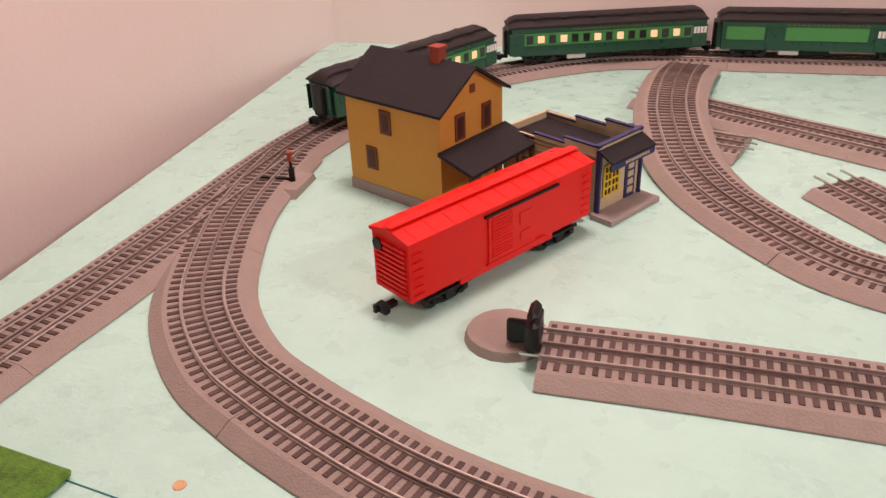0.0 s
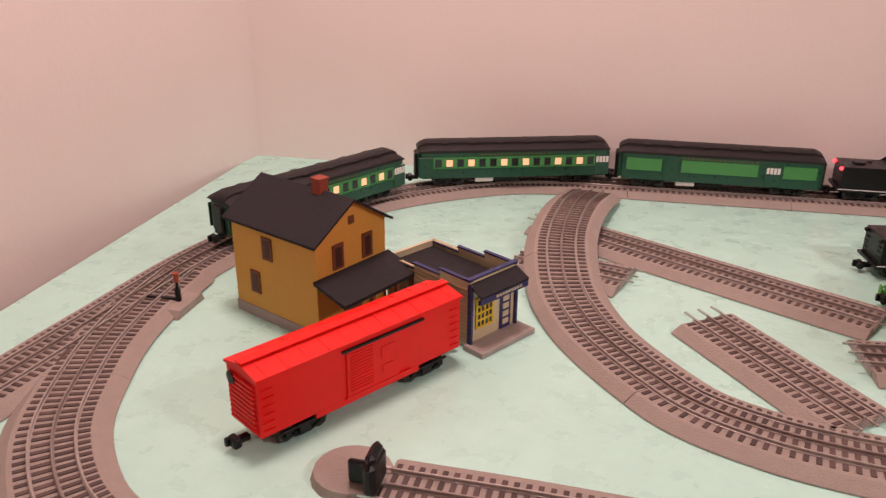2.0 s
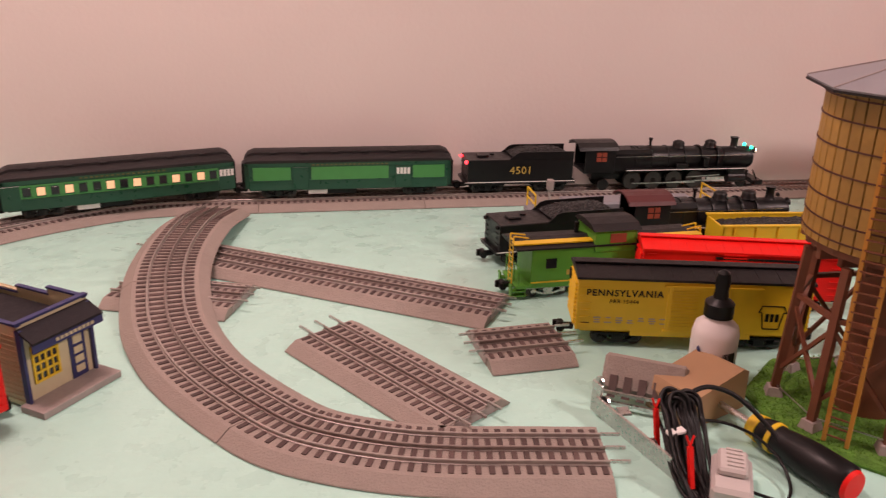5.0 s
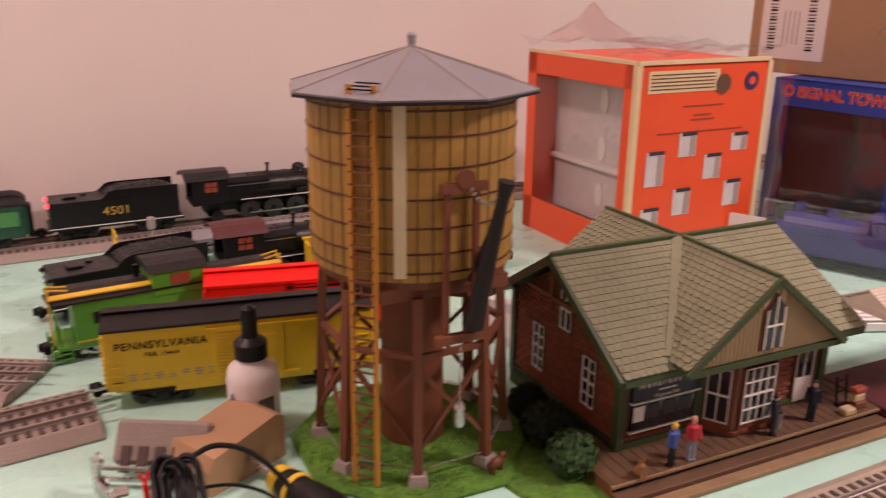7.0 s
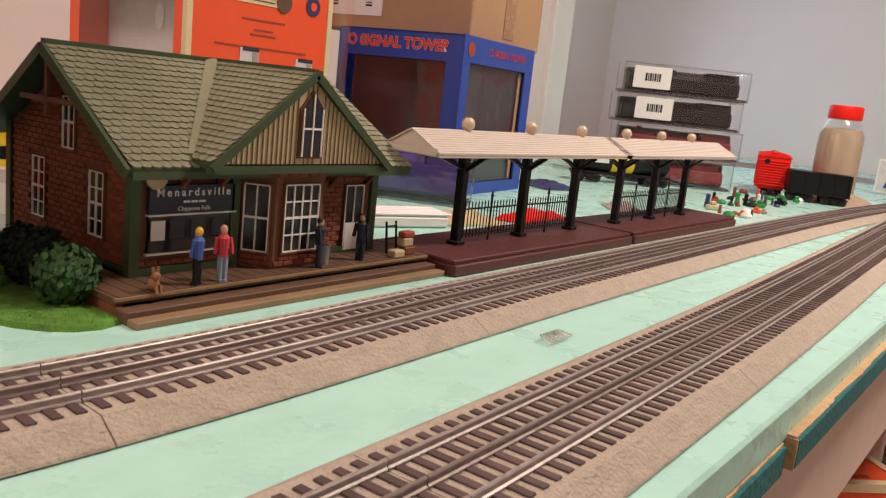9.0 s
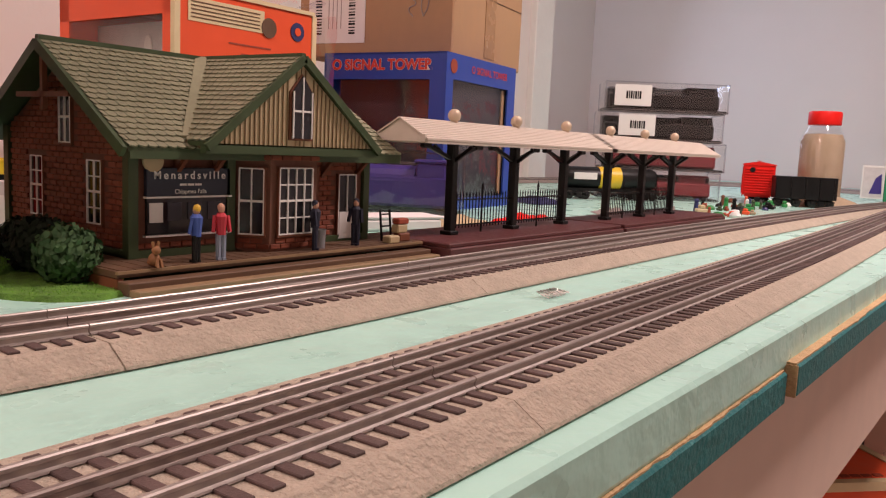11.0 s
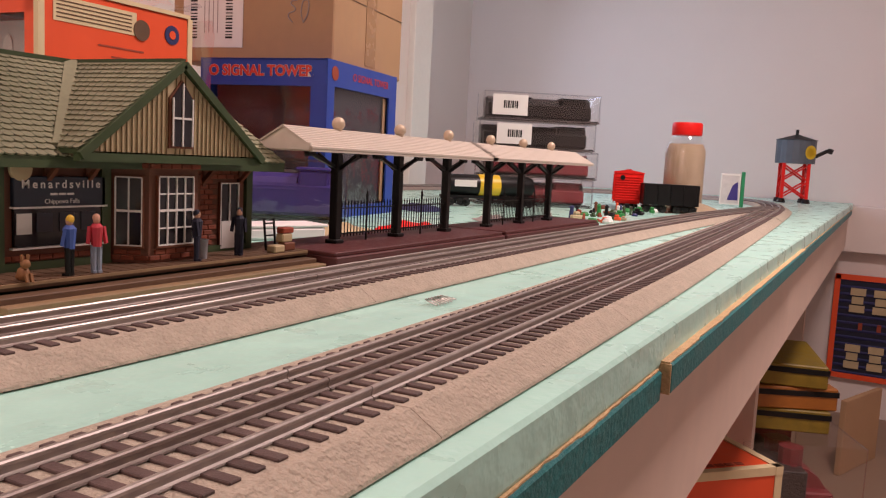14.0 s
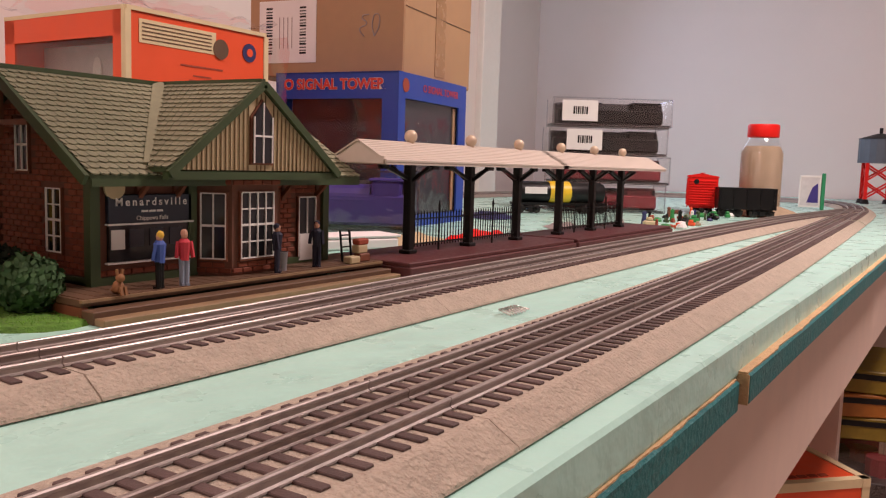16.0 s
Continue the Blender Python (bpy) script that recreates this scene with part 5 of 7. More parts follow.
def tufts(name, cx, cy, rx, ry, z, count, parent, seed):
    """Short upright blades of static grass on an oval patch."""
    rnd = random.Random(seed)
    bm = bmesh.new()
    for _ in range(count):
        a, r = rnd.uniform(0, 2 * math.pi), math.sqrt(rnd.random())
        x, y = cx + rx * r * math.cos(a), cy + ry * r * math.sin(a)
        h, t, lean = rnd.uniform(0.0014, 0.0034), rnd.uniform(0, math.pi), rnd.uniform(-0.0016, 0.0016)
        dx, dy = 0.0006 * math.cos(t), 0.0006 * math.sin(t)
        bm.faces.new([bm.verts.new(p) for p in ((x - dx, y - dy, z), (x + dx, y + dy, z), (x + lean, y - lean, z + h))])
    return tagged(part(name, bm, M_BLADE, parent), kind="stuff")


M_BLADE = mat("grass_blade", (0.13, 0.30, 0.035), 0.85, vary=0.5, scale=120)
turf = thing("station_turf", pose(0, 0, 0), "bright green turf patch beside the station", "turf")
part("turf_base", lathe([(0.060, 0), (0.058, 0.003), (0.0, 0.0045)], 24, m=pose(1.305, 0.985, 0) @ Matrix.Diagonal((0.85, 1.5, 1, 1))), M_GRASS, turf)
tufts("grass", 1.305, 0.985, 0.047, 0.083, 0.002, 2600, turf, 4)
for ob in bpy.data.objects:
    if ob.name == "water_tower":
        tufts("grass", 0, 0, 0.093, 0.093, 0.0072, 6000, ob, 8)


def bush(x, y, r, m):
    b = thing("bush", pose(x, y, 0.002), "round dark green model bush beside the station wall", "bush", "bushes")
    part("core", ball(r * 0.80, (0, 0, r * 0.85), 1, 1, 0.95), m, b)
    bm = bmesh.new()
    rnd = random.Random(int(x * 1000))
    for k in range(900):
        v = Vector((rnd.gauss(0, 1), rnd.gauss(0, 1), rnd.gauss(0, 1))).normalized()
        p = Vector((v.x * r, v.y * r, r * 0.9 + v.z * r * 0.95)) * rnd.uniform(0.86, 1.04)
        if p.z < 0.0005:
            continue
        n = (v + Vector((rnd.uniform(-.7, .7), rnd.uniform(-.7, .7), rnd.uniform(-.7, .7)))).normalized()
        t = n.orthogonal().normalized() * 0.0026
        u = n.cross(t).normalized() * 0.0018
        bm.faces.new([bm.verts.new(p + t), bm.verts.new(p + u), bm.verts.new(p - t), bm.verts.new(p - u)])
    tagged(part("leaves", bm, m, b), kind="stuff")


bush(1.311, 0.947, 0.0195, M_BUSH)
bush(1.316, 0.992, 0.020, mat("dark_bush", (0.012, 0.022, 0.010), 0.9, vary=0.3))
bush(1.325, 1.035, 0.017, mat("darkest_bush", (0.012, 0.022, 0.010), 0.9, vary=0.3))


def figure(x, y, face, top, legs, hair, label, z=0.0141, h=0.037):
    """A plain standing scale figure in one mesh."""
    bms = [cyl(0.0022, h * 0.47, (-0.0020, 0, 0), 8, 0.0026), cyl(0.0022, h * 0.47, (0.0020, 0, 0), 8, 0.0026), box(0.0030, 0.0062, 0.0016, (-0.0020, -0.001, 0)), box(0.0030, 0.0062, 0.0016, (0.0020, -0.001, 0))]
    torso = [lathe([(0.0040, h * 0.45), (0.0042, h * 0.55), (0.0052, h * 0.78), (0.0030, h * 0.84)], 10), beam((-0.0054, 0, h * 0.79), (-0.0070, -0.002, h * 0.50), 0.0024), beam((0.0054, 0, h * 0.79), (0.0068, -0.002, h * 0.50), 0.0024)]
    head = [ball(0.0031, (0, 0, h * 0.91), 0.9, 1, 1.1, 10)]
    cap = [ball(0.0032, (0, 0.0005, h * 0.935), 0.95, 1, 0.9, 10)]
    me = bpy.data.meshes.new("figurine")
    out = bmesh.new()
    for i, group in enumerate((bms, torso, head, cap)):
        g = joined(*group)
        for f in g.faces:
            f.material_index = i
        tmp = bpy.data.meshes.new("tmp")
        g.to_mesh(tmp)
        g.free()
        out.from_mesh(tmp)
        bpy.data.meshes.remove(tmp)
    out.to_mesh(me)
    out.free()
    for m in (legs, top, M_SKIN, hair):
        me.materials.append(m)
    ob = new("figurine", me)
    ob.matrix_world = pose(x, y, z, 0, 0, face) @ Matrix.Diagonal((0.80, 0.80, 1, 1))
    return tagged(ob, label, "figurine", "figurines on the deck")


M_JEAN = mat("pale_denim", (0.28, 0.33, 0.42), 0.8)
M_UNI = mat("navy_cloth", (0.012, 0.014, 0.035), 0.7)
figure(1.376, 0.909, 200, mat("blue_shirt", (0.06, 0.12, 0.42), 0.7), M_BLACK, mat("blond_yellow", (0.75, 0.48, 0.05), 0.6), "small plastic figurine in a blue shirt on the deck")
figure(1.396, 0.910, -20, mat("red_vest", (0.55, 0.04, 0.06), 0.7), M_JEAN, M_SKIN, "small plastic figurine in a red top on the deck")
figure(1.482, 0.911, 40, M_UNI, M_UNI, M_UNI, "small plastic figurine in navy uniform with cap")
figure(1.530, 0.915, -60, M_UNI, M_UNI, M_UNI, "small plastic figurine in navy uniform by the door")
bin_ = thing("waste_bin", pose(1.4935, 0.918, 0.0141), "grey ribbed waste bin on the station deck", "bin")
part("body", lathe([(0.0042, 0), (0.0050, 0.014), (0.0054, 0.0145), (0.0048, 0.0146), (0.0040, 0.003), (0, 0.003)], 16), M_ZINC, bin_, smooth=True)
dog = solid("dog_figurine", joined(ball(0.0042, (1.345, 0.908, 0.0185), 0.8, 1.1, 1.0), ball(0.0028, (1.344, 0.9045, 0.0245)), beam((1.3425, 0.905, 0.026), (1.342, 0.905, 0.030), 0.0014), beam((1.3455, 0.905, 0.026), (1.346, 0.905, 0.030), 0.0014), beam((1.3435, 0.9035, 0.019), (1.3435, 0.902, 0.0141), 0.0016), beam((1.3465, 0.9035, 0.019), (1.3465, 0.902, 0.0141), 0.0016), ball(0.0036, (1.3465, 0.911, 0.0165), 1.1, 1.2, 0.7)), mat("dog_tan", (0.28, 0.13, 0.05), 0.7), "small seated tan dog figurine on the deck", "figurine", smooth=True)
cart = thing("luggage_cart", pose(1.578, 0.918, 0.0141), "black hand cart with stacked brown and cream luggage", "cart")
part("frame", joined(beam((-0.006, 0.006, 0), (-0.006, 0.009, 0.026), 0.0014), beam((0.006, 0.006, 0), (0.006, 0.009, 0.026), 0.0014), beam((-0.006, 0.0085, 0.022), (0.006, 0.0085, 0.022), 0.0012), beam((-0.006, 0.0075, 0.012), (0.006, 0.0075, 0.012), 0.0012), box(0.014, 0.008, 0.0014, (0, 0.002, 0.0))), M_BLACK, cart)
part("suitcase", box(0.014, 0.008, 0.007, (0.008, -0.004, 0), 0.001), M_TIMBER, cart, "brown case")
part("suitcase", box(0.013, 0.008, 0.007, (0.006, -0.003, 0.0072), 0.001), M_TAN, cart, "cream case")
part("suitcase", box(0.014, 0.008, 0.005, (0.007, -0.003, 0.0144), 0.001), M_BRICKRED, cart, "maroon case")
part("suitcase", box(0.013, 0.009, 0.006, (-0.010, -0.008, 0), 0.001), M_TAN, cart, "cream case")

# ---- platform with canopy ----


def platform_unit(x0, x1, posts):
    p = thing("station_platform", pose(x0, 0.875, 0), "maroon platform with black posts, fence and ivory canopy", "model platform", "station platforms")
    L = x1 - x0
    part("base", joined(box(L - 0.001, 0.100, 0.010, (L / 2, 0.050, 0), 0.001), box(L - 0.004, 0.094, 0.004, (L / 2, 0.050, 0.0098), 0.0008)), M_MAROON, p)
    yc = 0.050
    for px in posts:
        x = px - x0
        post = part("post", joined(box(0.0085, 0.0085, 0.086, (x, yc, 0.0136), 0.0008), box(0.013, 0.013, 0.004, (x, yc, 0.0136), 0.0008)), M_BLACK, p)
        for sx in (-1, 1):
            part("brace", joined(beam((x, yc, 0.0835), (x + sx * 0.036, yc, 0.0950), 0.0032), box(0.012, 0.006, 0.005, (x + sx * 0.040, yc, 0.0935), 0.001)), M_BLACK, post)
            part("brace", beam((x, yc, 0.080), (x, yc + sx * 0.022, 0.096), 0.003), M_BLACK, post)
        part("ball_finial", joined(ball(0.0062, (x, yc, 0.1240)), cyl(0.0035, 0.006, (x, yc, 0.1155), 10)), M_BRASS, p, "brushed metal ball", True)
    roof = part("canopy", prism([(0.018, 0.0975), (0.082, 0.0975), (0.082, 0.0995), (yc, 0.1172), (0.018, 0.0995)], L - 0.0015 + 0.02, pose(L / 2 - 0.004, 0, 0)), M_CANOPY, p, "ivory lapped board canopy")
    for sy in (-1, 1):
        for k in range(11):
            t = k / 11
            y, z = yc + sy * 0.0325 * (1 - t), 0.0998 + 0.0176 * t
            part("roof_board", prism([(0, 0), (sy * -0.0033, 0.0018), (sy * -0.0033, 0.0030), (0, 0.0018)], L + 0.021, pose(L / 2 - 0.004, y, z)), M_CANOPY, roof)
    part("gable_board", box(0.002, 0.060, 0.006, (-0.0145, yc, 0.0985)), M_CANOPY, p)
    # fence between the posts, set back
    for a, b in zip(posts, posts[1:]):
        x, e = a - x0 + 0.010, b - x0 - 0.008
        fy = yc
        part("fence_rail", beam((x - 0.006, fy, 0.022), (e + 0.006, fy, 0.022), 0.0014), M_BLACK, p)
        part("fence_rail", beam((x - 0.006, fy, 0.046), (e + 0.006, fy, 0.046), 0.0014), M_BLACK, p)
        n = int((e - x) / 0.0050)
        for k in range(n + 1):
            mid = k == n // 2
            part("picket", lathe([(0.0011 if mid else 0.0006, 0.0138 if mid else 0.019), (0.0011 if mid else 0.0006, 0.056 if mid else 0.050), (0.0016 if mid else 0.0009, 0.057 if mid else 0.0505), (0.0, 0.064 if mid else 0.054)], 5, at=(x + (e - x) * k / n, fy, 0)), M_BLACK, p)
    return p


M_BRASS = mat("dull_brass", (0.60, 0.49, 0.36), 0.5, 0.25, vary=0.12)
platform_unit(1.604, 1.943, (1.668, 1.775, 1.880))
platform_unit(1.949, 2.300, (1.992, 2.096, 2.200))

# ---- things at the left end ----
bump = thing("bumper", pose(0.462, 0.868, 0), "black bumper post on a grey plastic mound at the track end", "track bumper")
part("mound", lathe([(0.050, 0), (0.046, 0.008), (0.026, 0.0125), (0.0, 0.0130)], 18, m=pose(-0.020, 0.014, 0) @ Matrix.Diagonal((0.72, 0.70, 1, 1))), M_BED, bump, "grey plastic mound", True)
part("post", joined(box(0.011, 0.034, 0.030, (0.006, -0.006, 0.011), 0.004), box(0.009, 0.026, 0.010, (0.006, -0.006, 0.038), 0.004), box(0.020, 0.006, 0.022, (-0.006, -0.006, 0.012), 0.002)), M_BLACK, bump)

lant = thing("switch_lantern", pose(0.128, 1.125, 0), "black switch lantern with red lens on a grey plastic pad", "switch lantern")
part("pad", prism([(-0.030, 0), (0.030, 0), (0.024, 0.0095), (-0.024, 0.0095)], 0.044, pose(0.004, 0, 0)), M_BED, lant, "grey plastic pad")
part("arm", beam((-0.034, -0.004, 0.0115), (0.012, 0.0, 0.0115), 0.0035), M_BLACK, lant)
part("housing", joined(cyl(0.0036, 0.016, (0.010, 0, 0.0095), 10), cyl(0.0018, 0.026, (0.010, 0, 0.0095), 8)), M_BLACK, lant)
part("lamp_head", joined(cyl(0.0030, 0.010, (0.010, 0, 0.034), 10), cyl(0.0040, 0.0016, (0.010, 0, 0.044), 10)), M_BRICKRED, lant, "dark red lamp head")

sigp = thing("dwarf_signal", pose(1.088, 1.668, 0), "small grey dwarf signal beside the back track", "signal")
part("post", cyl(0.0022, 0.032, (0, 0, 0), 8), M_SLAB, sigp)
part("head", box(0.011, 0.010, 0.018, (0, 0, 0.029), 0.002), M_SLAB, sigp)

gp = thing("grass_board", pose(0.130, 0.638, 0, 0, 0, -8), "green turf board with a small brown block on it", "turf board")
part("turf", box(0.105, 0.060, 0.007, (0, 0, 0), 0.003), M_GRASS, gp)
part("block", box(0.030, 0.020, 0.012, (-0.032, 0.012, 0.007), 0.001), M_CARD, gp, "small brown block")
solid("foam_seam", box(0.34, 0.0012, 0.0006, (0.33, 0.634, -0.0002), rz=-8), M_TEAL, "thin dark ink line drawn on the foam", "line")
solid("screw_hole", lathe([(0.005, 0), (0.0045, 0.0008), (0.002, 0.0004), (0, 0.0003)], 12, at=(0.262, 0.6685, 0)), M_PINE, "small brown washer pressed into the foam", "washer")

# ---- bottle, wedge, tool and wires ----
bot = thing("glue_bottle", pose(1.106, 1.113, 0), "white squeeze bottle with black dropper cap and barcode", "bottle")
part("body", lathe([(0.0200, 0), (0.0215, 0.002), (0.0215, 0.052), (0.0195, 0.061), (0.0125, 0.067), (0.0115, 0.070)], 28), M_BOTTLE, bot, smooth=True)
part("cap", lathe([(0.0135, 0.070), (0.0135, 0.083), (0.0115, 0.085), (0.0070, 0.088), (0.0062, 0.096), (0.0070, 0.103), (0.0058, 0.112), (0.0020, 0.115), (0, 0.1152)], 22), M_BLACK, bot, "black dropper cap", True)
for k in range(9):
    a = -92 + 4.2 * k
    r = 0.0217
    part("barcode_bar", box(0.0005, 0.0009 if k % 3 else 0.0005, 0.026, (r * math.cos(radians(a)), r * math.sin(radians(a)), 0.014), rz=a), M_BLACK, bot)
part("label_mark", ball(0.004, (0.0215 * math.cos(radians(205)), 0.0215 * math.sin(radians(205)), 0.040), 0.2, 1, 1, 10), M_NAVY, bot)

wedge = solid("wood_wedge", prism([(-0.040, 0), (0.034, 0), (0.034, 0.020), (0.028, 0.030), (-0.032, 0.040), (-0.040, 0.036)], 0.050, pose(1.072, 1.070, 0, 0, 0, 118)), M_CARD, "tan folded cardboard wedge on the foam", "cardboard")


def tube(name, pts, r, material, parent=None, label="", n=6):
    cu = bpy.data.curves.new(name, "CURVE")
    cu.dimensions, cu.bevel_depth, cu.bevel_resolution, cu.resolution_u = "3D", r, 2, n
    sp = cu.splines.new("BEZIER")
    sp.bezier_points.add(len(pts) - 1)
    for bp, p in zip(sp.bezier_points, pts):
        bp.co, bp.handle_left_type, bp.handle_right_type = p, "AUTO", "AUTO"
    tmp = new("tube_source", cu)
    me = bpy.data.meshes.new_from_object(tmp.evaluated_get(bpy.context.evaluated_depsgraph_get()))
    bpy.data.objects.remove(tmp)
    me.materials.clear()
    me.materials.append(material)
    me.polygons.foreach_set("use_smooth", [True] * len(me.polygons))
    ob = new(name, me)
    if parent is not None:
        ob.parent = parent
    if label:
        ob["label"] = label
    return ob


M_CLAMP = clear("clear_bag", 0.12, (0.95, 0.95, 0.96), 0.15)
M_PALEPRINT2 = mat("grey_white_plastic", (0.55, 0.52, 0.50), 0.45, vary=0.05)
wires = thing("wire_bundle", pose(1.022, 0.985, 0), "bundle of looped black wire with red spade ends", "wire")
rnd = random.Random(5)
for k in range(16):
    dx, dy, w = rnd.uniform(-0.009, 0.007), rnd.uniform(-0.004, 0.004), rnd.uniform(0.80, 1.2)
    tube("wire_loop", [(dx - 0.002, -0.050 * w + dy, 0.006), (dx - 0.006, -0.030 * w, 0.008 + k * 0.0010), (dx, 0.010 + dy, 0.020 + k * 0.0012), (dx + 0.004, 0.030 * w, 0.036 + k * 0.0010), (dx + 0.012, 0.026 * w, 0.044 + 0.0006 * k), (dx + 0.016, 0.012, 0.036), (dx + 0.014, -0.012 + dy, 0.016), (dx + 0.008, -0.046 * w, 0.006)], 0.0016, M_BLACK, wires)
part("twist_tie", box(0.016, 0.007, 0.004, (-0.004, 0.0, 0.030), 0.001, rz=15), M_WHITE, wires, "white twist tie")
tube("loose_wire", [(0.010, 0.030, 0.044), (0.040, 0.034, 0.050), (0.075, 0.010, 0.030), (0.085, -0.020, 0.010)], 0.0021, M_BLACK, wires)
tube("loose_wire", [(0.012, 0.020, 0.030), (0.050, 0.014, 0.026), (0.072, -0.010, 0.018), (0.074, -0.040, 0.006), (0.060, -0.060, 0.003)], 0.0013, M_BLACK, wires)
tube("loose_wire", [(0.030, -0.040, 0.008), (0.060, -0.055, 0.003), (0.10, -0.075, 0.003), (0.13, -0.10, 0.003)], 0.0013, M_BLACK, wires)
for x, y in ((-0.012, 0.012), (-0.006, -0.042)):
    part("spade_sleeve", joined(beam((x, y, 0.010), (x - 0.001, y + 0.010, 0.040), 0.0036), beam((x - 0.001, y + 0.010, 0.040), (x - 0.004, y + 0.012, 0.048), 0.0014), beam((x - 0.001, y + 0.010, 0.040), (x + 0.002, y + 0.012, 0.048), 0.0014)), M_RED, wires, "red crimped spade end")

mot = thing("switch_motor", pose(0.992, 1.045, 0), "zinc switch machine bracket beside an upturned grey track piece", "switch machine")
part("bracket", joined(box(0.100, 0.0022, 0.022, (0.006, -0.030, 0.0), 0.0004, rz=-72, rx=12), box(0.014, 0.0022, 0.030, (-0.012, 0.020, 0.002), 0.0004, rz=-72), box(0.010, 0.012, 0.002, (0.002, -0.010, 0.020), 0.0003)), M_STEEL, mot, "bright folded zinc bracket")
for x, y, z in ((-0.010, 0.024, 0.030), (-0.008, 0.010, 0.018), (0.012, -0.050, 0.014), (0.020, -0.076, 0.012)):
    part("lug", cyl(0.0055, 0.0022, (x, y, z), 12, ry=90, rz=18), M_STEEL, mot)
tp = thing("upturned_track", pose(1.022, 1.070, 0, 0, 0, -28), "short grey track piece lying on its side", "toy track")
part("roadbed", box(0.074, 0.010, 0.034, (0, 0.006, 0.010), 0.003, rx=-35), M_BED, tp)
for k in range(5):
    part("tie", box(0.007, 0.003, 0.020, (-0.026 + 0.013 * k, -0.002, 0.008), rx=-35), M_TIE, tp)
for z in (0.006, 0.018):
    part("rail", beam((-0.040, -0.006 - 0.3 * z, z), (0.040, -0.006 - 0.3 * z, z), 0.0026), M_STEEL, tp)
solid("plastic_connector", joined(box(0.030, 0.050, 0.020, (1.048, 0.946, 0), 0.003, rz=-25), box(0.022, 0.030, 0.007, (1.051, 0.953, 0.0195), 0.002, rz=-25), *[box(0.012, 0.0022, 0.0016, (1.049 + 0.002 * k, 0.944 + 0.005 * k, 0.0262), 0.0003, rz=-25) for k in range(5)]), M_PALEPRINT2, "grey-white plastic terminal block on the foam", "connector")

drv = thing("screwdriver", Matrix.Translation((1.135, 0.926, 0.0150)) @ Vector((-0.036, 0.092, 0.0)).to_track_quat("Z", "Y").to_matrix().to_4x4(), "black handled screwdriver with yellow collar and red end", "screwdriver")
part("handle", lathe([(0.0125, 0.003), (0.0150, 0.006), (0.0150, 0.040), (0.0135, 0.056), (0.0120, 0.066), (0.0132, 0.078), (0.0110, 0.086)], 24), M_BLACK, drv, smooth=True)
part("end_cap", lathe([(0.0, -0.0005), (0.0115, 0.0), (0.0130, 0.003), (0.0125, 0.0045)], 24), M_RED, drv, "red end cap", True)
part("collar", lathe([(0.0122, 0.070), (0.0133, 0.0705), (0.0134, 0.0745), (0.0124, 0.075)], 24), M_YELLOW, drv, "yellow ring", True)
part("collar", lathe([(0.0110, 0.086), (0.0120, 0.0865), (0.0105, 0.096), (0.004, 0.098)], 24), M_YELLOW, drv, "yellow ring", True)
for k in range(10):
    part("mark_bar", box(0.0030, 0.0006, 0.0020, (0.0, 0.0, 0.0)), M_SLAB, drv).matrix_basis = pose(0.0151 * math.cos(radians(200)), 0.0151 * math.sin(radians(200)), 0.012 + 0.0035 * k, 0, 0, 290)
part("shank", cyl(0.003, 0.035, (0, 0, 0.097), 10), M_STEEL, drv)

solid("animal_figurine", joined(ball(0.0058, (0, 0, 0.0105), 1.5, 0.8, 0.85), ball(0.0034, (0.0098, 0, 0.0145)), beam((0.006, 0.002, 0.008), (0.0062, 0.002, 0), 0.002), beam((0.006, -0.002, 0.008), (0.0062, -0.002, 0), 0.002), beam((-0.006, 0.002, 0.008), (-0.0062, 0.002, 0), 0.002), beam((-0.006, -0.002, 0.008), (-0.0062, -0.002, 0), 0.002)), M_TIMBER, "small brown animal figurine on the tower turf", "figurine", smooth=True).matrix_world = pose(1.256, 0.966, 0.0075, 0, 0, 25) @ Matrix.Scale(0.8, 4)
tagc = thing("white_packet", pose(1.384, 1.180, 0, 0, 0, -62), "white card packet standing on the foam behind the station", "packet", "packets")
part("card", box(0.050, 0.010, 0.050, (0, 0, 0), 0.001), M_PALEPRINT, tagc)
part("print_panel", box(0.036, 0.0008, 0.026, (0, -0.0054, 0.012)), M_WHITE, tagc, "white printed panel")

clipm = thing("loose_hardware", pose(1.522, 0.731, 0.0012), "small tangle of bright metal clips on the foam", "metal clips")
for k in range(6):
    tube("clip", [(-0.012 + 0.004 * k, -0.006, 0.0006), (-0.010 + 0.004 * k, 0.004, 0.003), (-0.004 + 0.004 * k, 0.005, 0.002), (-0.002 + 0.004 * k, -0.004, 0.0006)], 0.0005, M_STEEL, clipm)

# ---- cartons behind the station ----


M_CREAMTAPE = mat("cream_band", (0.72, 0.60, 0.36), 0.6, vary=0.05)
oc = thing("toy_carton", pose(1.646, 1.325, 0, 0, 0, 2), "orange window carton with cream edges in a plastic bag", "carton", "cartons")
W, D, Hh = 0.230, 0.245, 0.268
part("panel", box(W, 0.003, Hh, (W / 2, 0.0015, 0)), M_ORANGE, oc, "orange printed panel")
part("panel", box(W, 0.003, Hh, (W / 2, D, 0)), M_ORANGE, oc)
part("panel", box(0.003, D, Hh, (W, D / 2, 0)), M_ORANGE, oc)
part("panel", box(W, D, 0.003, (W / 2, D / 2, Hh - 0.003)), M_ORANGE, oc)
part("panel", box(W, D, 0.003, (W / 2, D / 2, 0)), M_ORANGE, oc)
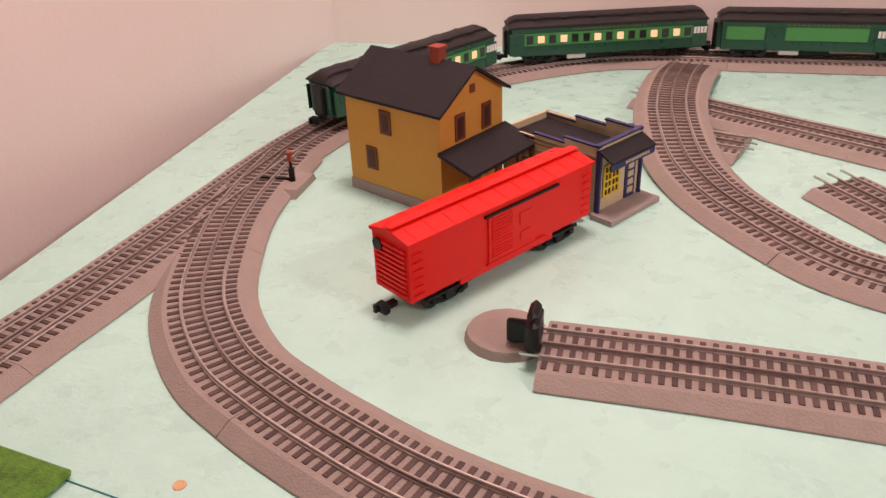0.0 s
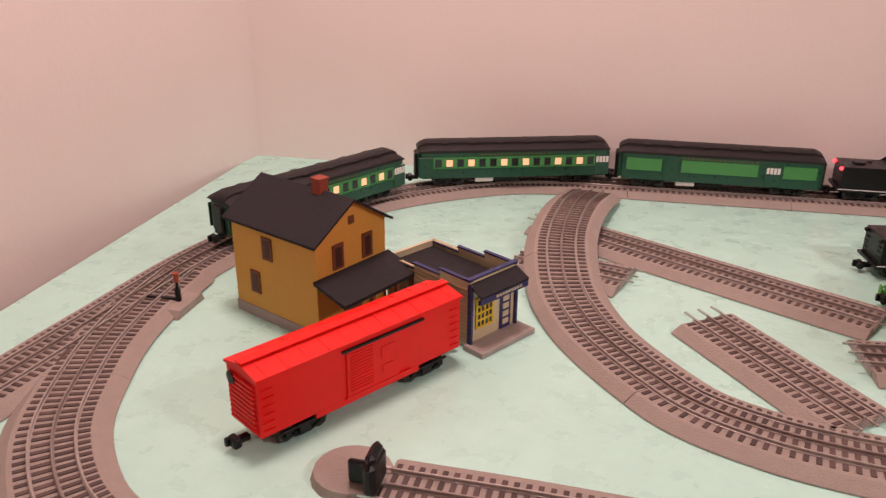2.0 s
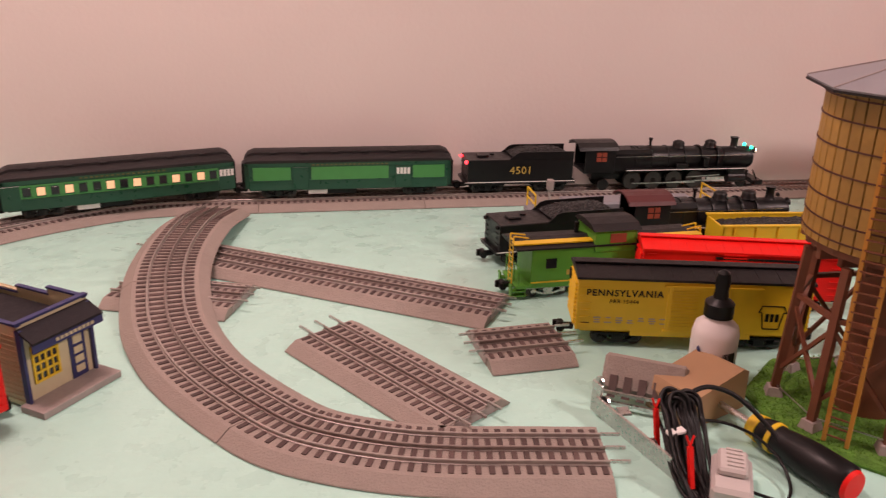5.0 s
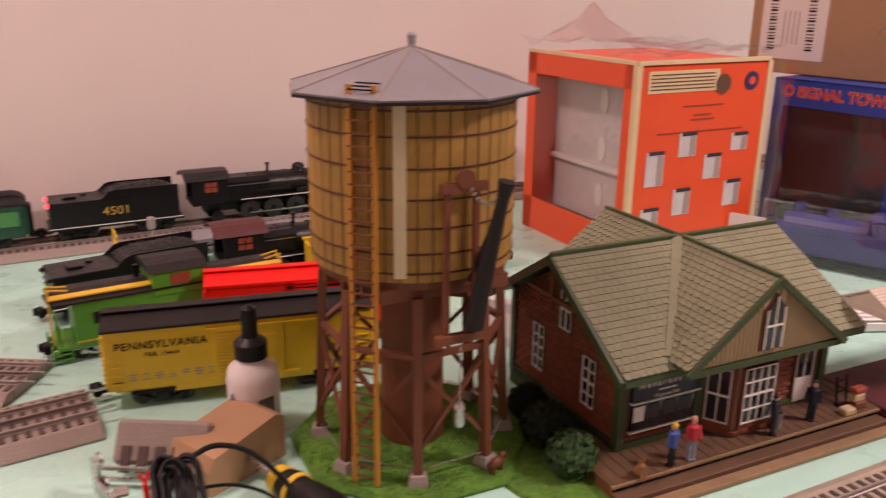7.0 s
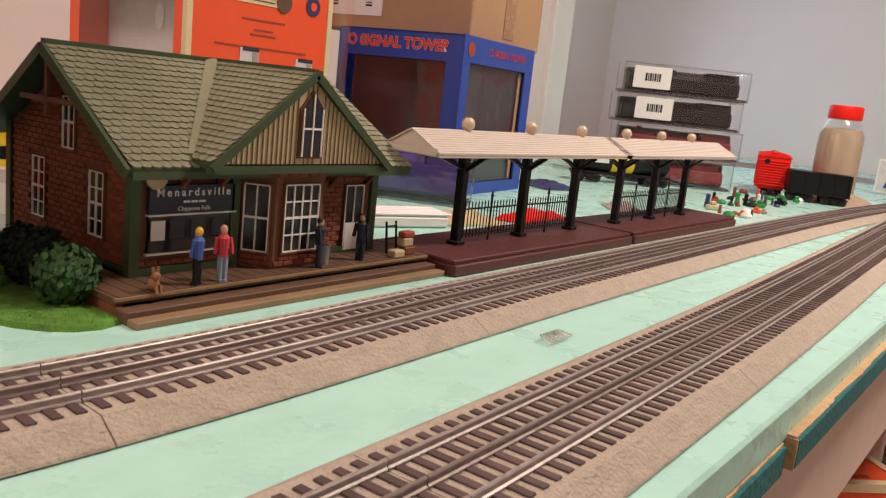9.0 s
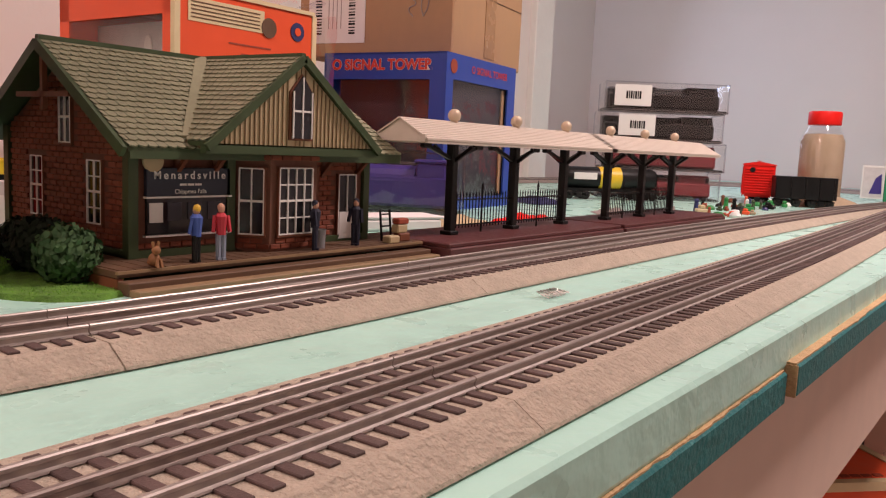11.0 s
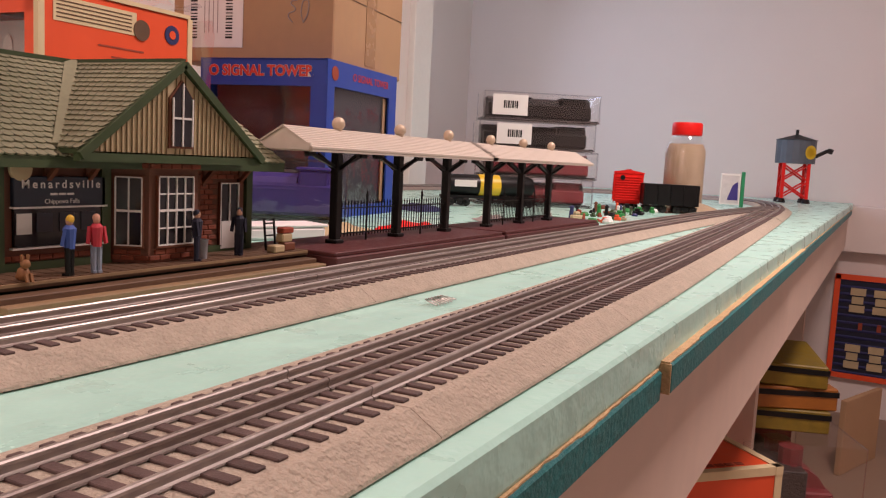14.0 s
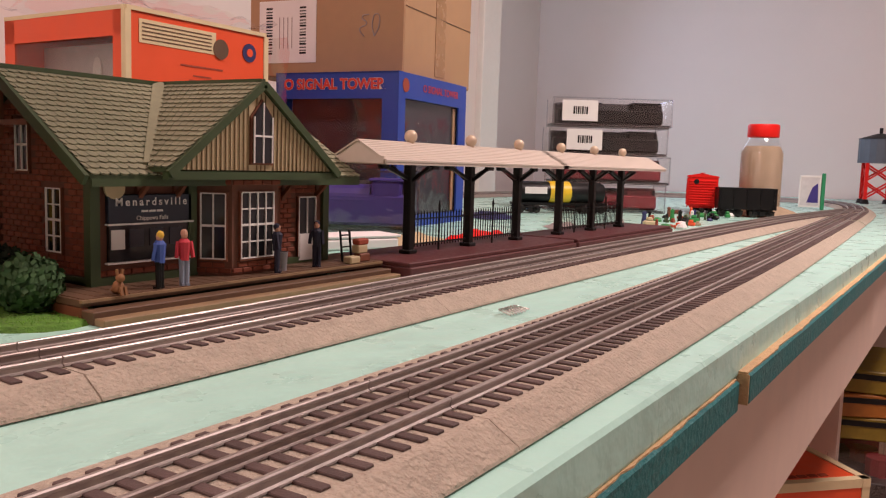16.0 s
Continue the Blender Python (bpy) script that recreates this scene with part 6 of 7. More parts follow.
for b_ in (box(0.003, D, 0.030, (0, D / 2, Hh - 0.030)), box(0.003, D, 0.050, (0, D / 2, 0)), box(0.003, 0.022, Hh, (0, 0.011, 0)), box(0.003, 0.022, Hh, (0, D - 0.011, 0))):
    part("window_frame", b_, M_ORANGE, oc)
part("edge_band", box(0.008, 0.008, Hh, (0.002, 0.002, 0)), M_CREAMTAPE, oc, "cream edge band")
part("edge_band", box(0.008, 0.008, Hh, (W, 0.002, 0)), M_CREAMTAPE, oc, "cream edge band")
part("edge_band", box(W, 0.008, 0.005, (W / 2, 0.002, Hh)), M_CREAMTAPE, oc, "cream edge band")
part("edge_band", box(0.008, D, 0.005, (0.002, D / 2, Hh)), M_CREAMTAPE, oc, "cream edge band")
inner = part("inner_model", box(0.006, D - 0.030, 0.21, (0.055, D / 2 + 0.012, 0.030)), M_PALEPRINT, oc, "grey model wall behind the window")
for i in range(2):
    for j in range(3):
        part("model_window", lathe([(0.009, 0), (0.009, 0.001), (0, 0.001)], 12, m=pose(0.0515, 0.075 + i * 0.050, 0.070 + j * 0.068, 0, -90, 0) @ Matrix.Diagonal((2.0, 1, 1, 1))), M_WHITE, inner)
part("model_ledge", box(0.012, D - 0.030, 0.006, (0.050, D / 2 + 0.012, 0.108)), M_WHITE, inner)
part("window_film", box(0.0008, D - 0.04, Hh - 0.08, (-0.0008, D / 2, 0.048)), M_CLEAR, oc, "clear window film").visible_shadow = False
part("text_panel", box(0.120, 0.0008, 0.028, (0.078, -0.0006, 0.232)), M_CREAMTAPE, oc, "cream text panel")
for k in range(5):
    part("text_bar", box(0.108, 0.0006, 0.0014, (0.076, -0.0013, 0.236 + 0.0046 * k)), M_DECK, oc)
part("round_mark", lathe([(0.013, 0), (0.013, 0.0008), (0, 0.0008)], 20, m=pose(0.146, -0.0012, 0.240, 90)), M_DECK, oc, "round brown emblem")
part("round_mark", lathe([(0.0125, 0), (0.0125, 0.0008), (0, 0.0008)], 20, m=pose(0.198, -0.0006, 0.242, 90)), M_NAVY, oc, "round navy emblem")
part("round_mark", lathe([(0.0055, 0), (0.0055, 0.0008), (0, 0.0008)], 16, m=pose(0.198, -0.0016, 0.242, 90)), M_ORANGE, oc)
for z, w in ((0.212, 0.070), (0.200, 0.030), (0.194, 0.042), (0.178, 0.150)):
    part("text_bar", box(w, 0.0006, 0.0020, (W / 2, -0.0006, z)), M_BRICKRED, oc)
for x, z, h_ in ((0.040, 0.110, 0.046), (0.094, 0.146, 0.032), (0.188, 0.148, 0.024), (0.142, 0.112, 0.034), (0.092, 0.066, 0.036), (0.184, 0.070, 0.036), (0.038, 0.050, 0.030)):
    pic = part("picture", box(0.030, 0.0008, h_, (x, -0.0006, z), rz=0), M_PALEPRINT, oc, "small printed picture")
    part("picture_top", box(0.026, 0.0006, 0.005, (x + 0.002, -0.0013, z + h_ - 0.004)), M_DIM, pic)
    part("picture_side", box(0.009, 0.0006, h_ - 0.006, (x + 0.009, -0.0013, z + 0.001)), M_SLAB, pic)
bag = bmesh.new()
bmesh.ops.create_grid(bag, x_segments=30, y_segments=24, size=0.5)
for v in bag.verts:
    x, y = v.co.x, v.co.y
    k = max(0, 1 - 3.4 * abs(x + 0.36)) * max(0, 1 - 2.6 * abs(y - 0.02)) ** 1.4
    v.co = (W / 2 + x * (W + 0.030), D / 2 + y * (D + 0.02), Hh + 0.008 + 0.012 * (noise.noise(Vector((x * 9, y * 9, 0))) + 0.6) + 0.060 * k)
part("plastic_bag", bag, M_CLAMP, oc, "crumpled clear plastic bag", True).visible_shadow = False
bag = bmesh.new()
bmesh.ops.create_grid(bag, x_segments=24, y_segments=24, size=0.5)
for v in bag.verts:
    x, y = v.co.x, v.co.y
    v.co = (W + 0.012 + 0.008 * noise.noise(Vector((x * 6, y * 6, 4))), D / 2 + x * D - 0.03, Hh / 2 + y * Hh)
part("plastic_bag", bag, M_CLAMP, oc, "hanging clear plastic bag", True).visible_shadow = False

M_LETTER = mat("red_letter", (0.62, 0.05, 0.03), 0.4)
tc = thing("tower_carton", pose(2.016, 1.204, 0, 0, 0, -81.2), "blue window carton for a signal tower kit", "carton", "cartons")
W, D, Hh = 0.216, 0.249, 0.233
# local origin at the near right corner; the front runs to local -x
for nm, b_ in (("panel", box(W, 0.003, 0.040, (-W / 2, 0.0015, Hh - 0.040))), ("panel", box(W, 0.003, 0.020, (-W / 2, 0.0015, 0))), ("panel", box(0.026, 0.003, Hh - 0.06, (-0.013, 0.0015, 0.020))), ("panel", box(0.016, 0.003, Hh - 0.06, (-W + 0.008, 0.0015, 0.020))),
                ("panel", box(0.003, D, 0.038, (0, D / 2, Hh - 0.038))), ("panel", box(0.003, D, 0.018, (0, D / 2, 0))), ("panel", box(0.003, 0.022, Hh - 0.056, (0, 0.011, 0.018))), ("panel", box(0.003, 0.030, Hh - 0.056, (0, D - 0.015, 0.018))),
                ("panel", box(W, 0.003, Hh, (-W / 2, D, 0))), ("panel", box(0.003, D, Hh, (-W, D / 2, 0))), ("panel", box(W, D, 0.003, (-W / 2, D / 2, Hh - 0.003)))):
    part(nm, b_, M_BLUE, tc)
# block filling the carton, coloured dark for the shade behind its windows
part("tray", box(W - 0.010, D - 0.050, Hh - 0.010, (-W / 2 - 0.004, D / 2 + 0.016, 0.003)), M_DIM, tc, "dark block for the carton's shaded inside")
part("tray_edge", box(0.002, 0.010, Hh - 0.06, (-0.006, D - 0.034, 0.020)), M_CARD, tc, "brown card edge")
part("window_film", box(W - 0.044, 0.0008, Hh - 0.062, (-W / 2 + 0.004, 0.0040, 0.021)), M_CLEAR, tc).visible_shadow = False
part("window_film", box(0.0008, D - 0.054, Hh - 0.058, (-0.003, D / 2 - 0.004, 0.019)), M_CLEAR, tc).visible_shadow = False
words("lettering", "O SIGNAL TOWER", 0.0215, pose(-W / 2 - 0.004, -0.0006, Hh - 0.019, 90), M_BOTTLE, tc, 1.0, "pale outline of the lettering", 0.0012)
words("lettering", "O SIGNAL TOWER", 0.0215, pose(-W / 2 - 0.004, -0.0011, Hh - 0.019, 90), M_LETTER, tc, 1.0, "red lettering", 0.0008)
words("lettering", "O SIGNAL TOWER", 0.0160, pose(0.0022, D / 2 + 0.022, Hh - 0.019, 90, 0, 90), M_LETTER, tc, 1.0, "orange-red lettering")
part("round_mark", lathe([(0.0105, 0), (0.0105, 0.0008), (0, 0.0008)], 18, m=pose(0.0016, 0.022, Hh - 0.019, 0, 90, 0)), M_BRICKRED, tc, "round red emblem")

cb = thing("cardboard_box", pose(2.070, 1.235, 0.2335, 0, 0, -80), "brown cardboard shipping box with a white barcode label", "box", "cartons")
W, D, Hh = 0.288, 0.270, 0.19
part("carton_body", box(W, D, Hh, (-W / 2, D / 2, 0), 0.002), M_CARD, cb)
part("flap_seam", box(0.0012, D * 0.98, 0.0012, (0.0004, D / 2, Hh * 0.55)), M_DECK, cb)
part("tape", box(0.0008, 0.040, Hh * 0.9, (0.0006, D / 2, 0.01)), mat("brown_tape", (0.36, 0.21, 0.10), 0.25), cb, "glossy brown tape")
lb = part("label", box(0.110, 0.0010, 0.100, (-W + 0.075, -0.0008, 0.022)), M_WHITE, cb, "white shipping label")
for col in (-W + 0.040, -W + 0.105):
    for k in range(16):
        part("barcode_bar", box(0.012, 0.0006, 0.0016 if k % 3 else 0.0030, (col, -0.0015, 0.036 + 0.0048 * k)), M_BLACK, lb)
for k in range(4):
    part("text_bar", box(0.0012, 0.0006, 0.050, (-W + 0.060 + 0.008 * k, -0.0015, 0.045)), M_SLAB, lb)
tube("pen_mark", [(-0.070, -0.0008, 0.060), (-0.078, -0.0008, 0.072), (-0.066, -0.0008, 0.080), (-0.074, -0.0008, 0.090), (-0.062, -0.0008, 0.094)], 0.0009, M_SLAB, cb)
tube("pen_mark", [(-0.052, -0.0008, 0.060), (-0.056, -0.0008, 0.078), (-0.048, -0.0008, 0.094), (-0.044, -0.0008, 0.076), (-0.052, -0.0008, 0.060)], 0.0009, M_SLAB, cb)


M_EDGE = clear("clear_plastic_edge", 0.15, (0.93, 0.93, 0.95), 0.24)


M_PACK = mat("dark_packing", (0.030, 0.026, 0.030), 0.35, vary=0.8, scale=90, bump=0.6, bump_scale=120)


def clear_case(m, w, d, h, label, car, mark=None):
    c = thing("clear_case", m, label, "display case", "display cases")
    for b_ in (box(w, 0.001, h, (0, -d / 2, 0)), box(w, 0.001, h, (0, d / 2, 0)), box(0.001, d, h, (-w / 2, 0, 0)), box(0.001, d, h, (w / 2, 0, 0)), box(w, d, 0.001, (0, 0, h - 0.001))):
        part("clear_side", b_, M_CLEAR, c).visible_shadow = False
    part("tray", box(w - 0.004, d - 0.004, 0.006, (0, 0, 0), 0.001), M_BLACK, c)
    for x in (-w / 2, w / 2):
        for y in (-d / 2, d / 2):
            part("case_edge", box(0.0030, 0.0030, h - 0.002, (x, y, 0), 0.0008), M_EDGE, c).visible_shadow = False
    for z in (0.001, h - 0.0035):
        part("case_edge", box(w, 0.0030, 0.0026, (0, -d / 2, z)), M_EDGE, c).visible_shadow = False
        part("case_edge", box(0.0030, d, 0.0026, (w / 2, 0, z)), M_EDGE, c).visible_shadow = False
    part("packing", box(w * 0.92, d * 0.46, h * 0.76, (0, d * 0.16, 0.005), 0.003), M_PACK, c, "dark moulded packing")
    part("car_body", joined(cyl(h * 0.26, w * 0.56, (-w * 0.38, 0, h * 0.52), 16, ry=90), box(w * 0.22, d * 0.56, h * 0.60, (w * 0.30, 0, h * 0.22), 0.003), box(w * 0.90, d * 0.60, h * 0.50, (0, 0, h * 0.12), 0.004), cyl(h * 0.09, h * 0.16, (-w * 0.30, 0, h * 0.74), 10), cyl(h * 0.10, h * 0.12, (-w * 0.08, 0, h * 0.75), 10), box(w * 0.26, d * 0.62, h * 0.05, (w * 0.30, 0, h * 0.82), 0.002)), car, c)
    for k in range(4):
        part("car_wheel", cyl(h * 0.12, d * 0.50, (-w * 0.24 + k * w * 0.13, -d * 0.25, h * 0.22), 12, rx=-90), M_BLACK, c)
    for k in range(8):
        part("car_detail", box(w * 0.03, d * 0.54, h * 0.16, (-w * 0.36 + k * w * 0.10, 0, h * 0.34), 0.001), M_DIM if k % 2 else M_BLACK, c)
    if mark:
        part("tag", box(w * 0.30, 0.0008, h * 0.72, (mark, -d / 2 - 0.0012, h * 0.16)), M_WHITE, c, "white barcode tag")
        for k in range(7):
            part("barcode_bar", box(w * 0.008 if k % 2 else w * 0.014, 0.0006, h * 0.26, (mark - w * 0.05 + k * w * 0.018, -d / 2 - 0.0019, h * 0.40)), M_BLACK, c)
    return c


M_PURPLE = mat("purple_blue_print", (0.05, 0.035, 0.22), 0.4, vary=0.1)
M_DKRED = mat("dark_red_print", (0.20, 0.02, 0.03), 0.4, vary=0.2)
cs = clear_case(pose(1.930, 1.222, 0, 0, 0, -62), 0.19, 0.075, 0.088, "clear blister case holding a purple-blue toy car", M_PURPLE)
part("tag", box(0.050, 0.0008, 0.040, (-0.115, -0.040, 0.020)), M_WHITE, cs, "white hanging tag")
for k in range(3):
    part("letter_bar", box(0.011, 0.0008, 0.014, (-0.012 + 0.014 * k, -0.0196, 0.042)), M_GOLD, cs, "gold letter shape")
base_m = pose(2.84, 1.222, 0, 0, 0, -55)
for k, (lab, col, mk) in enumerate((("clear case with a dark red toy car at the stack's foot", M_DKRED, None), ("clear case with a dark red toy engine in the stack", M_DKRED, None), ("clear case with a black toy engine and white tag", M_BLACK, -0.055), ("clear case with a black toy engine, topmost, white tag", M_BLACK, -0.075))):
    clear_case(base_m @ pose(0.008 * (k % 2), 0.004 * k, 0.065 * k), 0.27, 0.10, 0.0645, lab, col, mk)

# ---- far end of the table ----
jar = thing("sand_jar", pose(3.10, 0.928, 0) @ Matrix.Diagonal((1, 1, 1.05, 1)), "clear plastic jar of sand with a red lid", "jar")
part("sand", lathe([(0.044, 0.002), (0.0472, 0.02), (0.0472, 0.140), (0.040, 0.156), (0.0, 0.158)], 28), M_SAND, jar, "pale brown sand", True)
part("jar_wall", lathe([(0.046, 0), (0.049, 0.004), (0.049, 0.145), (0.036, 0.172), (0.032, 0.178), (0.031, 0.178), (0.035, 0.170), (0.0482, 0.144), (0.0482, 0.004)], 28), M_CLEAR, jar, "clear jar wall", True).visible_shadow = False
part("lid", lathe([(0.035, 0.176), (0.036, 0.178), (0.036, 0.202), (0.034, 0.205), (0, 0.205)], 28), M_RED, jar, "red screw lid", True)
solid("spilt_sand", lathe([(0.075, 0), (0.050, 0.014), (0.020, 0.024), (0, 0.026)], 20, at=(3.045, 0.888, 0)), M_SAND, "small spilt heap of sand by the jar", "sand", smooth=True)

boxcar(pose(3.07, 1.057, 0, 0, 0, 17), 0.235, 0.068, 0.086, M_RED, M_RED, M_RED, "red boxcar seen end on beside the jar")
gb = thing("hopper_car", pose(2.965, 0.927, 0, 0, 0, -66), "black open hopper car beside the red boxcar", "toy hopper", "freight cars")
part("body", prism([(-0.027, 0.018), (0.027, 0.018), (0.027, 0.066), (-0.027, 0.066)], 0.125), M_BLACK, gb)
for k in range(5):
    part("rib", box(0.003, 0.058, 0.046, (-0.058 + k * 0.029, 0, 0.020)), M_BLACK, gb)
for e in (-1, 1):
    wheel_truck(gb, e * 0.034)

bb = thing("billboard", pose(3.60, 0.900, 0, 0, 0, -76), "small green framed billboard with a picture", "billboard")
part("post", box(0.010, 0.014, 0.105, (0.0345, 0, 0), 0.001), mat("sign_green", (0.02, 0.25, 0.10), 0.5), bb, "green post")
part("frame", box(0.058, 0.006, 0.092, (0, 0, 0.006), 0.001), M_WHITE, bb)
part("poster", box(0.050, 0.0010, 0.082, (0, -0.0036, 0.011)), M_PALEPRINT, bb, "pale printed poster")
part("poster_shape", prism([(-0.023, 0.016), (0.008, 0.016), (-0.006, 0.060), (-0.020, 0.072)], 0.0008, pose(0, -0.0046, 0.004, 0, 0, 90)), M_PURPLE, bb)

wt2 = thing("water_tank", pose(4.45, 0.815, 0, 0, 0, 15), "small grey water tank on red lattice legs", "water tower")
part("tank", cyl(0.072, 0.088, (0, 0, 0.150), 20), mat("blue_grey_tank", (0.10, 0.12, 0.15), 0.5), wt2)
part("roof", cyl(0.076, 0.020, (0, 0, 0.238), 20, 0.010), M_ROOFBLK, wt2)
part("finial", cyl(0.006, 0.022, (0, 0, 0.256), 8), M_ROOFBLK, wt2)
part("emblem", lathe([(0.026, 0), (0.026, 0.002), (0.016, 0.002), (0.016, 0)], 20, m=pose(-0.058, -0.043, 0.192, 0, -90, 36)), M_YELLOW, wt2, "yellow ring emblem")
for i in range(4):
    a = radians(45 + 90 * i)
    b2_ = radians(135 + 90 * i)
    p, q = (0.062 * math.cos(a), 0.062 * math.sin(a)), (0.062 * math.cos(b2_), 0.062 * math.sin(b2_))
    part("leg", beam((*p, 0.0), (*p, 0.152), 0.012), M_RED, wt2, "red leg")
    for z0 in (0.02, 0.085):
        part("lattice", beam((*p, z0), (*q, z0 + 0.060), 0.006), M_RED, wt2)
        part("lattice", beam((*q, z0), (*p, z0 + 0.060), 0.006), M_RED, wt2)
    part("foot", lathe([(0.016, 0), (0.012, 0.016), (0, 0.018)], 10, at=(*p, 0)), M_BLACK, wt2)
part("spout", joined(beam((0.03, -0.06, 0.170), (0.055, -0.125, 0.205), 0.012), beam((0.055, -0.125, 0.205), (0.058, -0.14, 0.200), 0.018)), M_ROOFBLK, wt2, "black spout")

tk = thing("tank_car", pose(2.66, 1.245, 0, 0, 0, -42), "black tank car with a broad yellow band", "toy tank car", "freight cars")
part("tank", lathe([(0.006, -0.105), (0.020, -0.100), (0.023, -0.092), (0.023, 0.092), (0.020, 0.100), (0.006, 0.105)], 20, m=pose(0, 0, 0.045, 0, 90, 0)), M_BLACK, tk, smooth=True)
part("band", lathe([(0.0232, -0.024), (0.0240, -0.024), (0.0240, 0.024), (0.0232, 0.024)], 20, m=pose(-0.004, 0, 0.045, 0, 90, 0)), M_YELLOW, tk, "yellow band", True)
part("panel", box(0.050, 0.002, 0.014, (-0.062, -0.0232, 0.042)), M_WHITE, tk, "white side panel")
part("dome", cyl(0.010, 0.010, (0, 0, 0.066), 14), M_BLACK, tk)
part("underframe", box(0.215, 0.030, 0.006, (0, 0, 0.017)), M_BLACK, tk)
for e in (-1, 1):
    wheel_truck(tk, e * 0.075)

tray = thing("white_tray", pose(1.752, 1.075, 0, 0, 0, -22), "white ribbed plastic roof piece lying on the foam", "plastic part")
part("base", box(0.115, 0.050, 0.014, (0, 0, 0), 0.003), M_BOTTLE, tray)
for k in range(5):
    part("rib", box(0.120, 0.006, 0.003, (0, -0.022 + 0.011 * k, 0.0138), 0.001), M_BOTTLE, tray)

rnd = random.Random(11)
cols = [M_BRICKRED, M_BLACK, M_TAN, M_NAVY, M_SLAB, M_DKGREEN, M_ORANGE, mat("toy_green", (0.03, 0.25, 0.06), 0.5), M_BLACK, M_WHITE, M_SAND, M_TIMBER]
for k in range(46):
    x = rnd.uniform(2.40, 2.92)
    y = 0.915 + (x - 2.40) * 0.10 + rnd.uniform(-0.02, 0.10)
    s_ = rnd.uniform(0.005, 0.011)
    c_ = cols[rnd.randrange(len(cols))]
    kind = k % 3
    if kind == 0:
        o = joined(cyl(s_ * 0.5, s_ * 1.6, (0, 0, 0), 8, s_ * 0.35), ball(s_ * 0.42, (0, 0, s_ * 1.9)))
        nm, lb_ = "toy_figure", "tiny coloured plastic toy figure on the foam"
    elif kind == 1:
        o = joined(box(s_ * 2.2, s_ * 1.2, s_ * 0.9, (0, 0, 0), s_ * 0.2), box(s_ * 1.1, s_ * 1.0, s_ * 0.7, (0, 0, s_ * 0.85), s_ * 0.2))
        nm, lb_ = "toy_crate", "tiny coloured plastic load piece on the foam"
    else:
        o = lathe([(s_ * 0.9, 0), (s_ * 1.0, s_ * 0.4), (s_ * 0.6, s_ * 0.9), (0, s_)], 9)
        nm, lb_ = "toy_part", "tiny rounded plastic accessory on the foam"
    ob = solid(nm, o, c_, lb_, "toy part", "scattered toy pieces")
    ob.matrix_world = pose(x, y, 0, 0, 0, rnd.uniform(0, 360))
for k, (x, y, w, d, col, lb_) in enumerate(((1.86, 1.06, 0.10, 0.07, M_TAN, "flat tan bag of parts on the foam"), (1.98, 1.03, 0.12, 0.07, M_RED, "flat red and white printed packet on the foam"), (2.24, 1.03, 0.11, 0.05, M_SLAB, "flat grey-green plastic part on the foam"), (2.37, 1.25, 0.10, 0.08, M_NAVY, "dark flat card lying on the foam"))):
    bm = bmesh.new()
    bmesh.ops.create_grid(bm, x_segments=14, y_segments=10, size=0.5)
    for v in bm.verts:
        q = v.co.copy()
        e = max(0, 1 - max(abs(2 * q.x), abs(2 * q.y)) ** 2)
        v.co = (q.x * w, q.y * d, 0.001 + e * (0.010 + 0.008 * noise.noise(Vector((q.x * 7 + k, q.y * 7, 1)))))
    ob = solid("packet", bm, col, lb_, "packet", "packets", smooth=True)
    ob.matrix_world = pose(x, y, 0, 0, 0, -20 + 30 * k)

# ---- under and beyond the table ----
shelf = solid("shelf_board", box(0.06, 1.6, 0.19, (4.86, -0.15, -0.20), 0.003), M_WALL, "pale painted board fixed to the end wall", "board")
sgn = thing("wall_sign", pose(4.885, 0.652, -0.74, 0, 0, -90), "navy corrugated sign with an orange frame hung on the wall", "sign")
part("face", box(0.62, 0.010, 0.44, (0.31, 0, 0)), M_UNI, sgn)
for k in range(14):
    part("corrugation", box(0.60, 0.008, 0.012, (0.31, -0.006, 0.018 + 0.0305 * k), 0.004), M_NAVY, sgn)
for b_ in (box(0.62, 0.016, 0.022, (0.31, -0.004, -0.002)), box(0.62, 0.016, 0.022, (0.31, -0.004, 0.420)), box(0.022, 0.016, 0.44, (0.008, -0.004, 0)), box(0.022, 0.016, 0.44, (0.612, -0.004, 0))):
    part("frame", b_, M_ORANGE, sgn, "orange frame")
for r_, n_ in ((0.285, 5), (0.045, 5)):
    for k in range(n_):
        for j in range(3):
            part("letter_bar", box(0.058 if j != 1 else 0.044, 0.006, 0.030, (0.090 + 0.088 * k, -0.012, r_ + 0.036 * j)), M_TAN, sgn, "cream letter block")
for k in range(6):
    part("letter_bar", box(0.016, 0.005, 0.030, (0.110 + 0.07 * k, -0.012, 0.212)), M_BRICKRED, sgn)

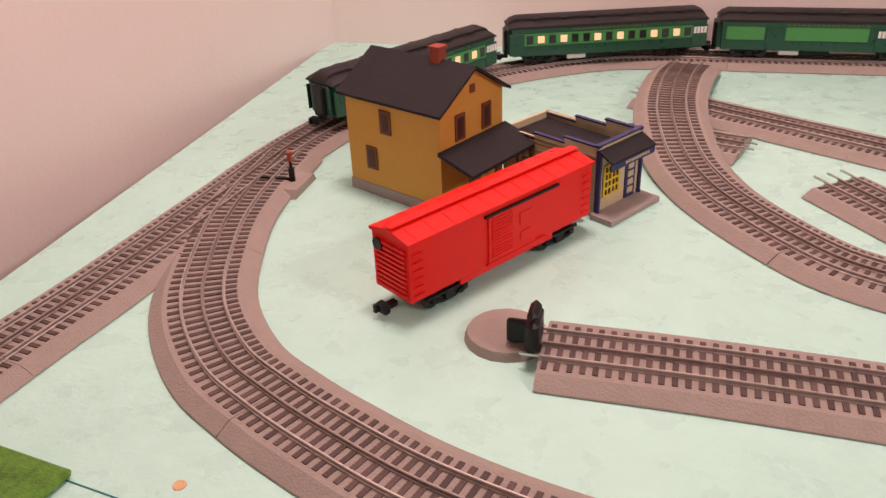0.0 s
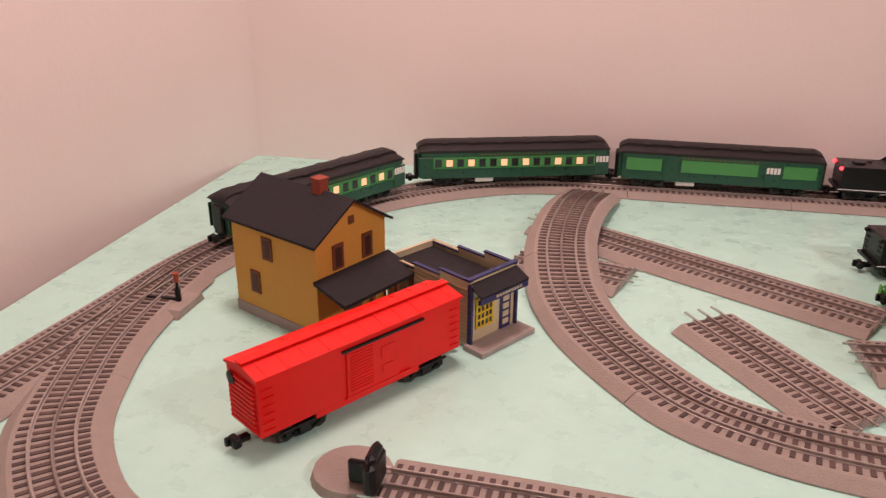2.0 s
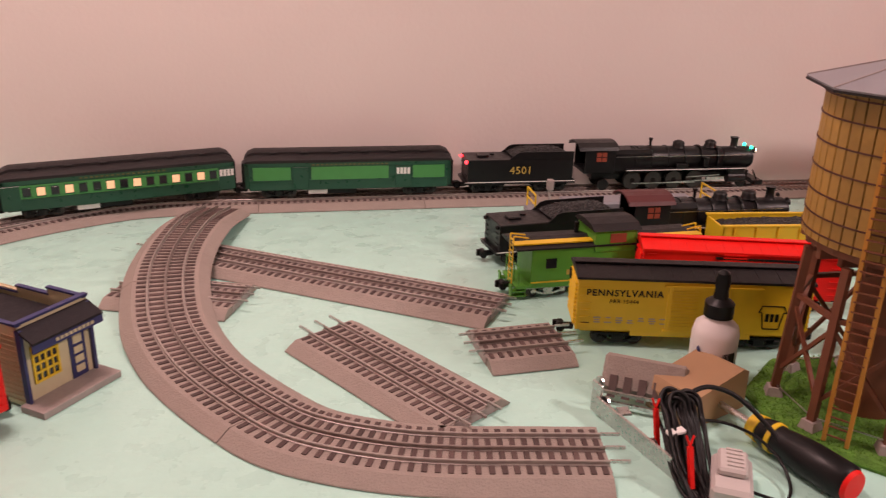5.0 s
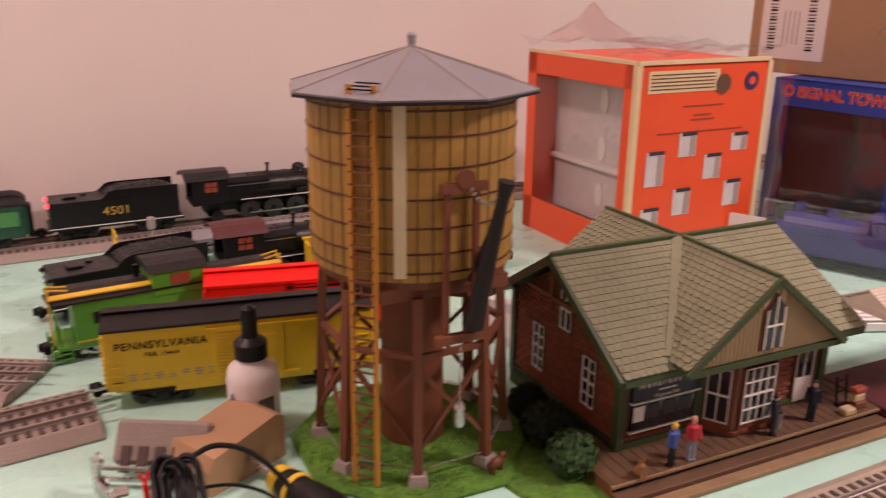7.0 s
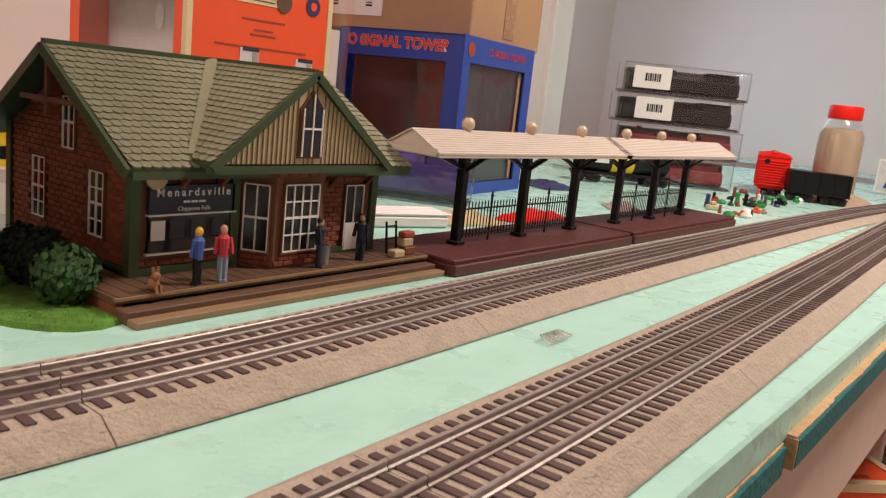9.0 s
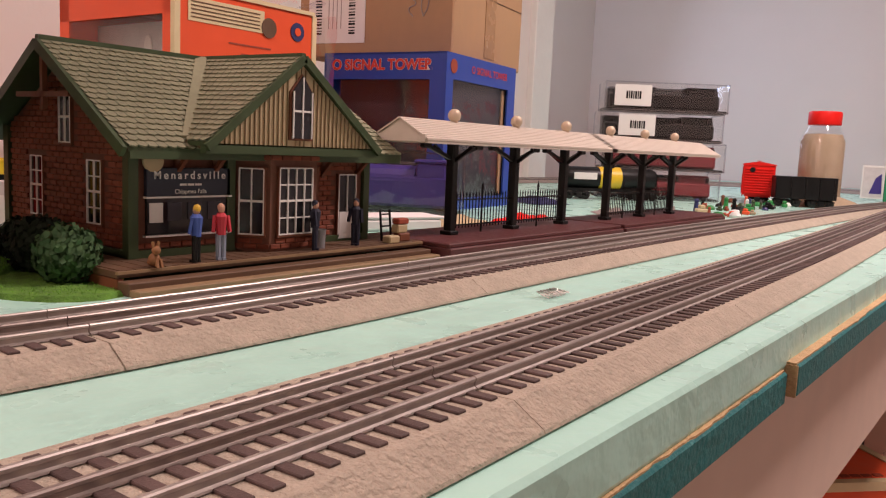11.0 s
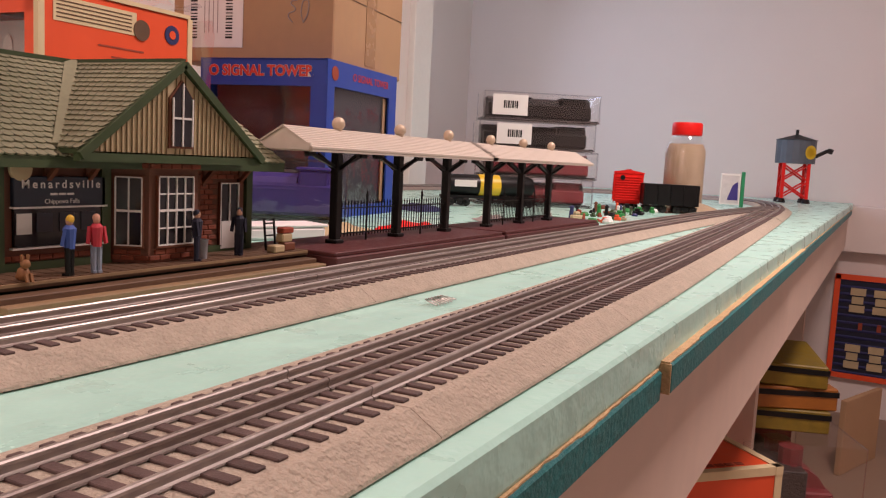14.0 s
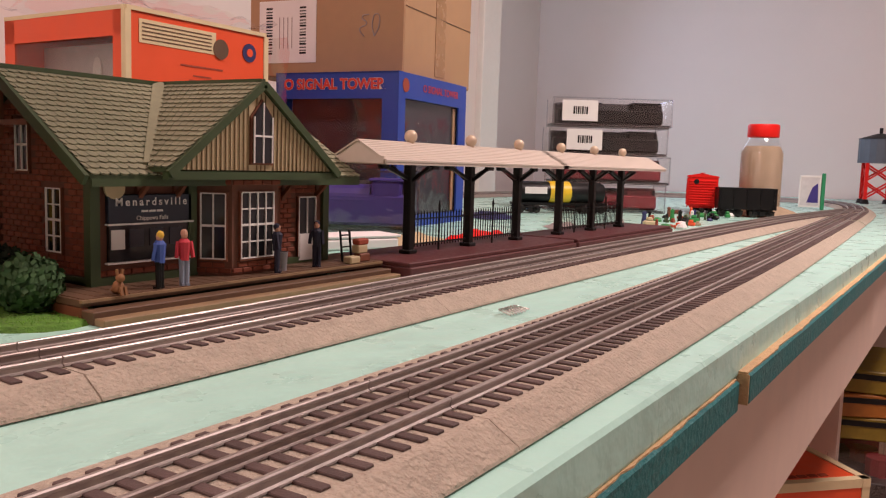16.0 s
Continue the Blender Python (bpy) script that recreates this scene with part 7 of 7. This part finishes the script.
b1 = thing("toy_carton", pose(2.83, 0.62, -0.90, 0, 0, 47), "orange carton with cream edges on the floor under the table", "carton", "cartons")
part("carton_body", box(0.36, 0.34, 0.40, (0.18, 0.17, 0), 0.003), M_ORANGE, b1)
for b_ in (box(0.366, 0.018, 0.018, (0.18, 0.007, 0.385)), box(0.018, 0.346, 0.018, (0.007, 0.17, 0.385)), box(0.018, 0.018, 0.40, (0.007, 0.007, 0))):
    part("edge_band", b_, M_CREAMTAPE, b1, "cream edge band")
for k in range(8):
    part("letter_bar", box(0.018, 0.012, 0.002, (0.035, 0.080 + 0.024 * k, 0.3995), rz=90), M_BRICKRED, b1)
part("round_mark", cyl(0.014, 0.0015, (0.035, 0.30, 0.3998), 16), M_BLUE, b1, "round blue emblem")
b3 = clear_case(pose(3.42, 0.70, -0.90, 0, 0, 25), 0.46, 0.30, 0.34, "large clear case with dark red toys under the table", M_DKRED)
M_OLIVE = mat("mustard_print", (0.23, 0.16, 0.015), 0.45, vary=0.25, scale=40)
M_AMBER = mat("amber_print", (0.34, 0.12, 0.015), 0.45, vary=0.15)
for k, (z, rz_, col) in enumerate(((-0.5595, 20, M_OLIVE), (-0.50, 26, M_AMBER), (-0.44, 14, M_OLIVE))):
    yb = thing("flat_carton", pose(3.46, 0.72, z, 0, 0, rz_), "flat yellow printed carton stacked under the table", "carton", "cartons")
    part("carton_body", box(0.34, 0.22, 0.058, (0, 0, 0), 0.003), col, yb)
    part("print_band", box(0.344, 0.224, 0.014, (0, 0, 0.036)), M_BLACK, yb, "black printed band")
    part("print_panel", box(0.18, 0.002, 0.026, (-0.05, -0.1120, 0.006)), M_ORANGE if k != 1 else M_YELLOW, yb, "printed side panel")
solid("cardboard_sheet", box(0.30, 0.02, 0.26, (4.2, 0.50, -0.90), 0.002, rz=-20), M_CARD, "brown cardboard sheet standing on the floor", "cardboard")

# headlight of the engine on the back line
beam_data = bpy.data.lights.new("headlight_beam", "SPOT")
beam_data.energy, beam_data.color, beam_data.spot_size, beam_data.spot_blend, beam_data.shadow_soft_size = 0.25, (1.0, 0.85, 0.65), radians(50), 0.9, 0.004
hl = new("headlight_beam", beam_data)
hl.matrix_world = look((1.466, on_back(1.466), RT + 0.058), (2.4, 1.79, 0.10))
